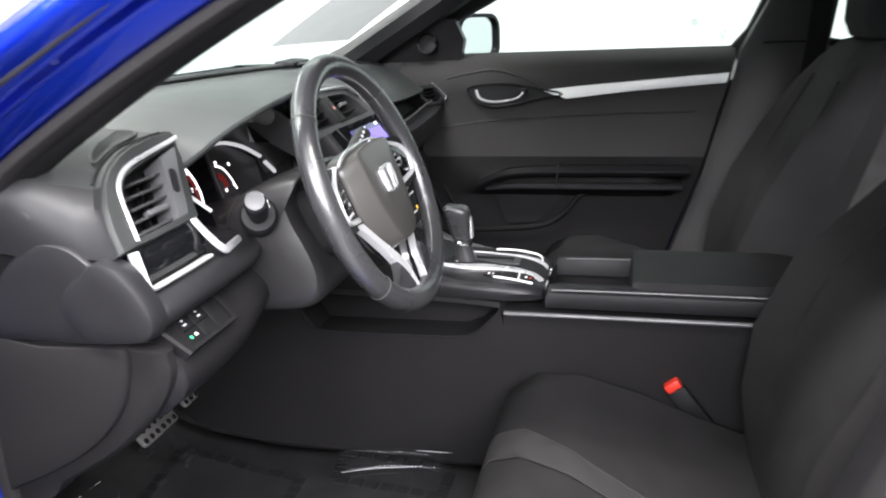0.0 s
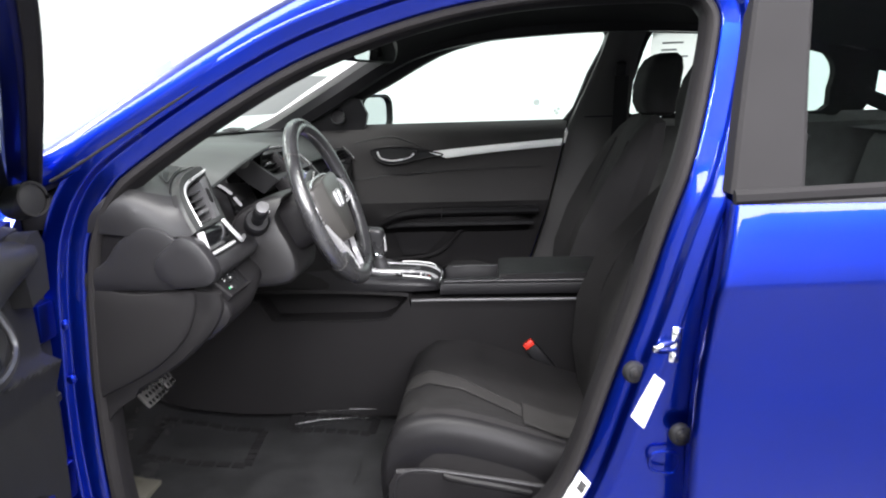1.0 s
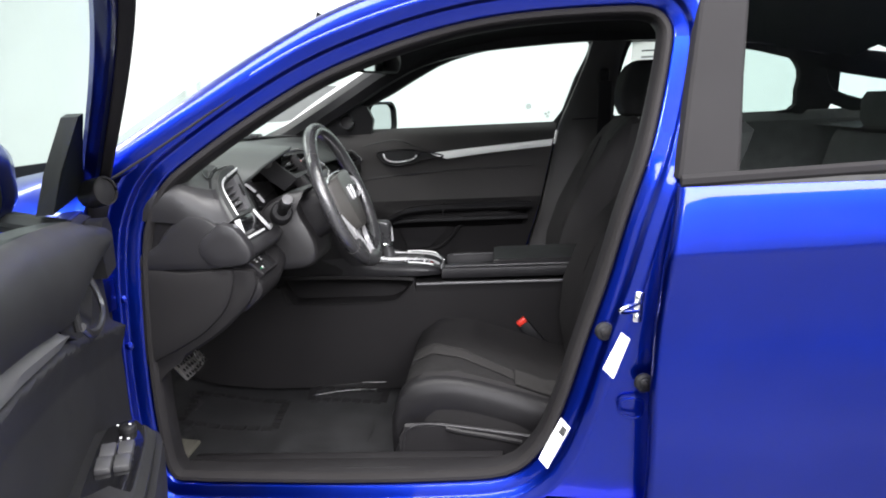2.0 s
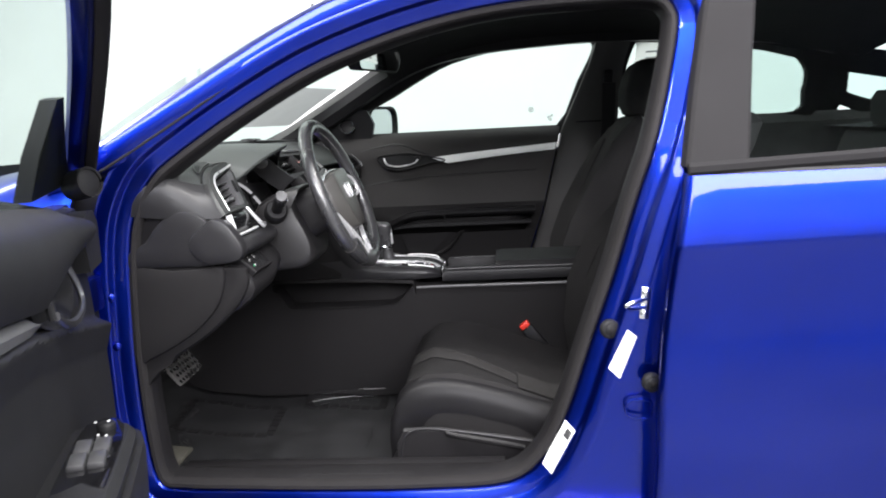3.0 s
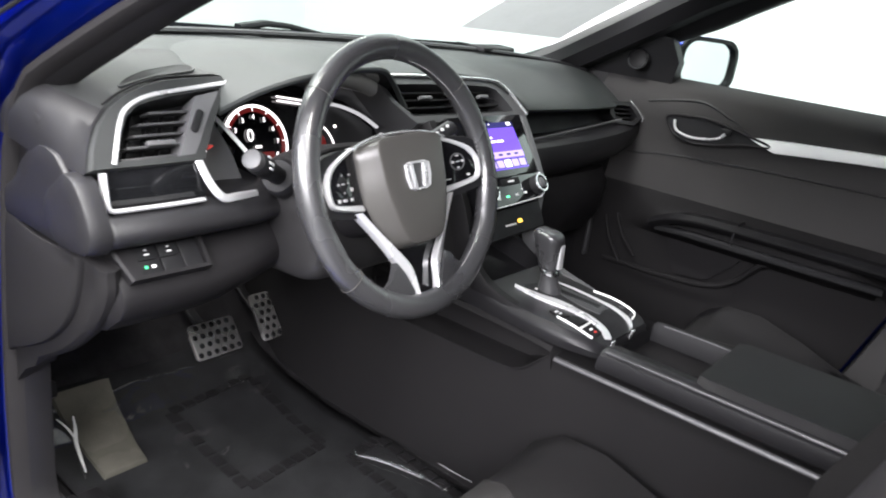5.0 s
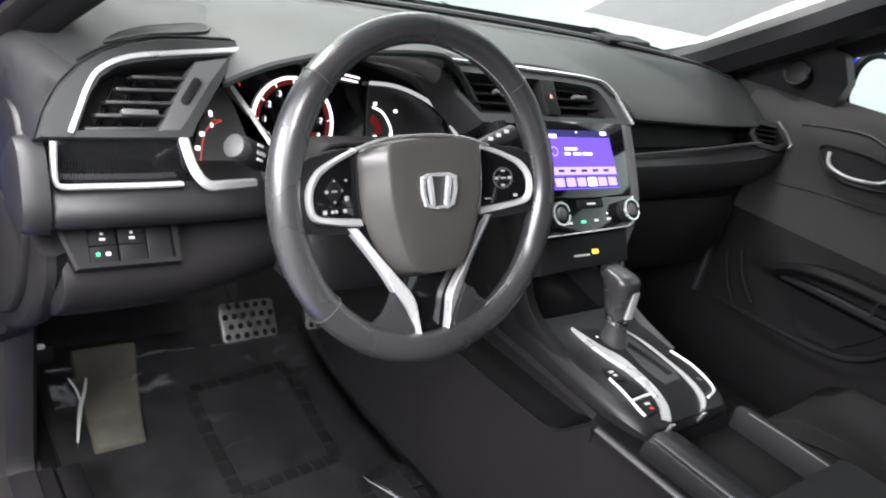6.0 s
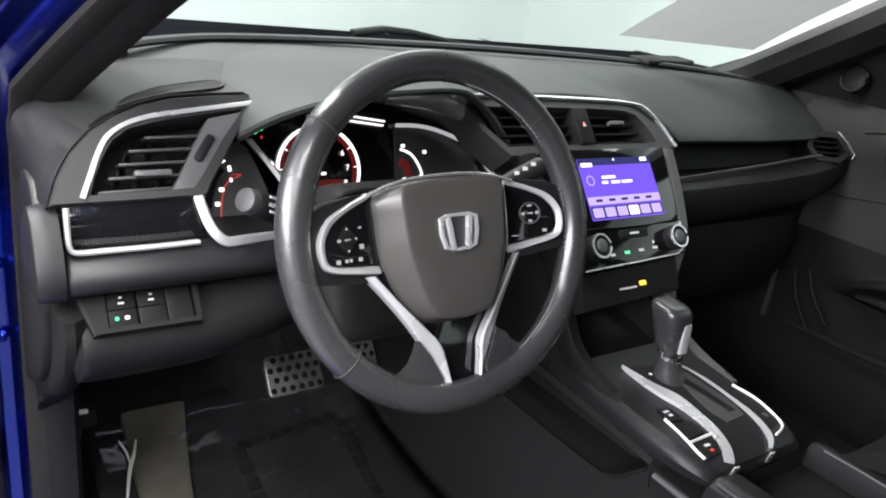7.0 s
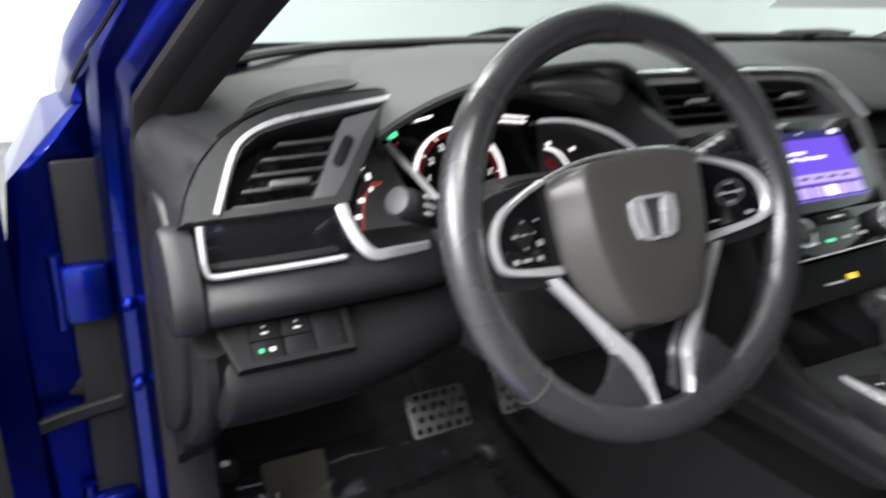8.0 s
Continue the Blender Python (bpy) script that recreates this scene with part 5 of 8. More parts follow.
# centre vents
FM = face_frame((-0.225, 0.02, 0.915), 40)
outer = [(-0.245, 0.058), (-0.10, 0.058), (0.02, 0.056), (0.085, 0.052), (0.118, 0.046), (0.140, 0.028), (0.158, 0.0), (0.172, -0.036), (0.10, -0.042), (0.0, -0.042), (-0.10, -0.042), (-0.180, -0.042), (-0.22, 0.0)]
inner = [(-0.225, 0.036), (-0.10, 0.036), (0.02, 0.034), (0.075, 0.031), (0.098, 0.024), (0.110, 0.010), (0.120, -0.006), (0.128, -0.024), (0.09, -0.026), (0.0, -0.026), (-0.10, -0.026), (-0.18, -0.026), (-0.21, 0.005)]
bm = bmesh.new()
ring_plate(bm, FM, outer, inner, -0.05, 0.002, 0.006)
cv = part("centre_vent_surround", bm, DARKGREY, dash, "dark grey centre vent surround")
bm = bmesh.new()
sweep(bm, spline([at(FM, u, v, 0.005) for u, v in [(-0.235, 0.051), (-0.14, 0.051), (-0.044, 0.049), (0.05, 0.046), (0.101, 0.041), (0.120, 0.034), (0.136, 0.018), (0.150, -0.005), (0.165, -0.035)]], 4), disc_profile(0.003, 0.004, 10), up=FM[3])
part("chrome_strip", bm, CHROME, cv, "bright chrome strip over the centre vents")
bm = bmesh.new()
prism(bm, FM, [(-0.225, 0.036), (0.10, 0.036), (0.135, -0.026), (-0.185, -0.026)], -0.05, -0.045)
part("vent_back", bm, BLACK, cv)
for i in range(4):
    for u0, u1 in ((-0.205 + 0.004 * (3 - i), -0.042), (-0.010, 0.112 - 0.006 * i)):
        bm = bmesh.new()
        rbox(bm, frame_matrix(FM, (u0 + u1) / 2, -0.017 + 0.0145 * i, -0.02) @ pose(0, 0, 0, 10, 0, 0), (u1 - u0, 0.003, 0.02), 0.001)
        part("slat", bm, HARD, cv)
for u in (-0.12, 0.055):
    bm = bmesh.new()
    rbox(bm, frame_matrix(FM, u, 0.012, -0.006), (0.032, 0.007, 0.01), 0.002)
    part("vent_tab", bm, MIDGREY, cv, "grey vent tab")
bm = bmesh.new()
prism(bm, FM, roundrect(0.030, 0.060, 0.003, 3, -0.026, 0.004), -0.03, 0.006, 0.003)
hz = part("hazard_button", bm, HARD, cv, "black hazard light button")
bm = bmesh.new()
prism(bm, FM, [(-0.030, 0.002), (-0.022, 0.002), (-0.026, 0.010)], 0.006, 0.0065)
part("triangle_print", bm, surface("red_white_print", (0.8, 0.35, 0.32), 0.5, bump=0.0), hz)

# centre stack: screen and climate controls
FS = face_frame((-0.146, 0.014, 0.848), 38)
bm = bmesh.new()
prism(bm, FS, [(-0.112, 0.062), (0.122, 0.062), (0.106, -0.062), (-0.098, -0.062)], -0.05, 0.0, 0.004)
st = part("screen_bezel", bm, GLOSS, dash, "gloss black screen surround")
bm = bmesh.new()
prism(bm, FS, roundrect(0.152, 0.094, 0.002, 2, 0.002, -0.001), 0.0, 0.001)
scr = part("display", bm, L_PURPLE, st, "lit touch display with a purple page")
for (u, v, w, h, mt, rows) in ((0.002, 0.0405, 0.152, 0.011, L_DARKBLUE, 0), (0.002, -0.019, 0.150, 0.012, L_LILAC, 0), (0.002, -0.037, 0.150, 0.018, L_DARKBLUE, 0)):
    bm = bmesh.new()
    prism(bm, FS, roundrect(w, h, 0.001, 2, u, v), 0.001, 0.0014)
    part("screen_bar", bm, mt, scr)
for u, v, w, h in ((-0.02, 0.016, 0.028, 0.004), (-0.03, 0.008, 0.012, 0.004), (-0.008, 0.008, 0.018, 0.004), (0.016, 0.008, 0.022, 0.004), (-0.058, 0.036, 0.022, 0.006), (0.064, 0.042, 0.014, 0.006), (0.0, 0.043, 0.003, 0.003)):
    bm = bmesh.new()
    prism(bm, FS, roundrect(w, h, 0.001, 2, u, v), 0.0014, 0.0018)
    part("screen_text", bm, L_WHITE, scr)
for i in range(6):
    bm = bmesh.new()
    prism(bm, FS, roundrect(0.020, 0.014, 0.001, 2, -0.060 + 0.0245 * i, -0.037), 0.0014, 0.0018)
    part("screen_key", bm, L_LILAC if i != 3 else L_WHITE, scr)
    if i < 5:
        bm = bmesh.new()
        prism(bm, FS, roundrect(0.013, 0.004, 0.001, 2, -0.052 + 0.026 * i, -0.019), 0.0014, 0.0018)
        part("screen_text", bm, L_DARKBLUE, scr)
bm = bmesh.new()
for k in range(1):
    arc_bar(bm, FS, -0.058, 0.012, 0.007, 0, 360, 0.0015, 0.0012, 0.0016, 20)
part("screen_ring", bm, L_LILAC, scr)

FK = face_frame((-0.100, 0.010, 0.775), 35)
bm = bmesh.new()
prism(bm, FK, [(-0.098, 0.028), (0.116, 0.030), (0.106, -0.024), (-0.104, -0.032)], -0.05, 0.004, 0.003)
cp = part("climate_panel", bm, GLOSS, dash, "gloss black climate control panel")
for pts, mt in (([(-0.098, 0.0275), (0.114, 0.0295)], MIDGREY), ([(-0.104, -0.031), (0.0, -0.028), (0.090, -0.0245), (0.104, -0.018), (0.108, -0.005), (0.113, 0.024)], SATIN)):
    bm = bmesh.new()
    sweep(bm, [at(FK, u, v, 0.005) for u, v in pts], rect_profile(0.0025, 0.004, 0.0008), up=FK[3])
    part("silver_edge", bm, mt, cp, "thin silver edge")
for u in (-0.078, 0.086):
    bm = bmesh.new()
    knob(bm, FK, u, 0.000, 0.0185, 0.003, 0.020, 28, 0.12)
    kn = part("climate_knob", bm, BLACK, cp, "black climate knob with a silver ring")
    bm = bmesh.new()
    arc_bar(bm, FK, u, 0.0, 0.0165, 0, 360, 0.0028, 0.0185, 0.0215, 30)
    part("knob_ring", bm, CHROME, kn, "silver ring")
    bm = bmesh.new()
    knob(bm, FK, u, 0.0, 0.010, 0.018, 0.0225, 20, 0.2)
    part("knob_cap", bm, MIDGREY, kn)
bm = bmesh.new()
prism(bm, FK, roundrect(0.058, 0.013, 0.002, 2, 0.006, 0.015), 0.004, 0.007, 0.001)
part("climate_button", bm, BLACK, cp)
for i in range(4):
    u = -0.045 + 0.030 * i
    bm = bmesh.new()
    prism(bm, FK, roundrect(0.010, 0.004, 0.001, 2, u, -0.013 + 0.001 * i), 0.004, 0.0045)
    part("lamp_print", bm, WHITEPRINT if i != 1 else L_GREEN, cp)
bm = bmesh.new()
prism(bm, FK, roundrect(0.02, 0.003, 0.001, 2, 0.006, 0.015), 0.007, 0.0074)
part("lamp_print", bm, WHITEPRINT, cp)
# recess under the climate panel with warning lamp
bm = bmesh.new()
prism(bm, FK, [(-0.104, -0.034), (0.104, -0.026), (0.094, -0.078), (-0.11, -0.085)], -0.05, -0.010, 0.004)
wl = part("lower_panel", bm, BLACK, dash, "gloss black panel under the climate controls")
bm = bmesh.new()
prism(bm, FK, roundrect(0.014, 0.007, 0.002, 3, 0.016, -0.058), -0.010, -0.0092)
part("warning_lamp", bm, L_AMBER, wl, "amber seat belt warning lamp")
bm = bmesh.new()
prism(bm, FK, roundrect(0.036, 0.003, 0.001, 2, -0.016, -0.062), -0.010, -0.0095)
part("lamp_print", bm, WHITEPRINT, wl)

# grey stack pillars running down into the console rim
for s in (-1, 1):
    bm = bmesh.new()
    P = [(-0.190, 0.155, 0.890), (-0.150, 0.150, 0.835), (-0.110, 0.138, 0.775), (-0.094, 0.128, 0.725), (-0.085, 0.124, 0.690), (-0.062, 0.1225, 0.652), (-0.020, 0.121, 0.627), (0.06, 0.120, 0.608)]
    sweep(bm, spline([(x, 0.020 - y if s < 0 else y - (0.0 if x < -0.1 else 0.012), z) for x, y, z in P], 5), [(-0.012, -0.03), (0.010, -0.03), (0.013, -0.006), (0.008, 0.004), (-0.008, 0.004), (-0.013, -0.006)], up=(0.8, 0, 0.6))
    part("stack_pillar", bm, MIDGREY if s > 0 else HARD, dash, "grey pillar between stack and console")
FS = (Vector((0, -0.108, 0)), Vector((1, 0, 0)), Vector((0, 0, 1)), Vector((0, -1, 0)))
bm = bmesh.new()
prism(bm, FS, [(-0.42, 0.59), (-0.10, 0.59), (-0.085, 0.64), (-0.100, 0.695), (-0.112, 0.735), (-0.126, 0.765), (-0.145, 0.795), (-0.42, 0.80)], -0.010, 0.0, 0.002)
part("stack_wall", bm, LOWTRIM, dash, "dark side wall of the centre stack")

# passenger side: shelf recess, lower pad, glove box
bm = bmesh.new()
rings = []
for y, k in ((0.165, 1.0), (0.30, 1.0), (0.45, 0.95), (0.58, 0.8), (0.66, 0.6), (0.70, 0.4)):
    zt = 0.895 - 0.0 * k
    rings.append([(-0.245, y, 0.893), (-0.255, y, 0.875), (-0.235, y, 0.893 - 0.055 * k), (-0.205, y, 0.893 - 0.060 * k)])
loft(bm, rings, False, False, False)
part("shelf_recess", bm, BLACK, dash, "deep black recess across the passenger dash")
bm = bmesh.new()
sweep(bm, spline([(-0.185, 0.165, 0.838), (-0.188, 0.30, 0.845), (-0.192, 0.45, 0.853), (-0.196, 0.58, 0.862), (-0.190, 0.62, 0.866)], 5), rect_profile(0.003, 0.006, 0.001))
part("silver_line", bm, MIDGREY, dash, "thin silver line across the passenger dash")
bm = bmesh.new()
rings = []
for y, k in ((0.150, 1.0), (0.30, 0.97), (0.45, 0.9), (0.58, 0.78), (0.66, 0.62), (0.715, 0.4)):
    top = 0.893 - 0.058 * k
    rings.append([(-0.24, y, top), (-0.19, y, top), (-0.172 - 0.01 * (1 - k), y, top - 0.012), (-0.165 - 0.02 * (1 - k), y, top - 0.035), (-0.172 - 0.03 * (1 - k), y, top - 0.065), (-0.20 - 0.03 * (1 - k), y, top - 0.09), (-0.27, y, top - 0.10)])
loft(bm, rings, False, False, False)
part("passenger_pad", bm, SOFT, dash, "soft dark passenger dash pad")
bm = bmesh.new()
rings = []
for y in (0.15, 0.17, 0.60, 0.66):
    e = 0.02 if y in (0.15, 0.66) else 0.0
    rings.append([(-0.26, y, 0.745), (-0.215 - e, y, 0.735), (-0.195 - e, y, 0.70), (-0.20 - e, y, 0.62), (-0.23 - e, y, 0.575), (-0.30, y, 0.56)])
loft(bm, rings, False, False, False)
part("glove_box", bm, HARD, dash, "dark glove box lid")
# passenger vent
FP = face_frame((-0.200, 0.655, 0.880), 25, -22)
bm = bmesh.new()
ring_plate(bm, FP, [(-0.05, 0.030), (0.02, 0.030), (0.05, -0.012), (0.02, -0.034), (-0.035, -0.030), (-0.058, -0.004)], [(-0.038, 0.018), (0.014, 0.018), (0.034, -0.010), (0.014, -0.022), (-0.028, -0.020), (-0.044, -0.002)], -0.03, 0.006, 0.004)
pv = part("side_vent", bm, SOFT, dash, "passenger side air vent")
bm = bmesh.new()
prism(bm, FP, [(-0.038, 0.018), (0.014, 0.018), (0.034, -0.010), (0.014, -0.022), (-0.028, -0.020), (-0.044, -0.002)], -0.03, -0.026)
part("vent_back", bm, BLACK, pv)
for i in range(3):
    bm = bmesh.new()
    rbox(bm, frame_matrix(FP, -0.005, -0.012 + 0.011 * i, -0.01), (0.06, 0.003, 0.018), 0.001)
    part("slat", bm, HARD, pv)
bm = bmesh.new()
sweep(bm, [at(FP, u, v, 0.008) for u, v in [(0.012, 0.030), (0.035, 0.010), (0.052, -0.014), (0.045, -0.022)]], rect_profile(0.004, 0.006, 0.001), up=FP[3])
part("chrome_strip", bm, CHROME, pv, "chrome tip of the side vent")


# ---- steering wheel ----
WO, WU, WV, WN = face_frame((-0.019, -0.3815, 0.8587), 21, -1.5)
turn = radians(2.6)
FW = (WO, WU * math.cos(turn) + WV * math.sin(turn), WV * math.cos(turn) - WU * math.sin(turn), WN)
wheel = thing("steering_wheel", tuple(FW[0]), "black leather steering wheel with silver spokes and badge", "steering wheel")
RIM_R, RIM_T = 0.1755, 0.0168
bm = bmesh.new()
rings = []
N = 96
for i in range(N):
    a = 2 * math.pi * i / N
    c, s = math.cos(a), math.sin(a)
    # thumb rests above the side spokes, and a wider grip beside them
    fat = 1.0 + 0.13 * math.exp(-((abs(math.degrees(math.atan2(s, abs(c)))) - 22) / 16) ** 2) * (s > -0.45)
    ring = []
    for j in range(16):
        b = 2 * math.pi * j / 16
        inward = fat if math.cos(b) < 0 else 1.0
        ro = RIM_R + RIM_T * inward * math.cos(b)
        ring.append(at(FW, ro * c, ro * s, 0.0160 * math.sin(b)))
    rings.append(ring)
loft(bm, rings, True, True, False)
rim = part("rim", bm, LEATHER, wheel, "worn black leather rim")
for deg in (138.2, 41.8, 220.2, 319.8):
    bm = bmesh.new()
    a = radians(deg)
    c, s = math.cos(a), math.sin(a)
    ringp = []
    for j in range(20):
        b = 2 * math.pi * j / 20
        ro = RIM_R + 0.0177 * math.cos(b)
        ringp.append(at(FW, ro * c, ro * s, 0.0166 * math.sin(b)))
    sweep(bm, ringp, disc_profile(0.0006, n=5), up=(FW[1] * -s + FW[2] * c), closed=True)
    part("rim_seam", bm, HUBGREY, rim, "pale leather seam")
# stitching along the inner side of the rim
for name, a0, a1 in (("stitching", -62, 76),):
    bm = bmesh.new()
    n = int((a1 - a0) * 0.9)
    for i in range(n):
        a = radians(a0 + (a1 - a0) * i / (n - 1))
        ro = RIM_R - 0.0166
        m = frame_matrix(FW, ro * math.cos(a), ro * math.sin(a), 0.0050) @ Matrix.Rotation(a + (0.6 if i % 2 else -0.6), 4, "Z")
        rbox(bm, m, (0.0007, 0.0026, 0.0008), 0)
    tagged(part(name, bm, STITCH, rim, "grey thread stitching"), kind="stuff")
# airbag cover: a raised centre panel with sloping facets round it
HUB = [(-0.081, 0.046), (-0.050, 0.0555), (0.0, 0.0585), (0.050, 0.0555), (0.081, 0.046), (0.0825, 0.020), (0.0815, -0.012), (0.073, -0.046), (0.056, -0.076), (0.036, -0.0925), (0.0, -0.096), (-0.036, -0.0925), (-0.056, -0.076), (-0.073, -0.046), (-0.0815, -0.012), (-0.0825, 0.020)]
TABLE = [(-0.060, 0.047), (-0.038, 0.0535), (0.0, 0.0555), (0.038, 0.0535), (0.060, 0.047), (0.0605, 0.018), (0.058, -0.014), (0.050, -0.046), (0.040, -0.072), (0.028, -0.084), (0.0, -0.087), (-0.028, -0.084), (-0.040, -0.072), (-0.050, -0.046), (-0.058, -0.014), (-0.0605, 0.018)]
def dish(bm, slope=0.26, edge=0.150):
    """Sink the parts of a spoke towards the hub, as the wheel is dished."""
    for v in bm.verts:
        d = v.co - FW[0]
        v.co -= FW[3] * (slope * max(0.0, edge - max(abs(d.dot(FW[1])), 0.075)))
    return bm


def ring_of(pts, k, n):
    return [at(FW, p.x * k, (p.y + 0.02) * k - 0.02, n) for p in spline([(u, v, 0) for u, v in pts], 3, True)]


bm = bmesh.new()
rings = [ring_of(HUB, 1.0, -0.03), ring_of(HUB, 1.0, -0.010), ring_of(HUB, 0.985, -0.006), ring_of(HUB, 0.955, -0.003)]
rings += [ring_of(TABLE, 1.03, 0.0160), ring_of(TABLE, 1.0, 0.0172), ring_of(TABLE, 0.95, 0.0178), ring_of(TABLE, 0.6, 0.0186), ring_of(TABLE, 0.25, 0.0190)]
loft(bm, rings)
hub = part("airbag_cover", bm, HUBGREY, wheel, "grained dark grey airbag cover with worn facets")
# thin bright line over the top of the cover
bm = bmesh.new()
sweep(bm, spline([at(FW, u, v, 0.004) for u, v in ((-0.090, 0.0475), (-0.060, 0.0565), (-0.025, 0.0608), (0.025, 0.0608), (0.060, 0.0565), (0.090, 0.0475))], 6), rect_profile(0.0036, 0.007, 0.0012), up=FW[3])
part("bright_edge", dish(bm, 0.10), CHROME, wheel, "thin bright line over the airbag cover")
# badge: a plain bright frame with two bars
bm = bmesh.new()
ring_plate(bm, FW, [(-0.0235, 0.0165), (-0.014, 0.020), (0.014, 0.020), (0.0235, 0.0165), (0.0240, 0.000), (0.0195, -0.0155), (0.010, -0.0190), (-0.010, -0.0190), (-0.0195, -0.0155), (-0.0240, 0.000)],
           [(-0.0200, 0.0140), (-0.012, 0.0165), (0.012, 0.0165), (0.0200, 0.0140), (0.0200, 0.000), (0.0165, -0.0130), (0.008, -0.0155), (-0.008, -0.0155), (-0.0165, -0.0130), (-0.0200, 0.000)], 0.014, 0.0230, 0.002)
badge = part("badge_frame", bm, SATIN, hub, "chrome badge frame")
bm = bmesh.new()
prism(bm, FW, roundrect(0.042, 0.033, 0.008, 4, 0.0, 0.0), 0.014, 0.0192)
part("badge_ground", bm, DARKGREY, hub, "dark badge ground")
for u, lean in ((-0.0115, 0.13), (0.0115, -0.13)):
    bm = bmesh.new()
    rbox(bm, frame_matrix(FW, u, 0.0005, 0.0205) @ Matrix.Rotation(lean, 4, "Z"), (0.0070, 0.034, 0.006), 0.002)
    part("badge_bar", bm, SATIN, hub, "chrome badge bar")
for i in range(4):
    bm = bmesh.new()
    prism(bm, FW, roundrect(0.0065, 0.0095, 0.001, 2, -0.0105 + 0.0075 * i, -0.039), 0.0160, 0.0186, 0.0005)
    part("embossed_bar", bm, DARKGREY, hub, "embossed airbag mark")
# side spokes
BEZEL = [(0.086, 0.0500), (0.112, 0.0410), (0.136, 0.0300), (0.147, 0.0180), (0.1520, 0.0060), (0.1520, -0.0090), (0.1450, -0.0220), (0.1200, -0.0285), (0.080, -0.0345)]
PADED = [(0.086, 0.0410), (0.108, 0.0330), (0.128, 0.0225), (0.1375, 0.0130), (0.1415, 0.0040), (0.1415, -0.0080), (0.1360, -0.0150), (0.1150, -0.0180), (0.083, -0.0205)]
for s in (-1, 1):
    bm = bmesh.new()
    prism(bm, FW, [(s * u, v) for u, v in ((0.060, 0.050), (0.10, 0.0490), (0.140, 0.0440), (0.1660, 0.0330), (0.1690, 0.0), (0.1670, -0.030), (0.1500, -0.034), (0.120, -0.038), (0.060, -0.044))][::s], -0.016, 0.0030, 0.003)
    sp = part("spoke", dish(bm), BLACK, wheel, "black side spoke")
    bm = bmesh.new()
    prism(bm, FW, [(s * (u + (0.003 if u > 0.09 else 0.0)), v * 1.12) for u, v in PADED + [(0.070, -0.0215), (0.070, 0.042)]][::s], 0.000, 0.0068, 0.0015)
    pad = part("button_pad", dish(bm), GLOSS, sp, "gloss black button pad")
    bm = bmesh.new()
    rings = []
    for p, q in zip(spline([(u, v, 0) for u, v in BEZEL], 4), spline([(u, v, 0) for u, v in PADED], 4)):
        q = q.lerp(p, 0.30)
        m1, m2 = p.lerp(q, 0.22), p.lerp(q, 0.80)
        rings.append([at(FW, s * p.x, p.y, -0.004), at(FW, s * p.x, p.y, 0.0060), at(FW, s * m1.x, m1.y, 0.0095), at(FW, s * m2.x, m2.y, 0.0085), at(FW, s * q.x, q.y, 0.0062), at(FW, s * q.x, q.y, -0.004)])
    loft(bm, rings)
    part("silver_bezel", dish(bm), SATIN, sp, "satin silver bezel")
    bm = bmesh.new()
    sweep(bm, [at(FW, s * 0.0850, 0.046, 0.0065), at(FW, s * 0.0855, 0.010, 0.0068), at(FW, s * 0.0830, -0.024, 0.0068)], rect_profile(0.0014, 0.002, 0.0004), up=FW[3])
    part("pad_joint", dish(bm), SATIN if s > 0 else BLACK, sp)
# buttons of the pads
bm = bmesh.new()
arc_bar(bm, FW, 0.1130, 0.0085, 0.0120, 0, 360, 0.0013, 0.0066, 0.0082, 28)
part("button_ring", dish(bm), MIDGREY, pad, "round thumb control")
bm = bmesh.new()
knob(bm, FW, 0.1130, 0.0085, 0.0052, 0.0066, 0.0084, 18, 0.2)
part("thumb_button", dish(bm), GLOSS, pad)
for u, v, w, h in ((0.1130, 0.0172, 0.0050, 0.0022), (0.1130, -0.0002, 0.0036, 0.0028), (0.1216, 0.0085, 0.0030, 0.0034), (0.1044, 0.0085, 0.0030, 0.0034), (0.1130, 0.0085, 0.0066, 0.0018), (0.0930, -0.0150, 0.0075, 0.0018), (0.1290, -0.0128, 0.0042, 0.0034)):
    bm = bmesh.new()
    prism(bm, FW, roundrect(w, h, 0.0006, 2, u, v), 0.0066, 0.0088)
    part("button_print", dish(bm), STITCH, pad)
pad = next(o for o in bpy.data.objects if o.name.startswith("button_pad") and o is not pad)
for pts in ([(-0.132, 0.0065), (-0.118, 0.0215), (-0.1045, 0.0065), (-0.118, -0.0085)],):
    bm = bmesh.new()
    prism(bm, FW, pts, 0.0066, 0.0080, 0.001)
    part("rocker_button", dish(bm), BLACK, pad, "four-way rocker button")
for u, v, w, h in ((-0.118, 0.0172, 0.0022, 0.0022), (-0.118, -0.0045, 0.0022, 0.0022), (-0.118, 0.0065, 0.0075, 0.0016), (-0.1285, 0.0065, 0.0040, 0.0030), (-0.1075, 0.0068, 0.0020, 0.0022), (-0.101, -0.0020, 0.0050, 0.0050), (-0.1315, -0.0140, 0.0045, 0.0042), (-0.1215, -0.0142, 0.0030, 0.0032), (-0.1165, -0.0142, 0.0030, 0.0032), (-0.1040, -0.0145, 0.0042, 0.0040), (-0.101, 0.0170, 0.0030, 0.0022)):
    bm = bmesh.new()
    prism(bm, FW, roundrect(w, h, 0.0006, 2, u, v), 0.0066, 0.0086)
    part("button_print", dish(bm), STITCH, pad)
for v in (-0.0105,):
    bm = bmesh.new()
    sweep(bm, [at(FW, -0.1395, v, 0.0068), at(FW, -0.090, v - 0.001, 0.0068)], rect_profile(0.0010, 0.0014, 0.0003), up=FW[3])
    part("pad_groove", dish(bm), BLACK, pad)
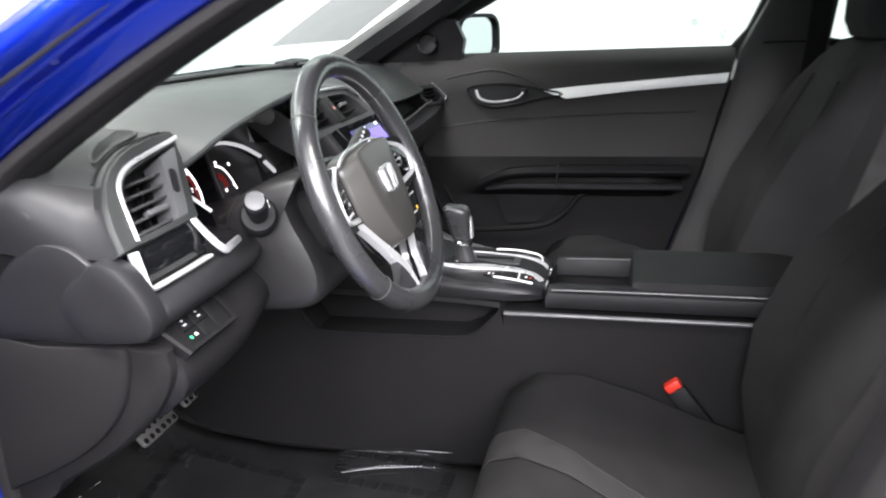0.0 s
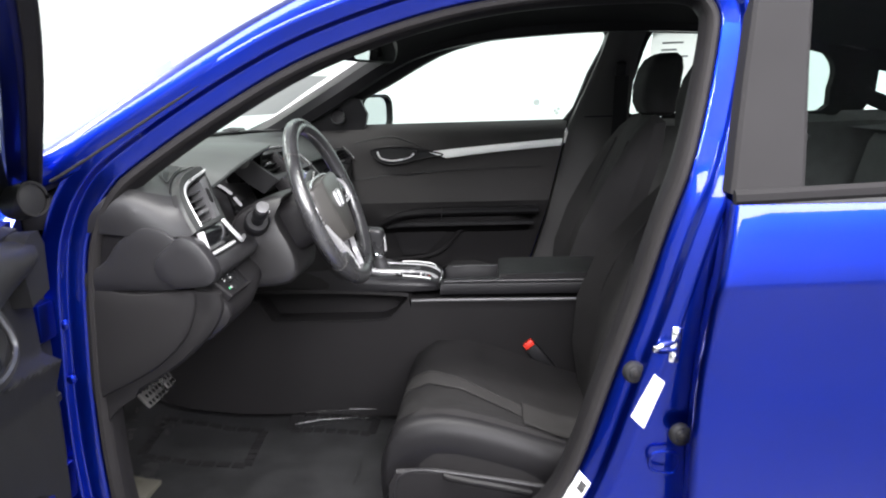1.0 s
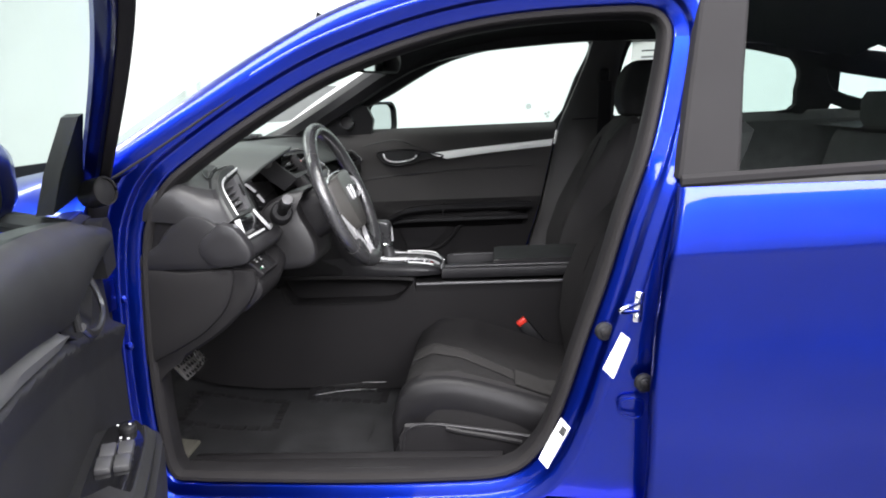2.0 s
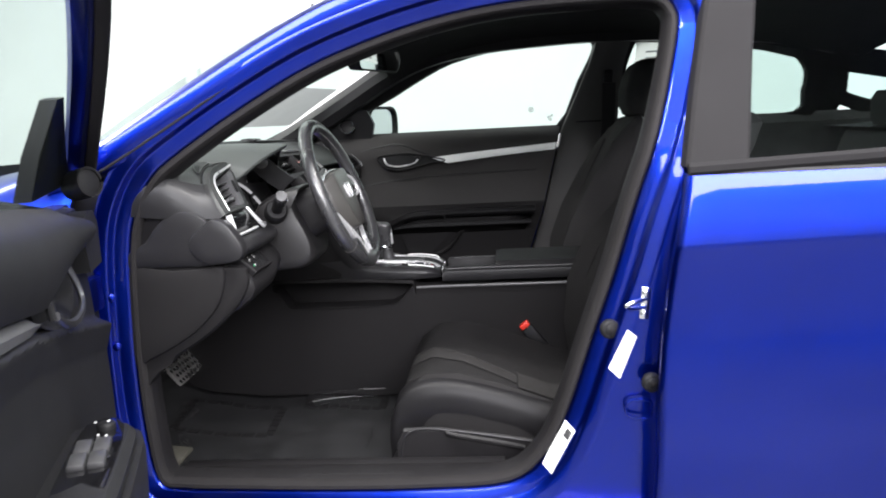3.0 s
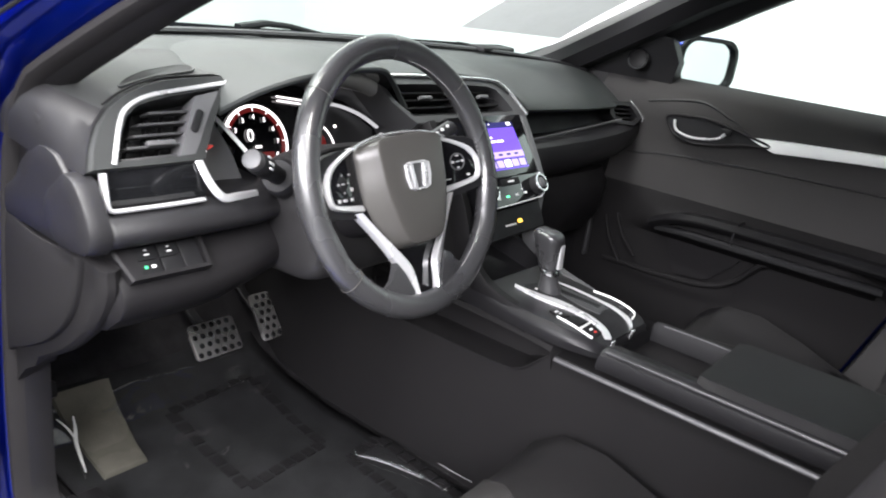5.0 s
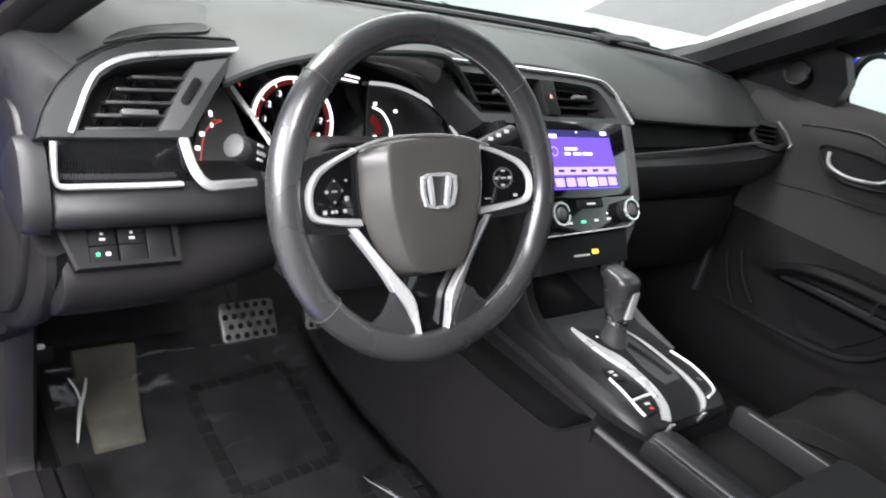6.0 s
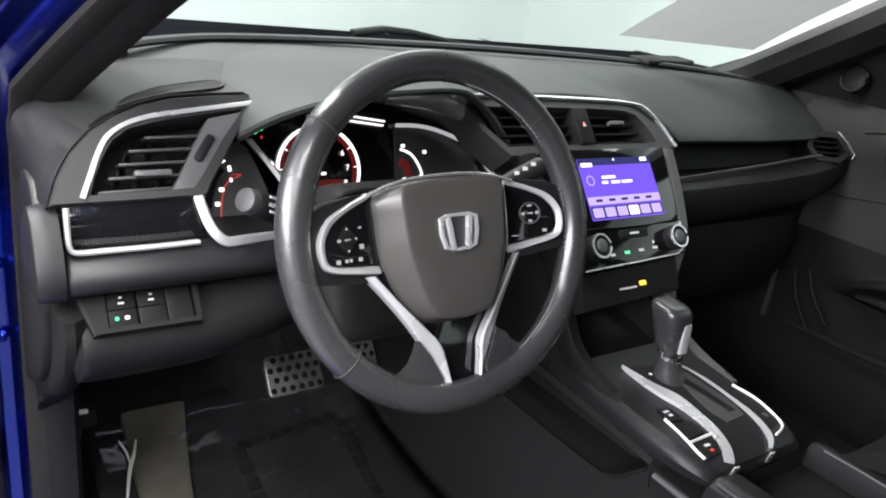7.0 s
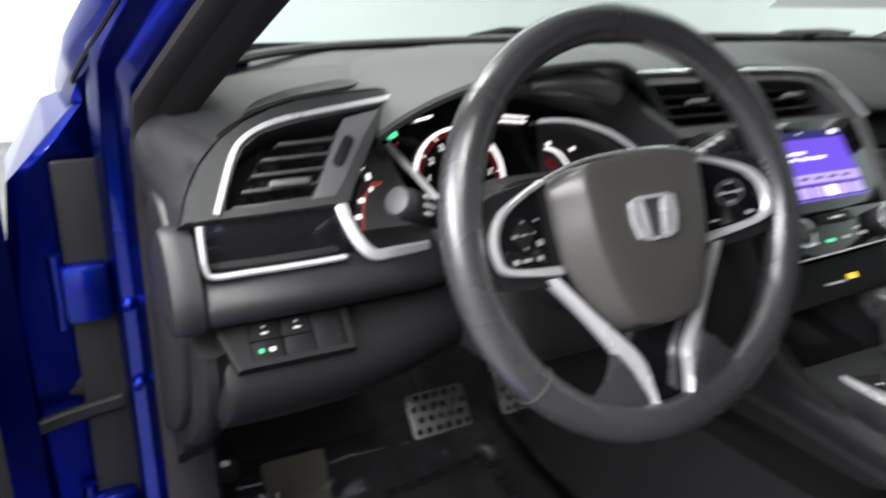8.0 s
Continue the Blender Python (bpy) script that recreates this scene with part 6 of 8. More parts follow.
# lower forked spoke: gloss black web, silver arms, leather where they meet the rim
bm = bmesh.new()
prism(bm, FW, [(-0.085, -0.030), (0.085, -0.030), (0.052, -0.090), (0.026, -0.120), (0.022, -0.164), (-0.022, -0.164), (-0.026, -0.120), (-0.052, -0.090)], -0.014, 0.0010, 0.003)
ls = part("lower_spoke", dish(bm, 0.10, 0.18), GLOSS, wheel, "gloss black lower spoke")
P = [(0.100, -0.034), (0.076, -0.066), (0.058, -0.093), (0.043, -0.1195), (0.0335, -0.138), (0.0245, -0.159)]
Q = [(0.090, -0.034), (0.066, -0.066), (0.048, -0.088), (0.0262, -0.1165), (0.0215, -0.138), (0.0180, -0.159)]
for s in (-1, 1):
    bm = bmesh.new()
    rings = []
    for (a, b), (c, d), w in zip(P, Q, (-0.008, -0.005, -0.0025, -0.001, 0.0, 0.0)):
        rings.append([at(FW, s * a, b, w - 0.010), at(FW, s * a, b, w - 0.0010), at(FW, s * (a * 0.85 + c * 0.15), b * 0.85 + d * 0.15, w + 0.0012), at(FW, s * (a * 0.15 + c * 0.85), b * 0.15 + d * 0.85, w + 0.0048), at(FW, s * c, d, w + 0.0036), at(FW, s * c, d, w - 0.006)])
    loft(bm, glide(rings, 3))
    part("silver_fork", bm, SATIN, ls, "satin silver spoke trim")
    bm = bmesh.new()
    prism(bm, FW, [(s * u, v) for u, v in ((0.108, -0.142), (0.088, -0.1420), (0.072, -0.1385), (0.061, -0.1310), (0.0535, -0.1200), (0.0485, -0.1080), (0.040, -0.126), (0.028, -0.152), (0.024, -0.166), (0.045, -0.172), (0.085, -0.160))][::s], -0.012, 0.0035, 0.006)
    part("rim_join", bm, LEATHER, ls, "leather web beside the spoke")

# steering column and stalks
col = thing("steering_column", tuple(at(FW, 0, -0.02, -0.15)), "dark grey steering column shroud with two stalks", "steering column")
bm = bmesh.new()
rings = []
for n, w, h, dv in ((-0.03, 0.085, 0.085, -0.012), (-0.05, 0.12, 0.115, -0.012), (-0.09, 0.128, 0.122, -0.012), (-0.18, 0.122, 0.120, -0.015), (-0.30, 0.12, 0.12, -0.02)):
    rings.append([at(FW, u, v + dv, n) for u, v in roundrect(w, h, 0.035, 5)])
loft(bm, rings)
part("shroud", bm, HARD, col, "dark column shroud")
cover = spline([(x, 0, z) for x, z in ((-0.100, 0.885), (-0.119, 0.860), (-0.110, 0.822), (-0.092, 0.787), (-0.078, 0.748), (-0.080, 0.715), (-0.102, 0.694), (-0.150, 0.687), (-0.205, 0.690), (-0.222, 0.740), (-0.215, 0.830), (-0.170, 0.868))], 4, True)
bm = bmesh.new()
loft(bm, [[(-0.15 + (p.x + 0.15) * k, y, 0.78 + (p.z - 0.78) * k) for p in cover] for y, k in ((-0.290, 0.86), (-0.297, 0.95), (-0.315, 1.0), (-0.38, 1.01), (-0.450, 1.0), (-0.466, 0.97), (-0.474, 0.90), (-0.478, 0.72), (-0.480, 0.3))])
part("column_cover", bm, SHROUD, col, "smooth grey cover under the steering column")
# right stalk
bm = bmesh.new()
d = [at(FW, 0.055, 0.010, -0.075), at(FW, 0.085, 0.025, -0.074), at(FW, 0.145, 0.047, -0.072), at(FW, 0.192, 0.062, -0.068)]
sweep(bm, spline(d, 4), disc_profile(0.0125, 0.0105, 12), scale=list(np.linspace(0.95, 1.12, 13)))
sk = part("stalk", bm, SOFT, col, "black control stalk")
FE = face_frame(at(FW, 0.176, 0.058, -0.069), 24, 0)
for k in range(3):
    bm = bmesh.new()
    rbox(bm, frame_matrix(FE, -0.034 + 0.014 * k, -0.004 + 0.005 * k, 0.0125), (0.007, 0.0045, 0.001), 0)
    part("print_bar", bm, WHITEPRINT, sk)
# light switch stalk with a round grey end
E0, E1 = Vector((-0.160, -0.474, 0.826)), Vector((-0.112, -0.572, 0.876))
ax = (E1 - E0).normalized()
q = ax.to_track_quat("Z", "Y").to_matrix()


def turned(rows):
    bm = bmesh.new()
    loft(bm, [[E0 + ax * h + q @ Vector((r * math.cos(2 * math.pi * i / 24), r * math.sin(2 * math.pi * i / 24), 0)) for i in range(24)] for h, r in rows])
    return bm


L = (E1 - E0).length
sk = part("stalk", turned(((0.0, 0.017), (0.03, 0.0125), (L - 0.055, 0.0120), (L - 0.050, 0.0145), (L - 0.016, 0.0145), (L - 0.014, 0.0130))), BLACK, col, "black light switch stalk")
part("stalk_end", turned(((L - 0.014, 0.0120), (L - 0.013, 0.0130), (L - 0.0015, 0.0130), (L, 0.0120), (L + 0.0004, 0.010))), DARKGREY, sk, "round grey light switch end")
part("stalk_boot", turned(((0.0, 0.026), (0.024, 0.026), (0.030, 0.022), (0.030, 0.016))), BLACK, sk, "round rubber boot")
side_ = Vector((0.75, 0.45, 0.35))
nrm_ = (side_ - ax * side_.dot(ax)).normalized()
FE = (E1 - ax * 0.033, -ax, nrm_.cross(-ax), nrm_)
words("print", "AUTO", 0.0062, FE, -0.004, -0.002, 0.0150, WHITEPRINT, sk)
for v in (0.007, -0.0085):
    bm = bmesh.new()
    rbox(bm, frame_matrix(FE, -0.004, v, 0.0138), (0.010, 0.0025, 0.0012), 0)
    part("print_bar", bm, WHITEPRINT, sk)


# ---- centre console ----
con = thing("center_console", (0.2, 0.0, 0.24), "dark centre console with gear lever, silver strips and armrest", "console")
bm = bmesh.new()
rings = []
cub = lerp_list([-0.29, -0.252, 0.035, 0.068, 0.092, 0.112], [0.560, 0.507, 0.508, 0.522, 0.545, 0.572])
for x, zt, w in ((-0.78, 0.62, 0.125), (-0.40, 0.60, 0.123), (-0.300, 0.590, 0.122), (-0.288, 0.590, 0.122), (-0.27, 0.590, 0.122), (-0.252, 0.590, 0.122), (-0.12, 0.588, 0.120), (0.0, 0.584, 0.119), (0.035, 0.582, 0.118), (0.068, 0.580, 0.118), (0.092, 0.578, 0.118), (0.110, 0.576, 0.118), (0.116, 0.562, 0.117), (0.30, 0.561, 0.116), (0.60, 0.560, 0.116), (0.72, 0.560, 0.116)):
    hollow = -0.29 < x < 0.111
    d = 0.070 if hollow else 0.0
    zc = cub(x) if hollow else zt - 0.030
    rings.append([(x, -w + 0.008, 0.22), (x, -w + 0.006, 0.40), (x, -w + 0.006, zc - 0.002), (x, -w + 0.006 + d, zc), (x, -w + 0.006 + d, max(zt - 0.012, zc + 0.001)), (x, -w + 0.004, zt - 0.008), (x, -w + 0.010, zt), (x, w - 0.004, zt), (x, w + 0.006, zt - 0.02), (x, w + 0.025, 0.40), (x, w + 0.030, 0.22)])
loft(bm, rings)
part("tunnel", bm, LOWTRIM, con, "dark grained console side")
# paler beads paint the light on the console's edges
bm = bmesh.new()
sweep(bm, spline([(0.118, -0.109, 0.556), (0.2, -0.112, 0.558), (0.4, -0.112, 0.558), (0.62, -0.112, 0.558)], 3), disc_profile(0.0045, 0.004, 8))
part("edge_highlight", bm, MIDGREY, con, "paler bead painting the lit edge of the console")
bm = bmesh.new()
sweep(bm, spline([(0.205, -0.115, 0.608), (0.3, -0.1160, 0.609), (0.45, -0.1160, 0.609), (0.64, -0.1160, 0.609)], 3), disc_profile(0.003, 0.0025, 8))
part("edge_highlight", bm, DARKGREY, con)


# gear island: a rounded rim, a low tray ahead of the lever, a level top behind it
def ctop(x):
    return lerp_list([-0.20, -0.12, -0.085, -0.05, 0.0, 0.06, 0.12, 0.155, 0.172, 0.188], [0.700, 0.668, 0.650, 0.636, 0.622, 0.616, 0.614, 0.611, 0.607, 0.600])(x)


bm = bmesh.new()
rings = []
for x, zb, w0, w1, tray in ((-0.20, 0.590, -0.106, 0.112, 0.640), (-0.12, 0.588, -0.108, 0.114, 0.622), (-0.085, 0.586, -0.110, 0.114, 0.614), (-0.052, 0.586, -0.112, 0.113, 0.612), (-0.042, 0.586, -0.113, 0.113, 0.0), (0.0, 0.585, -0.116, 0.112, 0.0), (0.06, 0.584, -0.118, 0.110, 0.0), (0.12, 0.582, -0.117, 0.106, 0.0), (0.155, 0.582, -0.112, 0.100, 0.0), (0.174, 0.582, -0.106, 0.094, 0.0), (0.186, 0.582, -0.099, 0.087, 0.0), (0.190, 0.582, -0.094, 0.082, -1.0)):
    zt = ctop(x) if tray >= 0 else 0.590
    zf = tray if tray > 0 else zt + 0.001
    rings.append([(x, w0 + 0.004, zb), (x, w0 - 0.001, (zb + zt) / 2), (x, w0 + 0.002, zt - 0.008), (x, w0 + 0.012, zt), (x, w0 + 0.020, zt if tray <= 0 else zt - 0.003), (x, w0 + 0.026, zf), (x, w1 - 0.026, zf), (x, w1 - 0.020, zt if tray <= 0 else zt - 0.003), (x, w1 - 0.012, zt), (x, w1 - 0.002, zt - 0.008), (x, w1 + 0.001, (zb + zt) / 2), (x, w1 - 0.004, zb)])
loft(bm, rings)
isl = part("gear_island", bm, SOFT, con, "dark grey raised gear surround")


def plate_on(bm, left, right, lift, skirt=0.004):
    """A thin plate on the island between two rows of x, y places."""
    rings = []
    for (x0, y0), (x1, y1) in zip(left, right):
        rings.append([(x0, y0, ctop(x0) + lift - skirt), (x0, y0 + 0.0008, ctop(x0) + lift), (x1, y1 - 0.0008, ctop(x1) + lift), (x1, y1, ctop(x1) + lift - skirt)])
    loft(bm, glide([[Vector(p) for p in r] for r in rings], 3))
    return bm


part("shift_panel", plate_on(bmesh.new(), [(-0.013, -0.050), (0.031, -0.036), (0.070, -0.024), (0.120, -0.028), (0.160, -0.040), (0.187, -0.056)], [(-0.006, -0.010), (0.012, 0.044), (0.060, 0.054), (0.120, 0.046), (0.160, 0.032), (0.187, 0.006)], 0.003), BLACK, isl, "black gear panel")
bm = plate_on(bmesh.new(), [(0.018, 0.012), (0.060, 0.004), (0.100, -0.006), (0.132, -0.004)], [(0.020, 0.038), (0.060, 0.044), (0.100, 0.044), (0.130, 0.036)], 0.0045)
gate = part("shift_gate", bm, DARKGREY, isl, "grey slotted gear gate")
bm = bmesh.new()
sweep(bm, spline([(0.015, 0.012, ctop(0.015) + 0.004), (0.06, 0.022, ctop(0.06) + 0.004), (0.118, 0.024, ctop(0.118) + 0.004)], 4), rect_profile(0.014, 0.003, 0.001))
part("gate_slot", bm, BLACK, gate, "black gear slot")
bm = bmesh.new()
rbox(bm, Matrix.Translation((0.011, -0.020, ctop(0.011) + 0.0036)), (0.004, 0.005, 0.0008), 0)
part("lamp_print", bm, WHITEPRINT, isl)
# bright strips either side of the panel, running down the end of the island
for name, left, right, end in (("chrome_strip", [(-0.015, -0.053), (0.037, -0.049), (0.076, -0.041), (0.100, -0.040), (0.135, -0.044), (0.160, -0.054), (0.178, -0.067)], [(-0.013, -0.050), (0.031, -0.034), (0.064, -0.020), (0.107, -0.025), (0.139, -0.031), (0.167, -0.042), (0.184, -0.054)], -0.062), ("chrome_strip", [(0.008, 0.044), (0.047, 0.054), (0.089, 0.051), (0.128, 0.046), (0.160, 0.036), (0.177, 0.025), (0.185, 0.013)], [(0.008, 0.045), (0.050, 0.057), (0.092, 0.055), (0.134, 0.051), (0.166, 0.042), (0.180, 0.032), (0.186, 0.022)], 0.012)):
    bm = plate_on(bmesh.new(), left, right, 0.006, 0.006)
    part(name, bm, SATIN, isl, "bright silver strip beside the gear lever")
    bm = bmesh.new()
    rbox(bm, pose(0.190, end + 0.001, 0.596, 0, 12, 0), (0.003, 0.012, 0.020), 0.001)
    part("strip_end", bm, CHROME, isl, "bright end of the silver strip")
# two switches framed by the left strip, and a cover framed by the right one
for pts in ([(0.094, -0.083), (0.120, -0.087), (0.142, -0.091), (0.158, -0.094), (0.168, -0.093)], [(0.141, -0.091), (0.140, -0.070), (0.139, -0.046)]):
    bm = bmesh.new()
    sweep(bm, spline([(x, y, ctop(x) + 0.003) for x, y in pts], 4), rect_profile(0.0032, 0.004, 0.001))
    part("chrome_line", bm, BRIGHT, isl, "bright frame of the console switches")
for left, right, mt in (([(0.074, -0.076), (0.088, -0.081), (0.100, -0.083)], [(0.080, -0.057), (0.092, -0.058), (0.106, -0.060)], HARD), ([(0.108, -0.078), (0.122, -0.079), (0.136, -0.086)], [(0.110, -0.054), (0.122, -0.052), (0.134, -0.052)], BLACK), ([(0.146, -0.087), (0.158, -0.090), (0.169, -0.088)], [(0.144, -0.053), (0.156, -0.056), (0.168, -0.060)], BLACK)):
    b = part("console_button", plate_on(bmesh.new(), left, right, 0.0045), mt, isl, "black console button")
    if mt is not BLACK or left[0][0] > 0.14:
        for k, tone in ((-1, WHITEPRINT), (1, WHITEPRINT if left[0][0] < 0.14 else L_RED)):
            bm = bmesh.new()
            x, y = left[1][0] + 0.004 * k, (left[1][1] + right[1][1]) / 2
            rbox(bm, Matrix.Translation((x, y, ctop(x) + 0.0048)), (0.004, 0.009 if k < 0 else 0.006, 0.0006), 0)
            part("lamp_print", bm, tone, b)
bm = bmesh.new()
sweep(bm, spline([(x, y, ctop(x) + 0.003) for x, y in ((0.073, 0.086), (0.109, 0.089), (0.140, 0.083), (0.160, 0.076), (0.168, 0.066), (0.172, 0.048))], 4), rect_profile(0.0028, 0.004, 0.001))
part("chrome_line", bm, BRIGHT, isl, "thin chrome line round the cover")
b = part("console_button", plate_on(bmesh.new(), [(0.080, 0.060), (0.110, 0.060), (0.140, 0.054), (0.164, 0.046)], [(0.076, 0.083), (0.109, 0.086), (0.138, 0.080), (0.158, 0.073)], 0.0025), HARD, isl, "flat dark console cover")
bm = bmesh.new()
rbox(bm, Matrix.Translation((0.140, 0.068, ctop(0.14) + 0.003)), (0.008, 0.006, 0.0006), 0)
part("lamp_print", bm, MIDGREY, b)
# gear lever
lev = thing("gear_lever", (0.022, 0.004, 0.62), "black leather gear lever with a chrome collar", "gear lever")
axis0, axis1 = Vector((0.026, 0.004, 0.618)), Vector((0.012, -0.014, 0.735))


def lever_ring(s, wx, wy, k=0.30):
    c = axis0.lerp(axis1, s)
    return [c + Vector((a, b, -0.10 * a)) for a, b in roundrect(wx, wy, min(wx, wy) * k, 4)]


bm = bmesh.new()
loft(bm, [lever_ring(s, w, w, 0.48) for s, w in ((0.0, 0.044), (0.08, 0.042), (0.16, 0.036), (0.30, 0.031), (0.36, 0.030))])
part("lever_stem", bm, DARKGREY, lev, "grey lever boot")
bm = bmesh.new()
loft(bm, [lever_ring(s, w, w, 0.48) for s, w in ((0.30, 0.031), (0.32, 0.036), (0.37, 0.036), (0.39, 0.032))])
part("collar", bm, MIDCHROME, lev, "chrome collar")
bm = bmesh.new()
loft(bm, glide([lever_ring(s, wx, wy) for s, wx, wy in ((0.385, 0.030, 0.030), (0.44, 0.036, 0.035), (0.60, 0.041, 0.040), (0.78, 0.047, 0.044), (0.90, 0.050, 0.046), (0.96, 0.046, 0.043), (0.995, 0.036, 0.033), (1.005, 0.020, 0.018))], 3))
kn = part("lever_knob", bm, LEATHER, lev, "black leather knob")
c = axis0.lerp(axis1, 0.62)
bm = bmesh.new()
rbox(bm, pose(c.x + 0.0195, c.y + 0.004, c.z, 0, -4, 0), (0.008, 0.016, 0.044), 0.002)
part("lever_button", bm, SATIN, kn, "satin silver release button")
# storage ahead of the lever
bm = bmesh.new()
loft(bm, [[(x, y, z) for y in (-0.085, 0.0, 0.095)] for x, z in ((-0.29, 0.72), (-0.26, 0.66), (-0.20, 0.642))], False, False, False)
part("storage_tray", bm, BLACK, con, "black storage tray under the stack")
# armrest and cup bin
bm = bmesh.new()
rings = []
for x, k in ((0.345, 0.92), (0.36, 1.0), (0.50, 1.0), (0.60, 1.0), (0.64, 0.92)):
    rings.append([(x, -0.106 * k, 0.590), (x, -0.110 * k, 0.608), (x, -0.098 * k, 0.623 * (1 if k == 1 else 0.997)), (x, 0.098 * k, 0.623 * (1 if k == 1 else 0.997)), (x, 0.110 * k, 0.608), (x, 0.106 * k, 0.590)])
loft(bm, rings)
part("armrest_lid", bm, HARD, con, "black padded armrest lid")
# the far side gets a blacker material in place of shade
for s, prof, mt in ((-1, ((0.116, 0.574), (0.1215, 0.586), (0.1185, 0.602), (0.1070, 0.6115), (0.1000, 0.6120), (0.0680, 0.6050), (0.0620, 0.600), (0.060, 0.565)), SOFT), (1, ((0.112, 0.565), (0.1140, 0.585), (0.1110, 0.6000), (0.1040, 0.6025), (0.0990, 0.6020), (0.0960, 0.598), (0.095, 0.565)), BLACK)):
    bm = bmesh.new()
    loft(bm, [[(x, s * a, 0.565 + (b - 0.565) * k) for a, b in prof] for x, k in ((0.194, 0.80), (0.198, 0.94), (0.208, 1.0), (0.30, 1.0), (0.645, 1.0))])
    part("bin_side", bm, mt, con, "dark padded side of the console bin")
# pale line that paints the highlight on the far bin edge
bm = bmesh.new()
sweep(bm, [(0.215, 0.0945, 0.600), (0.27, 0.0945, 0.602), (0.342, 0.0945, 0.602)], disc_profile(0.0012, n=6))
part("bin_edge_highlight", bm, MIDGREY, con, "thin pale line painting the lit edge of the cup bin")
bm = bmesh.new()
rbox(bm, pose(0.295, -0.030, 0.530, 0, 0, 0), (0.09, 0.035, 0.034), 0.005)
part("bin_ledge", bm, DARKGREY, con, "ledge inside the cup bin")
bm = bmesh.new()
loft(bm, [[(x, y, z) for y in (-0.06, 0.10)] for x, z in ((0.194, 0.590), (0.196, 0.515), (0.335, 0.515), (0.345, 0.612))], False, False, False)
part("cup_bin", bm, BLACK, con, "open black cup bin")

# ---- pedals and foot well ----
def pedal(name, cx, cy, cz, w, h, tilt, label):
    F = face_frame((cx, cy, cz), tilt, 0)
    th = thing(name, (cx - 0.02, cy, cz + 0.05), label, "pedal")
    bm = bmesh.new()
    prism(bm, F, roundrect(w, h, 0.008, 3), -0.008, 0.0, 0.002)
    plate = part("plate", bm, ALU, th, "drilled aluminium plate")
    nx, ny = int(w / 0.017), int(h / 0.017)
    for j in range(ny):
        for i in range(nx - (j % 2)):
            u = -w / 2 + (i + 0.5 + 0.5 * (j % 2)) * w / nx
            v = -h / 2 + (j + 0.5) * h / ny
            bm = bmesh.new()
            knob(bm, F, u, v, 0.0066, -0.002, 0.0010, 10, 0.35)
            part("rubber_stud", bm, BLACK, plate)
    bm = bmesh.new()
    sweep(bm, spline([at(F, 0, 0, -0.01), at(F, 0, 0.06, -0.05), at(F, 0, 0.20, -0.10)], 4), rect_profile(0.02, 0.012, 0.003))
    part("pedal_arm", bm, BLACK, th, "black pedal arm")


pedal("brake_pedal", -0.505, -0.320, 0.402, 0.105, 0.072, 40, "drilled aluminium brake pedal with rubber studs")
pedal("accelerator_pedal", -0.560, -0.150, 0.385, 0.052, 0.105, 38, "drilled aluminium accelerator pedal with rubber studs")
bm = bmesh.new()
rbox(bm, pose(-0.480, -0.697, 0.440, 0, -10, 0), (0.09, 0.030, 0.10), 0.012)
hr = lone("hood_release", bm, BLACK, "black hood release lever on the kick panel", "hood release")
bm = bmesh.new()
rbox(bm, pose(-0.447, -0.684, 0.434, 0, -20, 0), (0.03, 0.045, 0.028), 0.006)
part("pull_handle", bm, HARD, hr)
bm = bmesh.new()
rbox(bm, pose(-0.438, -0.684, 0.450, 0, 40, 0), (0.008, 0.024, 0.008), 0.003)
part("car_print", bm, WHITEPRINT, hr)
bm = bmesh.new()
rbox(bm, Matrix.Translation((-0.56, -0.72, 0.46)), (0.36, 0.03, 0.46), 0.01)
lone("kick_panel", bm, HARD, "dark plastic kick panel beside the footwell", "kick panel", kind="structure")

# floor mat with plastic film
def mat_z(x, y):
    base = lerp_list([-0.66, -0.58, -0.5, -0.35, 0.0, 0.2], [0.345, 0.293, 0.268, 0.252, 0.247, 0.247])(x)
    return base + 0.004 * noise.noise(Vector((x * 7, y * 7, 0.3)))


bm = bmesh.new()
rings = []
for x in np.linspace(-0.62, 0.12, 26):
    rings.append([(x, y, mat_z(x, y)) for y in np.linspace(-0.655, -0.145, 18)])
loft(bm, rings, False, False, False)
mat_ob = lone("floor_mat", bm, MATCLOTH, "dark grey pile floor mat with raised border pattern", "floor mat")
mo = mat_ob.modifiers.new("thick", "SOLIDIFY")
mo.thickness, mo.offset = 0.006, -1
for loop in ([(-0.495, -0.425), (-0.52, -0.222), (-0.256, -0.248), (-0.24, -0.435)], [(-0.188, -0.243), (-0.20, -0.152), (0.02, -0.165), (0.02, -0.255)]):
    for (ax, ay), (bx, by) in zip(loop, loop[1:] + loop[:1]):
        n = 7
        for k in range(n):
            t0, t1 = (k + 0.12) / n, (k + 0.88) / n
            bm = bmesh.new()
            pts = [(ax + (bx - ax) * t, ay + (by - ay) * t) for t in np.linspace(t0, t1, 4)]
            sweep(bm, [(x, y, mat_z(x, y) + 0.0065) for x, y in pts], rect_profile(0.022, 0.004, 0.001))
            part("border_patch", bm, MATDARK, mat_ob)
bm = bmesh.new()
rings = []
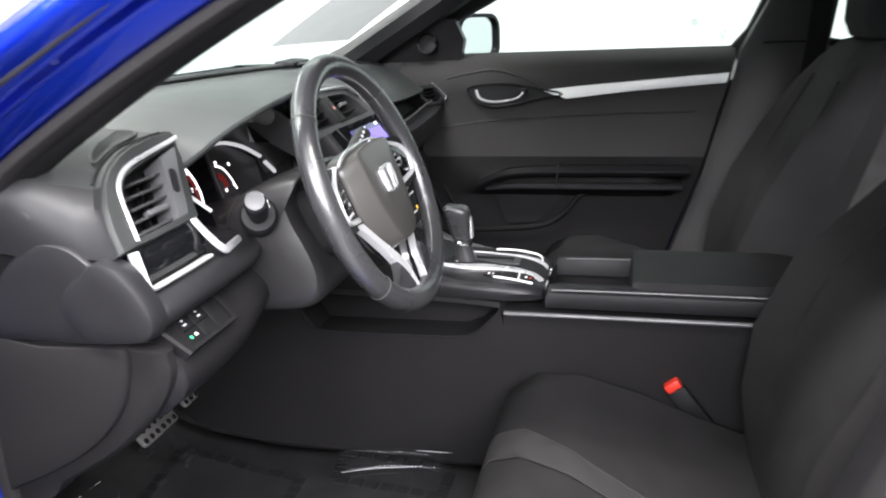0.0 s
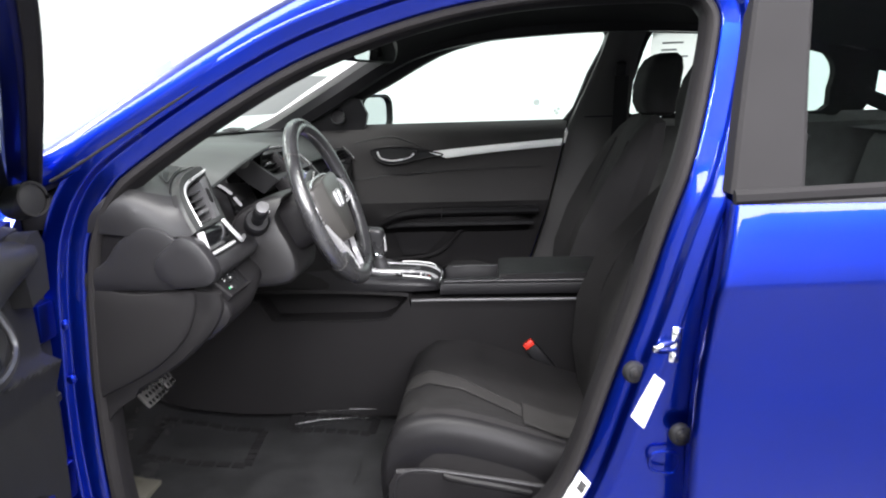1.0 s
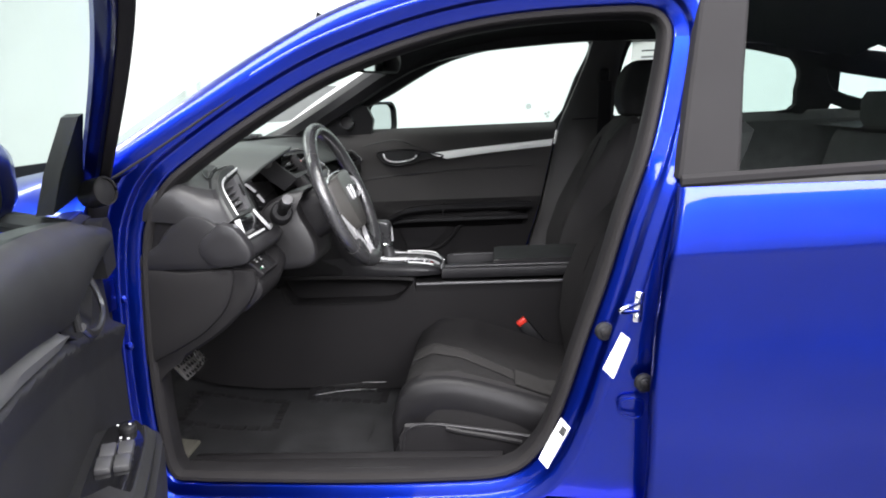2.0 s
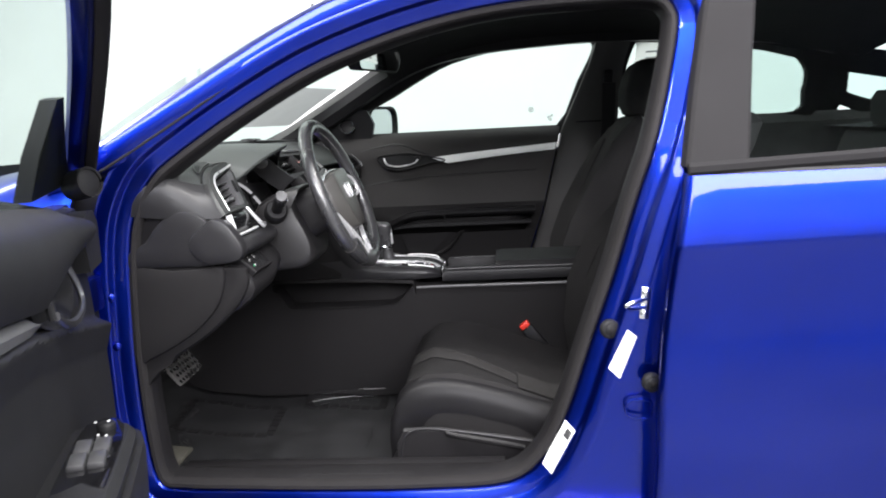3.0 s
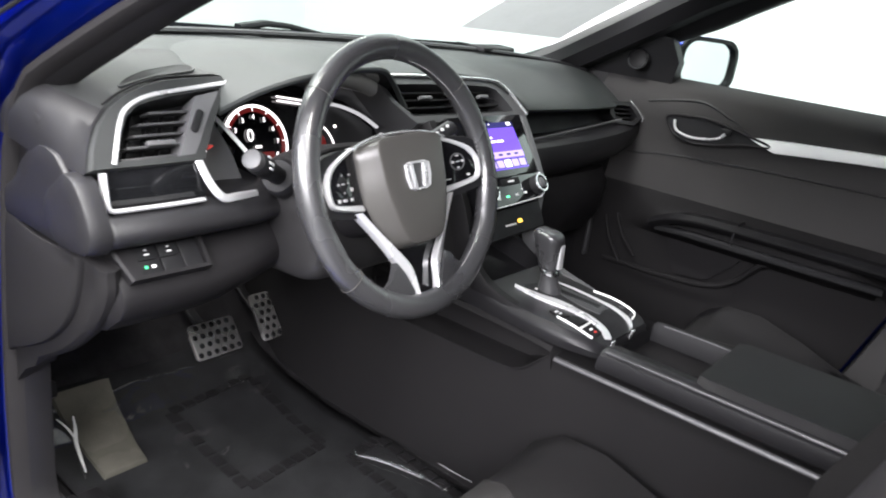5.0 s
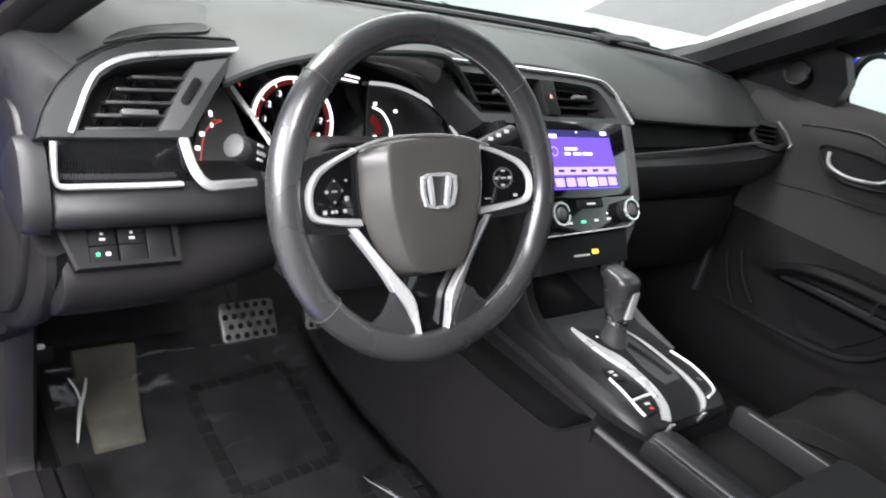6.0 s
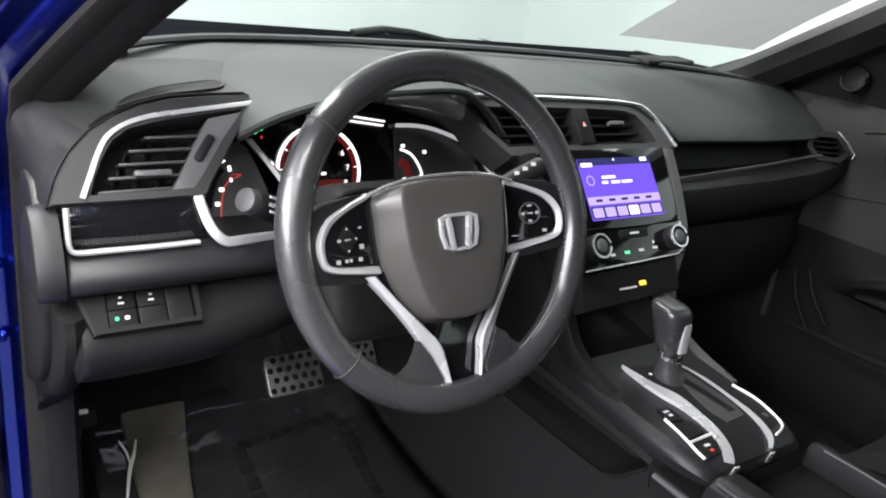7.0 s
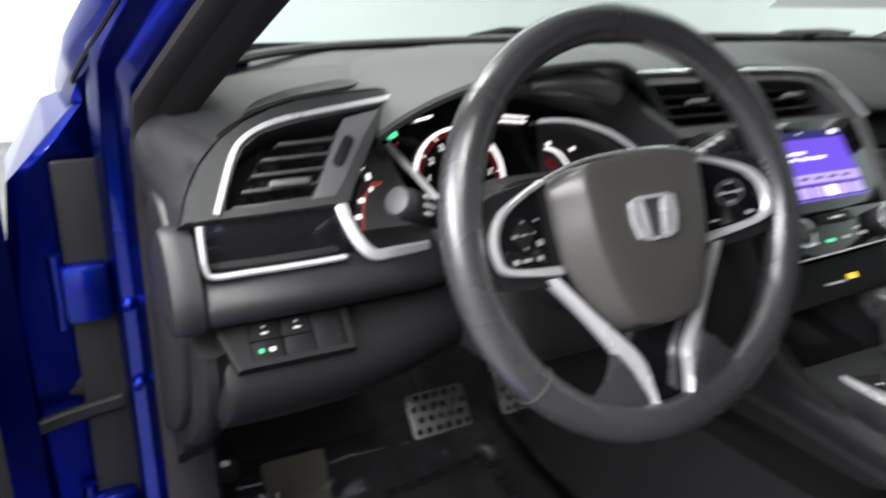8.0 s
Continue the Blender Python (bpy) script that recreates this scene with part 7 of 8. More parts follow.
for x in np.linspace(-0.60, 0.10, 110):
    ring = []
    for y in np.linspace(-0.64, -0.16, 80):
        w = noise.fractal(Vector((x * 6, y * 9, 1.7)), 0.9, 2.1, 3)
        crease = max(0.0, 0.10 - abs(noise.noise(Vector((x * 9 + y * 4, y * 11, 4.0))))) + max(0.0, 0.07 - abs(noise.noise(Vector((x * 13, y * 6 - x * 5, 9.0)))))
        ring.append((x, y, mat_z(x, y) + 0.013 + 0.0010 * w + 0.009 * crease))
    rings.append(ring)
loft(bm, rings, False, False, False)
film = lone("plastic_film", bm, FILM, "crumpled clear plastic film over the floor mat", "plastic film")
film.visible_shadow = False
# folds of the film that stand up and catch the light: path and width
for pts, w in (([(-0.206, -0.165), (-0.11, -0.150), (-0.02, -0.138)], 0.003), ([(-0.190, -0.235), (-0.10, -0.200), (0.0, -0.178)], 0.004), ([(-0.19, -0.235), (-0.20, -0.20), (-0.206, -0.165)], 0.005), ([(0.02, -0.40), (0.03, -0.46), (0.025, -0.53)], 0.006), ([(-0.46, -0.24), (-0.44, -0.25), (-0.42, -0.25)], 0.006), ([(-0.30, -0.50), (-0.28, -0.53), (-0.27, -0.57)], 0.003)):
    bm = bmesh.new()
    n = len(pts) - 1
    line = spline([(x, y, mat_z(x, y) + 0.015) for x, y in pts], 5)
    rings = []
    for i, p in enumerate(line):
        k = math.sin(math.pi * (0.06 + 0.88 * i / (len(line) - 1)))
        rings.append([p + Vector((0.30 * w * k, -0.45 * w * k, -0.3 * w * k)), p, p + Vector((-0.25 * w * k, 0.42 * w * k, 0.75 * w * k)), p + Vector((-0.6 * w * k, 0.9 * w * k, 0.9 * w * k))])
    loft(bm, rings, False, False, False)
    f = part("film_fold", bm, FOLD, film, "film fold put in for its glint")
    f.visible_shadow = False
# a smooth flap of the film beside the tunnel
bm = bmesh.new()
flap_hi = spline([(-0.192, -0.152, 0), (-0.09, -0.137, 0), (0.014, -0.127, 0)], 6)
flap_lo = spline([(-0.175, -0.238, 0), (-0.09, -0.204, 0), (0.002, -0.178, 0)], 6)
loft(bm, [[a.lerp(b, k) + Vector((0, 0, mat_z(a.x, a.y) + 0.021 + 0.004 * math.sin(math.pi * k))) for k in np.linspace(0, 1, 6)] for a, b in zip(flap_hi, flap_lo)], False, False, False)
f = part("film_flap", bm, FLAP, film, "smooth shiny flap of the film")
f.visible_shadow = False
# taut film edges whose lamp glints are painted as white strips
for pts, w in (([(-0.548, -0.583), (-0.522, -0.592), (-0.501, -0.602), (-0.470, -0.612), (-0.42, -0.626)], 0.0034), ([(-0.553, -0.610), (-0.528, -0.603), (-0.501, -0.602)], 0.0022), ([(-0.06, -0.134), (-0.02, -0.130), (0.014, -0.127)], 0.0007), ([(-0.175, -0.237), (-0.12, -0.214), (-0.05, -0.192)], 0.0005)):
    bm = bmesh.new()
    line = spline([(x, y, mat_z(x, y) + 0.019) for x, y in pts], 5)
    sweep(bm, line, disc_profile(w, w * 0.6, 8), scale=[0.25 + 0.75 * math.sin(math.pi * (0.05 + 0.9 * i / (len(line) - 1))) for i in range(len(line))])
    f = part("film_fold", bm, GLINT, film, "film fold put in for its glint")
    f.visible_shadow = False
# footrest beside the pedals, coloured like lit film over carpet
bm = bmesh.new()
pad_z = lerp_list([-0.72, -0.64, -0.55, -0.45], [0.46, 0.345, 0.292, 0.268])
rows = []
for x in np.linspace(-0.600, -0.400, 12):
    a, b = -0.602 + 0.04 * (-0.505 - x), -0.490 - 0.20 * (x + 0.575)
    rows.append([(x, a, pad_z(x) - 0.012), (x, a + 0.004, pad_z(x) + 0.003)] + [(x, a + (b - a) * k, pad_z(x) + 0.005) for k in (0.15, 0.5, 0.85)] + [(x, b - 0.004, pad_z(x) + 0.003), (x, b, pad_z(x) - 0.012)])
loft(bm, rows)
fr = lone("foot_rest", bm, OLIVE, "footrest pad beside the brake pedal, olive tone of lit film", "footrest")

# ---- seats ----
def seat_ring(x, y, z, w, h, bol, n=6):
    """Cross-section of a cushion across the car, with raised side bolsters."""
    out = []
    for a in np.linspace(-1, 1, 17):
        lift = bol * max(0, (abs(a) - 0.45) / 0.4) ** 1.5 if abs(a) < 0.85 else bol * (1 - ((abs(a) - 0.85) / 0.15) ** 2 * 0.9)
        out.append((x, y + a * w / 2, z + lift))
    out += [(x, y + w / 2 * 1.02, z - h * 0.4), (x, y + w / 2 * 0.96, z - h), (x, y - w / 2 * 0.96, z - h), (x, y - w / 2 * 1.02, z - h * 0.4)]
    return out


def seat(side, label, dx, dz, lean):
    yc = 0.375 * side
    dz_seat = dz
    # the far seat takes the cloth with light put into its colour
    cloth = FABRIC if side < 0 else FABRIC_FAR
    th = thing("front_seat", (0.40, yc, 0.24), label, "car seat", group="front seats")
    # cushion: centre cloth and bolsters
    bm = bmesh.new()
    rings = []
    for x, z, h, w, bol in ((0.088, 0.345, 0.05, 0.45, 0.002), (0.094, 0.372, 0.08, 0.475, 0.008), (0.115, 0.406, 0.11, 0.490, 0.016), (0.165, 0.432, 0.13, 0.498, 0.026), (0.24, 0.430, 0.13, 0.50, 0.030), (0.34, 0.400, 0.12, 0.50, 0.032), (0.45, 0.360, 0.10, 0.50, 0.030), (0.58, 0.335, 0.09, 0.48, 0.014)):
        rings.append(seat_ring(x + dx, yc, z + dz, w, h, bol))
    loft(bm, rings)
    cu = part("seat_cushion", bm, cloth, th, "black cloth seat cushion with raised sides")
    # seams
    for s in (-1, 1):
        bm = bmesh.new()
        sweep(bm, spline([(x + dx, yc + s * y, z + dz) for x, y, z in ((0.090, 0.226, 0.352), (0.118, 0.243, 0.402), (0.17, 0.248, 0.424), (0.25, 0.249, 0.420), (0.35, 0.249, 0.392), (0.45, 0.249, 0.356), (0.55, 0.246, 0.33))], 5), disc_profile(0.0028, 0.0025, 6))
        part("piping", bm, cloth, cu, "raised black seam")
    def top(x, y):
        """Height of the cushion's cloth at x and at y out from its middle line."""
        z = lerp_list([0.088, 0.094, 0.115, 0.165, 0.24, 0.34, 0.45, 0.58], [0.345, 0.372, 0.406, 0.432, 0.430, 0.400, 0.360, 0.335])(x)
        bol = lerp_list([0.088, 0.115, 0.165, 0.34, 0.45, 0.58], [0.002, 0.016, 0.026, 0.032, 0.030, 0.014])(x)
        return z + dz_seat + bol * max(0, (abs(y) / 0.25 - 0.45) / 0.4) ** 1.5

    bm = bmesh.new()
    rings = [[(x + dx, yc + side * y, top(x, y) + 0.0035) for y in np.linspace(0.030, 0.175, 9)] for x in np.linspace(0.372, 0.56, 8)]
    loft(bm, rings, False, False, False)
    part("cushion_insert", bm, FABRIC_GREY, cu, "greyer cloth insert")
    # slanting grey band between two seams
    outer_e, inner_e = lerp_list([0.098, 0.148, 0.267, 0.37], [-0.085, -0.070, 0.005, 0.055]), lerp_list([0.098, 0.148, 0.267, 0.37], [-0.010, 0.012, 0.062, 0.105])
    bm = bmesh.new()
    loft(bm, [[(x + dx, yc + side * y, top(x, y) + 0.0030) for y in np.linspace(outer_e(x), inner_e(x), 6)] for x in np.linspace(0.098, 0.37, 18)], False, False, False)
    part("cushion_band", bm, FABRIC_GREY, cu, "grey cloth band across the cushion")
    for edge in (outer_e, inner_e):
        bm = bmesh.new()
        sweep(bm, [(x + dx, yc + side * edge(x), top(x, edge(x)) + 0.0035) for x in np.linspace(0.098, 0.37, 18)], disc_profile(0.0016, n=6))
        part("seam", bm, FABRIC_GREY, cu)
    bm = bmesh.new()
    sweep(bm, [(0.372 + dx, yc + side * y, top(0.372, y) + 0.003) for y in np.linspace(0.030, 0.175, 10)], disc_profile(0.0022, n=6))
    part("seam", bm, cloth, cu)
    # shiny outer bolster roll
    bm = bmesh.new()
    rings = []
    for x, z, h in ((0.084, 0.350, 0.3), (0.096, 0.376, 0.7), (0.115, 0.404, 1.0), (0.165, 0.428, 1.0), (0.24, 0.428, 1.0), (0.34, 0.402, 1.0), (0.45, 0.366, 1.0), (0.56, 0.345, 0.8)):
        z += dz_seat
        rings.append([Vector((x + dx, yc + side * (y if h > 0.5 else y - 0.01), z + q)) for y, q in ((0.165, 0.001), (0.180, 0.012 * h), (0.205, 0.022 * h), (0.232, 0.021 * h), (0.249, 0.008 * h), (0.256, -0.016), (0.256, -0.045), (0.246, -0.085))])
    loft(bm, glide(rings, 3))
    part("side_bolster", bm, VINYL, cu, "shiny black side bolster")
    # plastic side cover and levers (outer side)
    for s in (-1, 1):
        bm = bmesh.new()
        poly = [(0.10 + dx, 0.25), (0.10 + dx, 0.325), (0.115 + dx, 0.352), (0.20 + dx, 0.352), (0.35 + dx, 0.330), (0.52 + dx, 0.300), (0.62 + dx, 0.29), (0.62 + dx, 0.24)]
        rings = [[(x, yc + s * y, z + dz) for x, z in poly] for y, dz in ((0.226, 0.0), (0.252, 0.0), (0.258, -0.006))]
        loft(bm, rings)
        sc = part("side_cover", bm, HARD, th, "dark plastic seat side cover")
        if s == side:
            bm = bmesh.new()
            sweep(bm, spline([(0.231, yc + s * 0.262, 0.343), (0.26, yc + s * 0.269, 0.338), (0.34, yc + s * 0.269, 0.323), (0.402, yc + s * 0.262, 0.306)], 4), rect_profile(0.009, 0.013, 0.004))
            part("seat_lever", bm, HARD, sc, "black seat height lever")
            bm = bmesh.new()
            sweep(bm, spline([(0.126, yc + s * 0.257, 0.269), (0.133, yc + s * 0.258, 0.317), (0.146, yc + s * 0.258, 0.342), (0.18, yc + s * 0.257, 0.352), (0.229, yc + s * 0.257, 0.3485), (0.348, yc + s * 0.257, 0.331), (0.50, yc + s * 0.257, 0.304)], 4), disc_profile(0.0026, n=6))
            part("cover_bead", bm, SOFT, sc)
    # backrest
    bm = bmesh.new()
    rings = []
    for z, xf, w, d, bol in ((0.33, 0.515, 0.42, 0.13, 0.0), (0.40, 0.525, 0.42, 0.13, 0.02), (0.47, 0.532, 0.47, 0.15, 0.035), (0.58, 0.556, 0.50, 0.15, 0.045), (0.70, 0.600, 0.50, 0.14, 0.045), (0.82, 0.655, 0.48, 0.125, 0.035), (0.91, 0.698, 0.43, 0.11, 0.02), (0.965, 0.728, 0.36, 0.09, 0.008), (0.985, 0.750, 0.28, 0.05, 0.0)):
        ring = []
        xf += lean * max(0.0, z - 0.68) + dx * 0.4
        for a in np.linspace(-1, 1, 15):
            lift = bol * max(0, (abs(a) - 0.45) / 0.4) ** 1.5 if abs(a) < 0.85 else bol * (1 - ((abs(a) - 0.85) / 0.15) ** 2)
            ring.append((xf + 0.02 - lift, yc + a * w / 2, z))
        ring += [(xf + d * 0.6, yc + w / 2 * 1.02, z + 0.015), (xf + d, yc + w / 2 * 0.9, z + 0.02), (xf + d, yc - w / 2 * 0.9, z + 0.02), (xf + d * 0.6, yc - w / 2 * 1.02, z + 0.015)]
        rings.append(ring)
    loft(bm, rings)
    bk = part("backrest", bm, cloth, th, "black cloth backrest with side bolsters")
    for s in (-1, 1):
        bm = bmesh.new()
        sweep(bm, spline([(x + dx * 0.4 + lean * max(0.0, z - 0.68), yc + s * y, z) for x, y, z in ((0.548, 0.135, 0.44), (0.572, 0.14, 0.58), (0.616, 0.14, 0.70), (0.670, 0.13, 0.82), (0.722, 0.11, 0.93))], 5), disc_profile(0.0025, n=6))
        part("seam", bm, cloth, bk)
    # headrest
    bm = bmesh.new()
    rings = []
    for z, w, d, xo in ((1.000, 0.17, 0.06, 0.0), (1.010, 0.215, 0.09, -0.004), (1.04, 0.245, 0.105, -0.008), (1.09, 0.255, 0.110, -0.004), (1.135, 0.245, 0.105, 0.006), (1.165, 0.215, 0.085, 0.014), (1.180, 0.15, 0.05, 0.02)):
        rings.append([(0.832 - lean * 0.10 + xo + a, yc + b, z - lean * 0.11) for a, b in roundrect(d, w, min(d, w) * 0.46, 5)])
    loft(bm, rings)
    hd = part("headrest", bm, cloth, th, "black cloth headrest")
    for s in (-1, 1):
        bm = bmesh.new()
        sweep(bm, [(0.775 + lean * 0.22, yc + s * 0.07, 0.93), (0.83 - lean * 0.10, yc + s * 0.07, 1.00)], disc_profile(0.006))
        part("headrest_post", bm, CHROME, hd, "steel headrest post")
    return th


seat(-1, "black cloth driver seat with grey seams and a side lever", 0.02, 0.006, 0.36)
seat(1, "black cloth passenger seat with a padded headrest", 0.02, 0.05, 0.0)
# buckle
bk = thing("belt_buckle", (0.45, -0.105, 0.34), "black seat belt buckle with a red release button", "buckle")
bm = bmesh.new()
rbox(bm, pose(0.455, -0.122, 0.395, 0, -38, 0), (0.034, 0.022, 0.10), 0.006)
part("buckle_body", bm, BLACK, bk)
bm = bmesh.new()
rbox(bm, pose(0.420, -0.122, 0.440, 0, -38, 0), (0.028, 0.020, 0.016), 0.003)
part("release_button", bm, RED, bk, "red release button")
# rear bench
rb = thing("rear_bench", (1.35, 0.0, 0.3), "dark cloth rear bench with headrests", "rear seat")
bm = bmesh.new()
rings = []
for y in (-0.66, -0.62, -0.3, 0.0, 0.3, 0.62, 0.66):
    e = 0.03 if abs(y) > 0.63 else 0.0
    rings.append([(1.05 + e, y, 0.30), (1.03 + e, y, 0.47 - e), (1.10, y, 0.52 - e), (1.40, y, 0.48), (1.50, y, 0.30)])
loft(bm, rings)
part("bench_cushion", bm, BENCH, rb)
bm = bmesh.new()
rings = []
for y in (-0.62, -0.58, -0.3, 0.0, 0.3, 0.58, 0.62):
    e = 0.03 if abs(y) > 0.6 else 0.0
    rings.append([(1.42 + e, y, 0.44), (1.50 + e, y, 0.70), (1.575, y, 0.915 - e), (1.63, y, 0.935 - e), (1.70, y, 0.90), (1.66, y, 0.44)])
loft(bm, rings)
part("bench_back", bm, BENCH, rb, "rear backrest cloth, greyed as if lit")
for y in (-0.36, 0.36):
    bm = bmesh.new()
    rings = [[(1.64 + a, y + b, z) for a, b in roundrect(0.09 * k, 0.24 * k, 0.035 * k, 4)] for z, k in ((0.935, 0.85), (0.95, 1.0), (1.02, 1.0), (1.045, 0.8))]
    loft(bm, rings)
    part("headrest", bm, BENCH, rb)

# ---- inside mirror, lamps ----
rv = thing("rear_view_mirror", (-0.05, 0.0, 1.27), "black rear-view mirror hanging from the windshield", "mirror")
FR = face_frame((0.035, -0.005, 1.200), -8, -20)
bm = bmesh.new()
prism(bm, FR, roundrect(0.245, 0.066, 0.025, 5), -0.030, 0.004, 0.004)
hs = part("mirror_housing", bm, BLACK, rv)
bm = bmesh.new()
prism(bm, FR, roundrect(0.228, 0.054, 0.020, 5), 0.004, 0.0055)
part("mirror_glass", bm, MIRROR, hs, "silver mirror glass")
bm = bmesh.new()
sweep(bm, [at(FR, 0, 0, -0.03), Vector((-0.03, 0.0, 1.225)), Vector((-0.085, 0.0, 1.255))], disc_profile(0.013))
part("mirror_stem", bm, BLACK, rv)
bm = bmesh.new()
rbox(bm, pose(-0.10, 0.0, 1.245, 0, 25, 0), (0.09, 0.08, 0.035), 0.01)
part("sensor_cover", bm, BLACK, rv, "black sensor cover")
ml = thing("map_lamp", (0.12, 0.0, 1.29), "overhead console with a pale map lamp lens", "lamp")
bm = bmesh.new()
rbox(bm, pose(0.16, 0.0, 1.285, 0, -6, 0), (0.16, 0.14, 0.03), 0.01)
part("lamp_housing", bm, HEADLINE, ml)
for y in (-0.04, 0.04):
    bm = bmesh.new()
    rbox(bm, pose(0.16, y, 1.270, 0, -6, 0), (0.06, 0.045, 0.006), 0.002)
    part("lamp_lens", bm, PAPER, ml, "frosted white lens")
for s in (-1, 1):
    v = thing("sun_visor", (0.06, s * 0.30, 1.27), "folded black cloth sun visor", "sun visor", group="sun visors")
    bm = bmesh.new()
    rbox(bm, pose(0.075, s * 0.34, 1.272, 0, -12, 0), (0.16, 0.36, 0.018), 0.007)
    part("visor_panel", bm, HEADLINE, v)

# rim of the storage cubby under the console
bm = bmesh.new()
sweep(bm, spline([(-0.286, -0.1195, 0.566), (-0.276, -0.120, 0.533), (-0.252, -0.120, 0.508), (-0.10, -0.119, 0.506), (0.035, -0.1175, 0.509), (0.068, -0.1175, 0.522), (0.092, -0.1175, 0.545), (0.110, -0.1175, 0.563)], 4), disc_profile(0.0018, n=6))
part("cubby_rim", bm, LOWTRIM, con)
bm = bmesh.new()
rbox(bm, Matrix.Translation((-0.55, 0.742, 0.6)), (0.56, 0.02, 0.74), 0.005)
lone("kick_panel", bm, HARD, "dark plastic kick panel beside the passenger footwell", "kick panel", kind="structure")


# ---- doors ----
def door_trim_rings(side):
    """Profile (y, z) of the door trim from floor to belt, at several x."""
    rings = []
    zs = [0.30, 0.38, 0.46, 0.52, 0.575, 0.590, 0.600, 0.625, 0.655, 0.672, 0.684, 0.70, 0.74, 0.80, 0.845, 0.875, 0.90, 0.925, 0.945, 0.965, 0.978, 0.982]
    for x in np.linspace(-0.30, 0.62, 20):
        ring = []
        arm = max(0.0, min(1.0, (x + 0.12) / 0.10)) * max(0.0, min(1.0, (0.56 - x) / 0.06))
        for z in zs:
            y = lerp_list([0.30, 0.46, 0.59, 0.70, 0.80, 0.86, 0.90, 0.94, 0.97, 0.982], [0.735, 0.722, 0.712, 0.708, 0.712, 0.704, 0.695, 0.702, 0.735, 0.772])(z)
            if 0.592 < z < 0.69:
                y -= 0.062 * arm * math.sin(math.pi * min(1, (z - 0.590) / 0.10)) ** 0.6
            rear = lerp_list([0.30, 0.444, 0.667, 0.984], [0.40, 0.443, 0.52, 0.597])(z)
            xx = -0.30 + (x + 0.30) / 0.92 * (rear + 0.30)
            ring.append((xx, side * y, z))
        rings.append(ring)
    return rings


pd = thing("passenger_door", (0.15, 0.75, 0.28), "closed front passenger door, dark trim with a silver strip", "car door")
bm = bmesh.new()
loft(bm, [r[11:] for r in door_trim_rings(1)], False, False, False)
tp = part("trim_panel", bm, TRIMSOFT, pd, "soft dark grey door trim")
bm = bmesh.new()
loft(bm, [r[:12] for r in door_trim_rings(1)], False, False, False)
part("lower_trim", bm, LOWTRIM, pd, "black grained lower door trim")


def strip_mesh(side, pts_top, pts_bot):
    bm = bmesh.new()
    rings = []
    for (x0, z0), (x1, z1) in zip(pts_top, pts_bot):
        y = 0.694
        rings.append([(x0, side * (y + 0.006), z0), (x0, side * (y - 0.006), z0 - 0.002), ((x0 + x1) / 2, side * (y - 0.009), (z0 + z1) / 2), (x1, side * (y - 0.006), z1 + 0.002), (x1, side * (y + 0.006), z1)])
    loft(bm, rings)
    return bm


TOP = [(0.105, 0.8835), (0.20, 0.893), (0.32, 0.902), (0.45, 0.911), (0.575, 0.919)]
BOT = [(0.165, 0.858), (0.24, 0.866), (0.34, 0.876), (0.45, 0.884), (0.570, 0.892)]
part("silver_strip", strip_mesh(1, TOP, BOT), BRIGHT, tp, "bright silver trim strip")
# gear of the door pull: handle bowl, lever
bm = bmesh.new()
bowl = spline([(-0.100, 0.690, 0.895), (-0.085, 0.688, 0.860), (-0.04, 0.686, 0.842), (0.03, 0.685, 0.848), (0.09, 0.685, 0.862), (0.155, 0.687, 0.872), (0.08, 0.686, 0.890), (0.0, 0.687, 0.905)], 5, True)
sweep(bm, bowl, disc_profile(0.003, n=8), up=(0, -1, 0), closed=True)
part("handle_bowl", bm, HARD, tp, "gloss black door handle surround")
bm = bmesh.new()
prism(bm, (Vector((0, 0.696, 0)), Vector((1, 0, 0)), Vector((0, 0, 1)), Vector((0, -1, 0))), [(p.x, p.z) for p in bowl], 0.0, 0.004)
part("bowl_back", bm, BLACK, tp)
bm = bmesh.new()
sweep(bm, spline([(-0.078, 0.678, 0.888), (-0.066, 0.670, 0.866), (-0.03, 0.664, 0.857), (0.01, 0.663, 0.860), (0.040, 0.666, 0.868), (0.052, 0.672, 0.880)], 5), rect_profile(0.006, 0.009, 0.0025), up=(0, -1, 0))
part("door_handle", bm, SATIN, tp, "satin chrome door handle")
bm = bmesh.new()
rbox(bm, Matrix.Translation((0.050, 0.684, 0.885)), (0.022, 0.014, 0.016), 0.004)
part("lock_button", bm, BLACK, tp)
# raised lines of the trim: over the handle, and under it along the door
for pts, r in (([(-0.163, 0.918), (-0.097, 0.932), (-0.023, 0.939), (0.052, 0.912), (0.105, 0.886)], 0.0028), ([(-0.20, 0.778), (-0.079, 0.797), (0.039, 0.806), (0.147, 0.812), (0.30, 0.816), (0.50, 0.82)], 0.0024)):
    bm = bmesh.new()
    sweep(bm, spline([(x, lerp_list([0.70, 0.80, 0.86, 0.90, 0.94], [0.708, 0.712, 0.704, 0.695, 0.702])(z), z) for x, z in pts], 5), disc_profile(r, n=8), up=(0, -1, 0))
    part("trim_line", bm, SOFT, tp, "raised seam of the door trim")
# narrow upright rib in front of the pocket
bm = bmesh.new()
for x0, z0, x1, z1 in ((-0.214, 0.602, -0.150, 0.487), (-0.183, 0.615, -0.114, 0.515)):
    sweep(bm, spline([(x0, 0.703, z0), ((x0 + x1) / 2 - 0.006, 0.696, (z0 + z1) / 2), (x1, 0.703, z1)], 5), disc_profile(0.005, n=8), up=(0, -1, 0))
part("pocket_rib", bm, LOWTRIM, tp, "upright rib of the door pocket")
# armrest pad, pull slot and pocket
bm = bmesh.new()
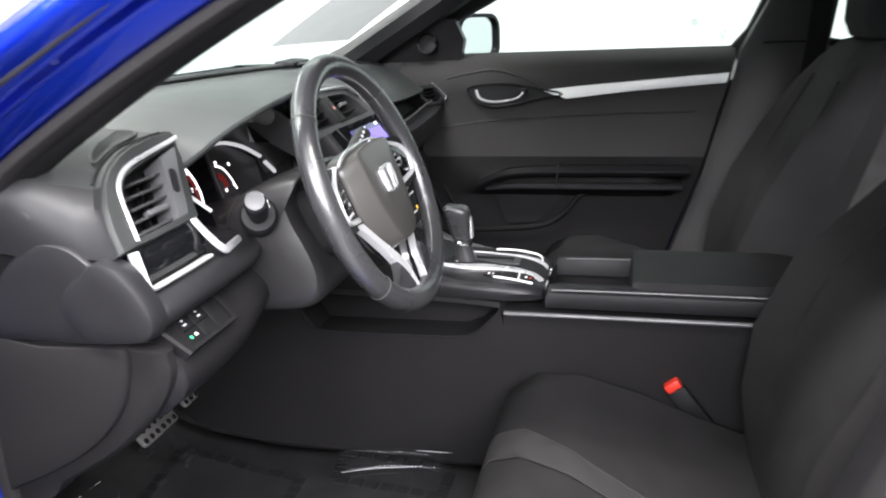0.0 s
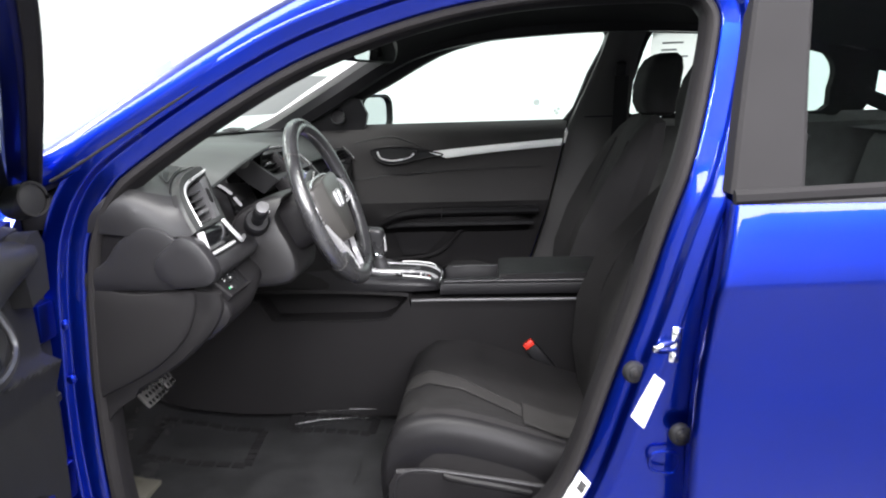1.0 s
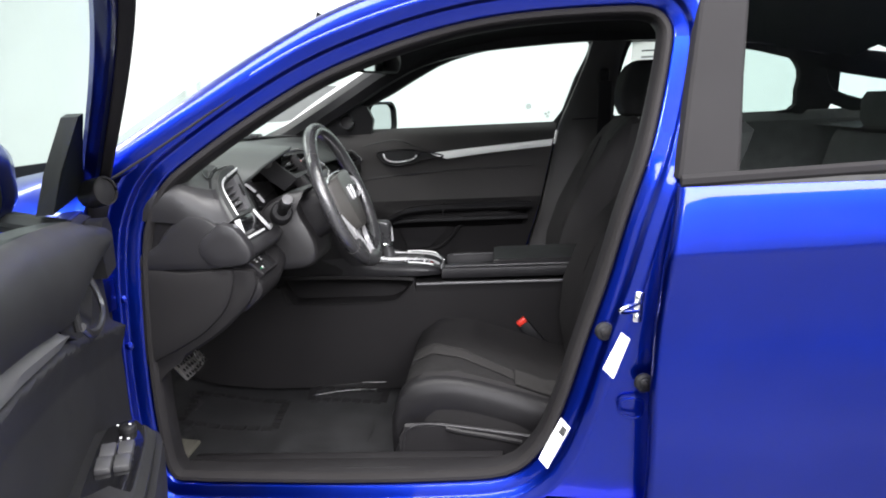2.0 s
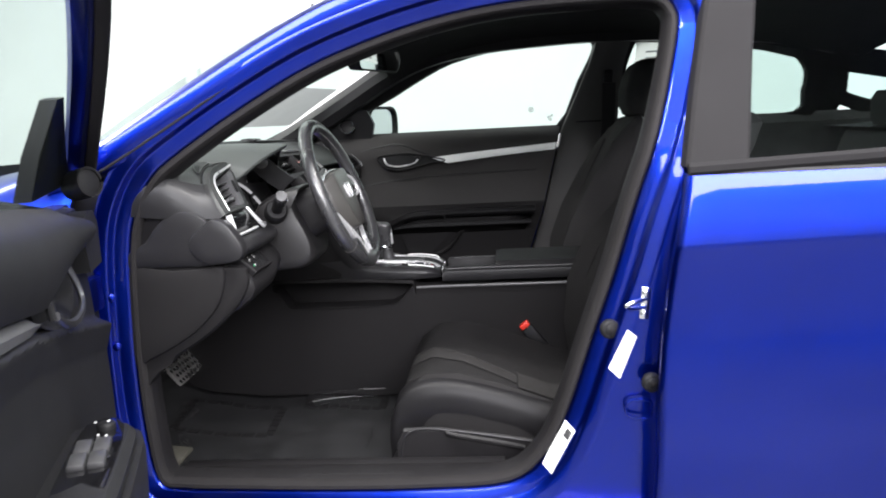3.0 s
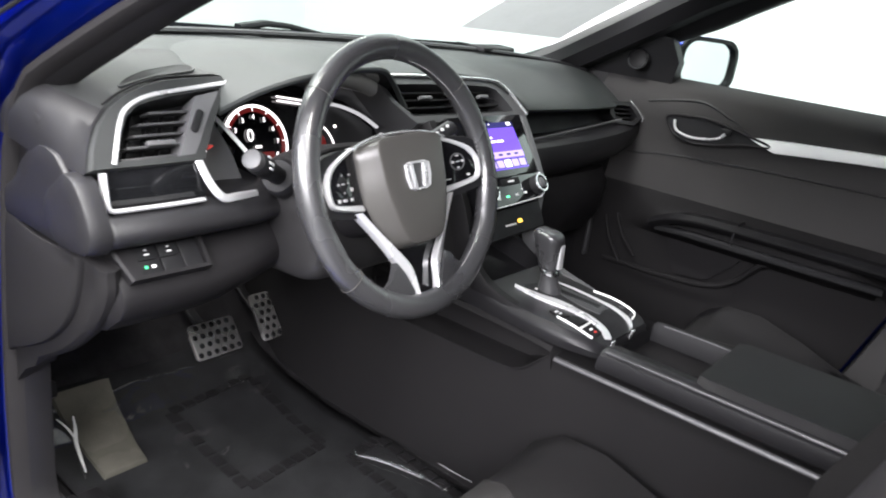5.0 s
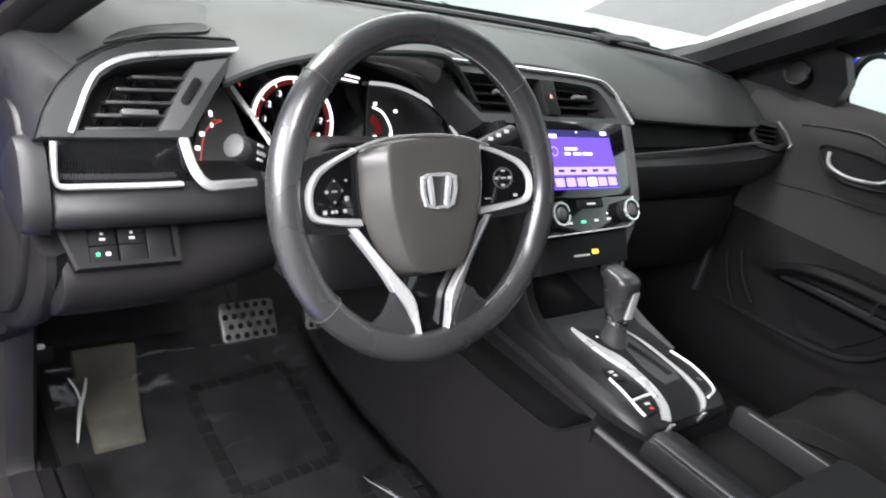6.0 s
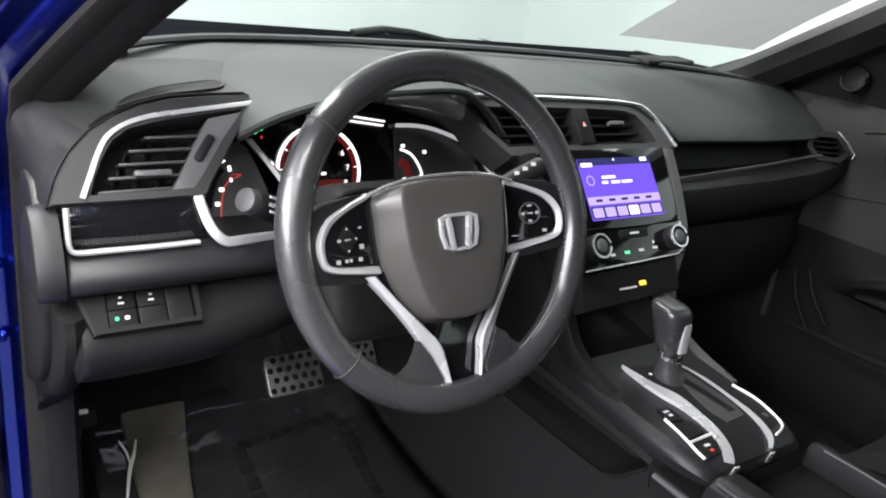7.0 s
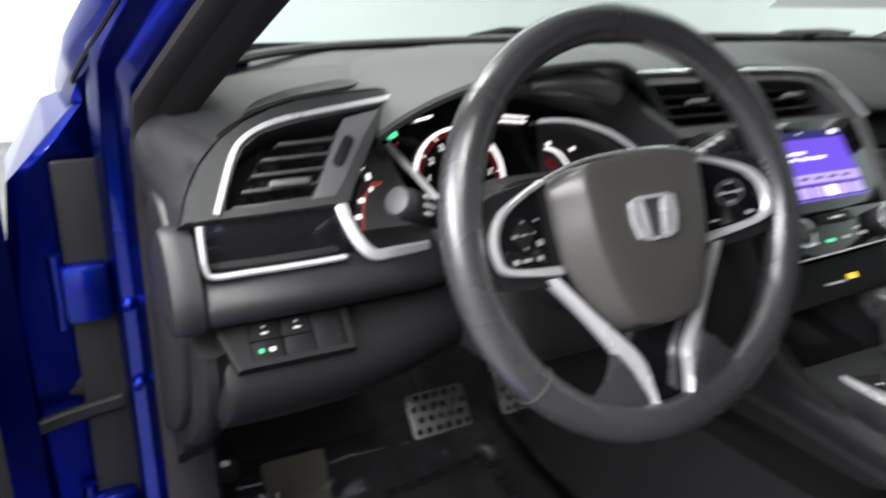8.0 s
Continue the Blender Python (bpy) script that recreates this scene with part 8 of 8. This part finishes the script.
sweep(bm, spline([(-0.06, 0.662, 0.632), (0.0, 0.640, 0.662), (0.08, 0.636, 0.674), (0.25, 0.636, 0.677), (0.40, 0.637, 0.677), (0.485, 0.645, 0.675)], 5), rect_profile(0.055, 0.026, 0.011))
ar = part("armrest_pad", bm, VINYL, tp, "black padded armrest")
bm = bmesh.new()
sweep(bm, spline([(-0.05, 0.655, 0.622), (0.02, 0.640, 0.630), (0.15, 0.635, 0.632), (0.30, 0.635, 0.632), (0.47, 0.640, 0.632)], 5), rect_profile(0.022, 0.018, 0.005))
part("pull_slot", bm, BLACK, tp, "deep black pull slot under the armrest")
bm = bmesh.new()
sweep(bm, spline([(-0.20, 0.706, 0.484), (-0.12, 0.700, 0.488), (-0.049, 0.694, 0.492), (0.05, 0.691, 0.500), (0.111, 0.690, 0.512), (0.150, 0.690, 0.535), (0.177, 0.689, 0.562), (0.205, 0.685, 0.596), (0.24, 0.682, 0.608), (0.35, 0.680, 0.616), (0.466, 0.684, 0.623)], 5), disc_profile(0.0065, 0.005, 8), up=(0, -1, 0))
part("pocket_rim", bm, LOWTRIM, tp, "raised rim of the door pocket")
bm = bmesh.new()
prism(bm, (Vector((0, 0.708, 0)), Vector((1, 0, 0)), Vector((0, 0, 1)), Vector((0, -1, 0))), [(0.166, 0.606), (0.141, 0.569), (0.112, 0.541), (0.083, 0.513), (0.0, 0.506), (-0.012, 0.53), (-0.03, 0.58), (-0.05, 0.625)], -0.01, 0.006)
part("pocket_back", bm, HARD, tp, "dark hollow of the door pocket")
bm = bmesh.new()
sweep(bm, [(0.148, 0.606, 0.640), (0.149, 0.607, 0.668), (0.150, 0.620, 0.691), (0.151, 0.664, 0.692)], disc_profile(0.0022, n=6))
part("armrest_joint", bm, BLACK, ar)
bm = bmesh.new()
rbox(bm, Matrix.Translation((-0.26, 0.715, 0.55)), (0.012, 0.02, 0.16), 0.005)
part("edge_trim", bm, DARKGREY, tp, "grey door edge trim")
# window frame, glass, sail with tweeter
bm, pts = aperture(WIN_F, 0.035, 0.012, 0.05, 1)
part("window_frame", bm, SOFT, pd, "black window frame")
bm = bmesh.new()
rv_ = [bm.verts.new(side_pt(x, z, 0.035, 1)) for x, z in pts]
bm.faces.new(rv_)
g = part("side_glass", bm, GLASS, pd, "clear greenish side glass")
g.visible_shadow = False
bm = bmesh.new()
rings = [[(x, 0.735 + dy - 0.4 * max(0, z - 0.98), z) for x, z in ((-0.46, 0.965), (-0.36, 1.04), (-0.225, 1.085), (-0.135, 1.075), (-0.115, 1.02), (-0.13, 0.965))] for dy in (0.03, 0.0, -0.004)]
loft(bm, rings)
sl = part("sail_panel", bm, SOFT, pd, "dark mirror sail panel")
FTW = (Vector((-0.215, 0.705, 1.012)), Vector((1, 0, 0)), Vector((0, 0.25, 0.97)), Vector((0, -0.97, 0.25)))
bm = bmesh.new()
knob(bm, FTW, 0, 0, 0.026, -0.01, 0.010, 28, 0.15)
tw = part("tweeter", bm, HARD, sl, "round black tweeter grille")
bm = bmesh.new()
arc_bar(bm, FTW, 0, 0, 0.025, 0, 360, 0.004, 0.008, 0.013, 28)
part("tweeter_ring", bm, GLOSS, tw)
# small etched marks on the side glass
for x, z, r in ((0.488, 1.044, 0.011), (0.554, 1.013, 0.006), (0.566, 1.018, 0.006), (0.561, 1.004, 0.007)):
    bm = bmesh.new()
    bm.faces.new([bm.verts.new(side_pt(x + r * math.cos(a), z + r * math.sin(a), 0.033, 1)) for a in np.linspace(0, 2 * math.pi, 14, endpoint=False)])
    gm = part("glass_mark", bm, GLASSMARK, g, "grey etched mark")
    gm.visible_shadow = False
# outer mirror
def outer_mirror(parent, place, side, yaw):
    m = Matrix.Translation(place) @ pose(0, 0, 0, 0, 0, yaw)
    bm = bmesh.new()
    rings = []
    for d, k in ((0.0, 1.0), (-0.03, 1.02), (-0.07, 0.90), (-0.10, 0.66), (-0.115, 0.3)):
        rings.append([m @ Vector((d, a * k, b * k)) for a, b in roundrect(0.195, 0.138, 0.045, 5)])
    loft(bm, rings)
    mc = part("mirror_cap", bm, PAINT, parent, "blue painted door mirror cap")
    bm = bmesh.new()
    o = [m @ Vector((0.002, a, b)) for a, b in roundrect(0.194, 0.137, 0.045, 5)]
    i = [m @ Vector((0.004, a, b)) for a, b in roundrect(0.172, 0.116, 0.038, 5)]
    loft(bm, [o, [p + m.to_3x3() @ Vector((0.010, 0, 0)) for p in o], [p + m.to_3x3() @ Vector((0.010, 0, 0)) for p in i], [p + m.to_3x3() @ Vector((-0.003, 0, 0)) for p in i]], True, False, False)
    part("mirror_rim", bm, BLACK, mc, "black mirror rim")
    bm = bmesh.new()
    bm.faces.new([bm.verts.new(m @ Vector((0.0015, a, b))) for a, b in roundrect(0.174, 0.118, 0.038, 5)])
    part("mirror_glass", bm, MIRROR, mc, "silver mirror glass")
    bm = bmesh.new()
    sweep(bm, [m @ Vector((-0.03, -side * 0.06, -0.06)), m @ Vector((-0.035, -side * 0.17, -0.085))], rect_profile(0.05, 0.03, 0.012))
    part("mirror_foot", bm, BLACK, mc, "black mirror foot")


outer_mirror(pd, (-0.112, 0.885, 1.020), 1, -28)

# driver door, swung open about its hinge: built closed, then turned
HINGE = Vector((-0.46, -0.86, 0))
SWING = Matrix.Translation(HINGE) @ Matrix.Rotation(radians(-69.5), 4, "Z") @ Matrix.Translation(-HINGE)
TRIM_FIT = Matrix.Translation((0.0, -0.075, -0.06))
dd = thing("driver_door", (-0.46, -0.835, 0.25), "open blue driver door with dark trim and window switches", "car door")


def dpart(name, bm, material, parent, label="", fit=None):
    bm.transform(SWING @ (TRIM_FIT if fit is None else fit))
    return part(name, bm, material, parent, label)


PAD_LOW = lerp_list([-0.46, -0.26, -0.11, 0.0, 0.09, 0.32, 0.64], [0.862, 0.857, 0.846, 0.829, 0.817, 0.848, 0.88])
PAD_TOP = lerp_list([-0.46, -0.30, -0.22, -0.10, 0.05, 0.29, 0.64], [0.880, 0.893, 0.903, 0.926, 0.940, 0.957, 0.965])
CREASE = lerp_list([-0.46, -0.10, 0.13, 0.32, 0.64], [0.668, 0.745, 0.788, 0.808, 0.83])


def door_face(x, z):
    """Depth of the driver door's lower trim at a place on the closed door."""
    y = lerp_list([0.20, 0.30, 0.45, 0.60, 0.70, 0.83, 0.90], [0.805, 0.792, 0.786, 0.787, 0.790, 0.797, 0.800])(z)
    step = max(0.0, min(1.0, (z - CREASE(x)) / 0.014))
    bowl_depth = max(0.0, min(1.0, (0.10 - x) / 0.05)) * max(0.0, min(1.0, (x + 0.20) / 0.06))
    return -(y + step * (0.010 + 0.012 * bowl_depth) - 0.016 * max(0.0, min(1.0, (z - CREASE(x) + 0.05) / 0.05)) * (1 - step))


NOTOP = Matrix.Identity(4)
bm = bmesh.new()
rings = []
for x in np.linspace(-0.375, 0.635, 44):
    rings.append([(x, -0.828, 0.225)] + [(x, door_face(x, z), z) for z in np.concatenate([np.linspace(0.225, 0.60, 10), np.linspace(0.62, 0.90, 48)])] + [(x, -0.828, 0.905)])
loft(bm, rings, False, False, False)
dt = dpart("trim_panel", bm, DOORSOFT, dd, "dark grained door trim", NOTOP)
bm = bmesh.new()
rings = []
for x in np.linspace(-0.385, 0.635, 36):
    lo, hi = PAD_LOW(x), PAD_TOP(x)
    thin = max(0.15, min(1.0, (x + 0.42) / 0.16))
    ring = []
    for k in np.linspace(0, 1, 14):
        z = lo + (hi - lo) * k
        y = 0.800 - 0.040 * thin * math.sin(math.pi * min(1.0, 0.16 + 0.80 * k)) ** 0.55 + 0.030 * max(0.0, k - 0.75)
        ring.append((x, -y, z))
    rings.append([(x, -0.815, lo + 0.004)] + ring + [(x, -0.83, hi + 0.001)])
loft(bm, glide([[Vector(p) for p in r] for r in rings], 1), False, False, False)
dpart("upper_pad", bm, DOORSOFT, dt, "soft dark grey upper door pad", NOTOP)
# raised front horn of the trim under the tweeter
bm = bmesh.new()
loft(bm, [[(x, -y, z) for x, z in ((-0.385, 0.80), (-0.390, 0.872), (-0.36, 0.897), (-0.32, 0.900), (-0.27, 0.892), (-0.24, 0.868), (-0.27, 0.80))] for y in (0.815, 0.785, 0.779)])
dpart("front_horn", bm, DOORSOFT, dt, "rounded front corner of the trim", NOTOP)
bm = bmesh.new()
rings = []
for z, y, y2 in ((0.26, 0.84, 0.825), (0.35, 0.895, 0.828), (0.5, 0.905, 0.828), (0.7, 0.908, 0.828), (0.82, 0.908, 0.828), (0.90, 0.895, 0.828), (0.955, 0.865, 0.830)):
    rings.append([(-0.425, -y2, z), (-0.44, -y + 0.02, z), (-0.43, -y, z), (0.0, -y, z), (0.62, -y, z), (0.66, -y + 0.015, z), (0.645, -y2, z)])
loft(bm, rings)
dpart("door_shell", bm, PAINT, dd, "glossy blue door shell", Matrix.Translation((0, 0, -0.05)))
part_pts = [(-0.42, 0.955), (-0.30, 1.02), (-0.10, 1.125), (0.08, 1.20), (0.25, 1.245), (0.45, 1.27), (0.62, 1.275), (0.70, 1.26), (0.725, 1.22), (0.70, 1.1), (0.66, 0.955)]
bm = bmesh.new()
sweep(bm, spline([(x, -(0.815 - 0.5 * max(0, z - 0.95)), z) for x, z in part_pts], 4), rect_profile(0.026, 0.034, 0.007), up=(0, -1, 0.3))
fr_ = dpart("window_frame", bm, PAINT, dd, "blue painted window frame", Matrix.Identity(4))
bm = bmesh.new()
sweep(bm, spline([(x, -(0.792 - 0.5 * max(0, z - 0.95)), z - 0.012) for x, z in part_pts], 4), rect_profile(0.010, 0.020, 0.003), up=(0, -1, 0.3))
dpart("frame_seal", bm, RUBBER, fr_, "black rubber glass run", Matrix.Identity(4))
bm = bmesh.new()
bm.faces.new([bm.verts.new((x, -(0.808 - 0.5 * max(0, z - 0.95)), z)) for x, z in part_pts])
g = dpart("side_glass", bm, GLASS, dd, "clear greenish side glass", Matrix.Translation((0, 0, -0.03)))
g.visible_shadow = False
bm = bmesh.new()
rings = [[(x, -(0.770 + dy - 0.4 * max(0, z - 0.98)), z) for x, z in ((-0.35, 0.975), (-0.22, 1.045), (-0.10, 1.115), (-0.06, 1.110), (-0.05, 1.03), (-0.055, 0.965))] for dy in (0.02, 0.0, -0.004)]
loft(bm, rings)
sl = dpart("sail_panel", bm, HARD, dd, "dark mirror sail panel", Matrix.Translation((-0.065, -0.055, -0.03)))
tn = Vector((0.62, 0.76, 0.18)).normalized()
tu = tn.cross(Vector((0, 0, 1))).normalized() * -1
FTW2 = (Vector((-0.330, -0.776, 0.948)), tu, tn.cross(tu), tn)
bm = bmesh.new()
knob(bm, FTW2, 0, 0, 0.024, -0.04, 0.003, 28, 0.1)
tw = dpart("tweeter", bm, BLACK, sl, "round black tweeter grille", NOTOP)
bm = bmesh.new()
arc_bar(bm, FTW2, 0, 0, 0.0245, 0, 360, 0.004, -0.03, 0.006, 32)
dpart("tweeter_ring", bm, HARD, tw, "raised tweeter ring", NOTOP)
bm = bmesh.new()
rings = []
for x in np.linspace(0.10, 0.60, 12):
    a, b = PAD_LOW(x) - 0.002, CREASE(x) + 0.006
    if x < 0.14:
        a, b = (a + b) / 2 + (a - b) * 0.5 * (x - 0.09) / 0.05, (a + b) / 2 - (a - b) * 0.5 * (x - 0.09) / 0.05
    rings.append([(x, -0.806, a), (x, -0.784, a - 0.002), (x, -0.778, (a + b) / 2), (x, -0.782, b + 0.002), (x, -0.806, b)])
loft(bm, rings)
dpart("trim_strip", bm, MIDGREY, dt, "satin dark grey trim strip", NOTOP)
# handle in its bowl: a dark cup, an upright lever and a bright curved grip
bm = bmesh.new()
cup = spline([(-0.165, -0.802, 0.842), (-0.175, -0.800, 0.79), (-0.12, -0.799, 0.757), (-0.02, -0.799, 0.765), (0.07, -0.800, 0.796), (0.075, -0.801, 0.815), (0.0, -0.802, 0.830), (-0.08, -0.802, 0.846)], 5, True)
mid = sum(cup, Vector()) / len(cup)
loft(bm, [[p + Vector((0, 0.008, 0)) for p in cup], [mid.lerp(p, 0.93) + Vector((0, 0.004, 0)) for p in cup], [mid.lerp(p, 0.75) + Vector((0, -0.012, 0)) for p in cup], [mid.lerp(p, 0.05) + Vector((0, -0.016, 0)) for p in cup]], True, False, False)
dpart("handle_bowl", bm, BLACK, dt, "deep black cup behind the door handle", NOTOP)
bm = bmesh.new()
sweep(bm, spline([(-0.105, -0.782, 0.838), (-0.118, -0.775, 0.812), (-0.116, -0.770, 0.788), (-0.085, -0.767, 0.775), (-0.03, -0.766, 0.772), (0.025, -0.767, 0.782), (0.055, -0.770, 0.800)], 6), rect_profile(0.013, 0.008, 0.003), up=(0, 1, 0))
dpart("door_handle", bm, STEEL, dt, "satin metal door handle", NOTOP)
bm = bmesh.new()
sweep(bm, spline([(0.045, -0.780, 0.838), (0.050, -0.778, 0.815), (0.052, -0.775, 0.795)], 4), rect_profile(0.016, 0.010, 0.003), up=(0, 1, 0))
dpart("lock_lever", bm, BLACK, dt, "black lock lever beside the handle", NOTOP)
# armrest with the switch panel
bm = bmesh.new()
rings = []
for x, zt, k in ((-0.075, 0.560, 0.25), (-0.060, 0.598, 0.60), (-0.040, 0.612, 0.82), (-0.01, 0.619, 0.96), (0.05, 0.622, 1.0), (0.20, 0.626, 1.0), (0.35, 0.632, 0.95), (0.46, 0.634, 0.7), (0.50, 0.630, 0.4)):
    w = -0.700 - 0.085 * (1 - k)
    rings.append([Vector((x, -0.800, zt - 0.010)), Vector((x, -0.784, zt)), Vector((x, (w - 0.784) / 2, zt + 0.001)), Vector((x, w - 0.010, zt)), Vector((x, w, zt - 0.010)), Vector((x, w - 0.004, zt - 0.045)), Vector((x, w - 0.030, zt - 0.085)), Vector((x, -0.800, zt - 0.11))])
loft(bm, glide(rings, 3))
ar = dpart("armrest_pad", bm, DOORSOFT, dt, "dark armrest with window switches", NOTOP)
bm = bmesh.new()
loft(bm, [[(0.10 + (x - 0.10) * k, -0.742 + (y + 0.742) * k, 0.6235 + h) for x, y in ((-0.035, -0.745), (-0.015, -0.768), (0.05, -0.774), (0.20, -0.774), (0.24, -0.768), (0.24, -0.716), (0.20, -0.712), (0.06, -0.711), (0.0, -0.716), (-0.03, -0.730))] for h, k in ((-0.004, 1.0), (0.0015, 1.0), (0.003, 0.96))])
panel = dpart("switch_panel", bm, GLOSS, ar, "dark switch panel", NOTOP)
for x0 in (0.070, 0.113):
    for y0 in (-0.7545, -0.7315):
        bm = bmesh.new()
        rbox(bm, pose(x0 + 0.017, y0, 0.631, 0, 7, 0), (0.034, 0.0205, 0.010), 0.003)
        dpart("window_switch", bm, DARKGREY, panel, "grey window switch", NOTOP)
bm = bmesh.new()
knob(bm, (Vector((0.012, -0.737, 0.626)), Vector((1, 0, 0)), Vector((0, 1, 0)), Vector((0, 0, 1))), 0, 0, 0.0125, 0.0, 0.010, 20, 0.25)
dpart("mirror_switch", bm, BLACK, panel, "round black mirror switch", NOTOP)
for x, y in ((0.012, -0.7335), (0.0, -0.7285), (-0.004, -0.742), (0.010, -0.7505), (0.036, -0.7445), (0.042, -0.7335)):
    bm = bmesh.new()
    rbox(bm, Matrix.Translation((x, y, 0.6275 if abs(x - 0.012) > 0.002 else 0.6368)), (0.004, 0.003, 0.0012), 0)
    dpart("print_bar", bm, WHITEPRINT, panel, "", NOTOP)
# outer wall of the door pocket under the armrest
bm = bmesh.new()
rings = []
for x, k in ((-0.10, 0.55), (-0.07, 0.8), (-0.02, 0.95), (0.05, 1.0), (0.30, 1.0), (0.50, 0.95), (0.56, 0.7)):
    y = -0.790 + 0.098 * k
    zt = 0.598 - 0.05 * (1 - k)
    rings.append([Vector((x, y - 0.012, zt - 0.01)), Vector((x, y - 0.010, zt)), Vector((x, y, zt + 0.001)), Vector((x, y + 0.002, zt - 0.012)), Vector((x, y - 0.004, 0.45)), Vector((x, y - 0.014, 0.32)), Vector((x, -0.79, 0.26))])
loft(bm, glide(rings, 3), False, False, False)
dpart("pocket_wall", bm, DOORSOFT, dt, "dark door pocket wall", NOTOP)
n0 = set(bpy.data.objects)
outer_mirror(dd, (-0.16, -0.985, 0.99), -1, -12)
for ob in set(bpy.data.objects) - n0:
    ob.data.transform(SWING)
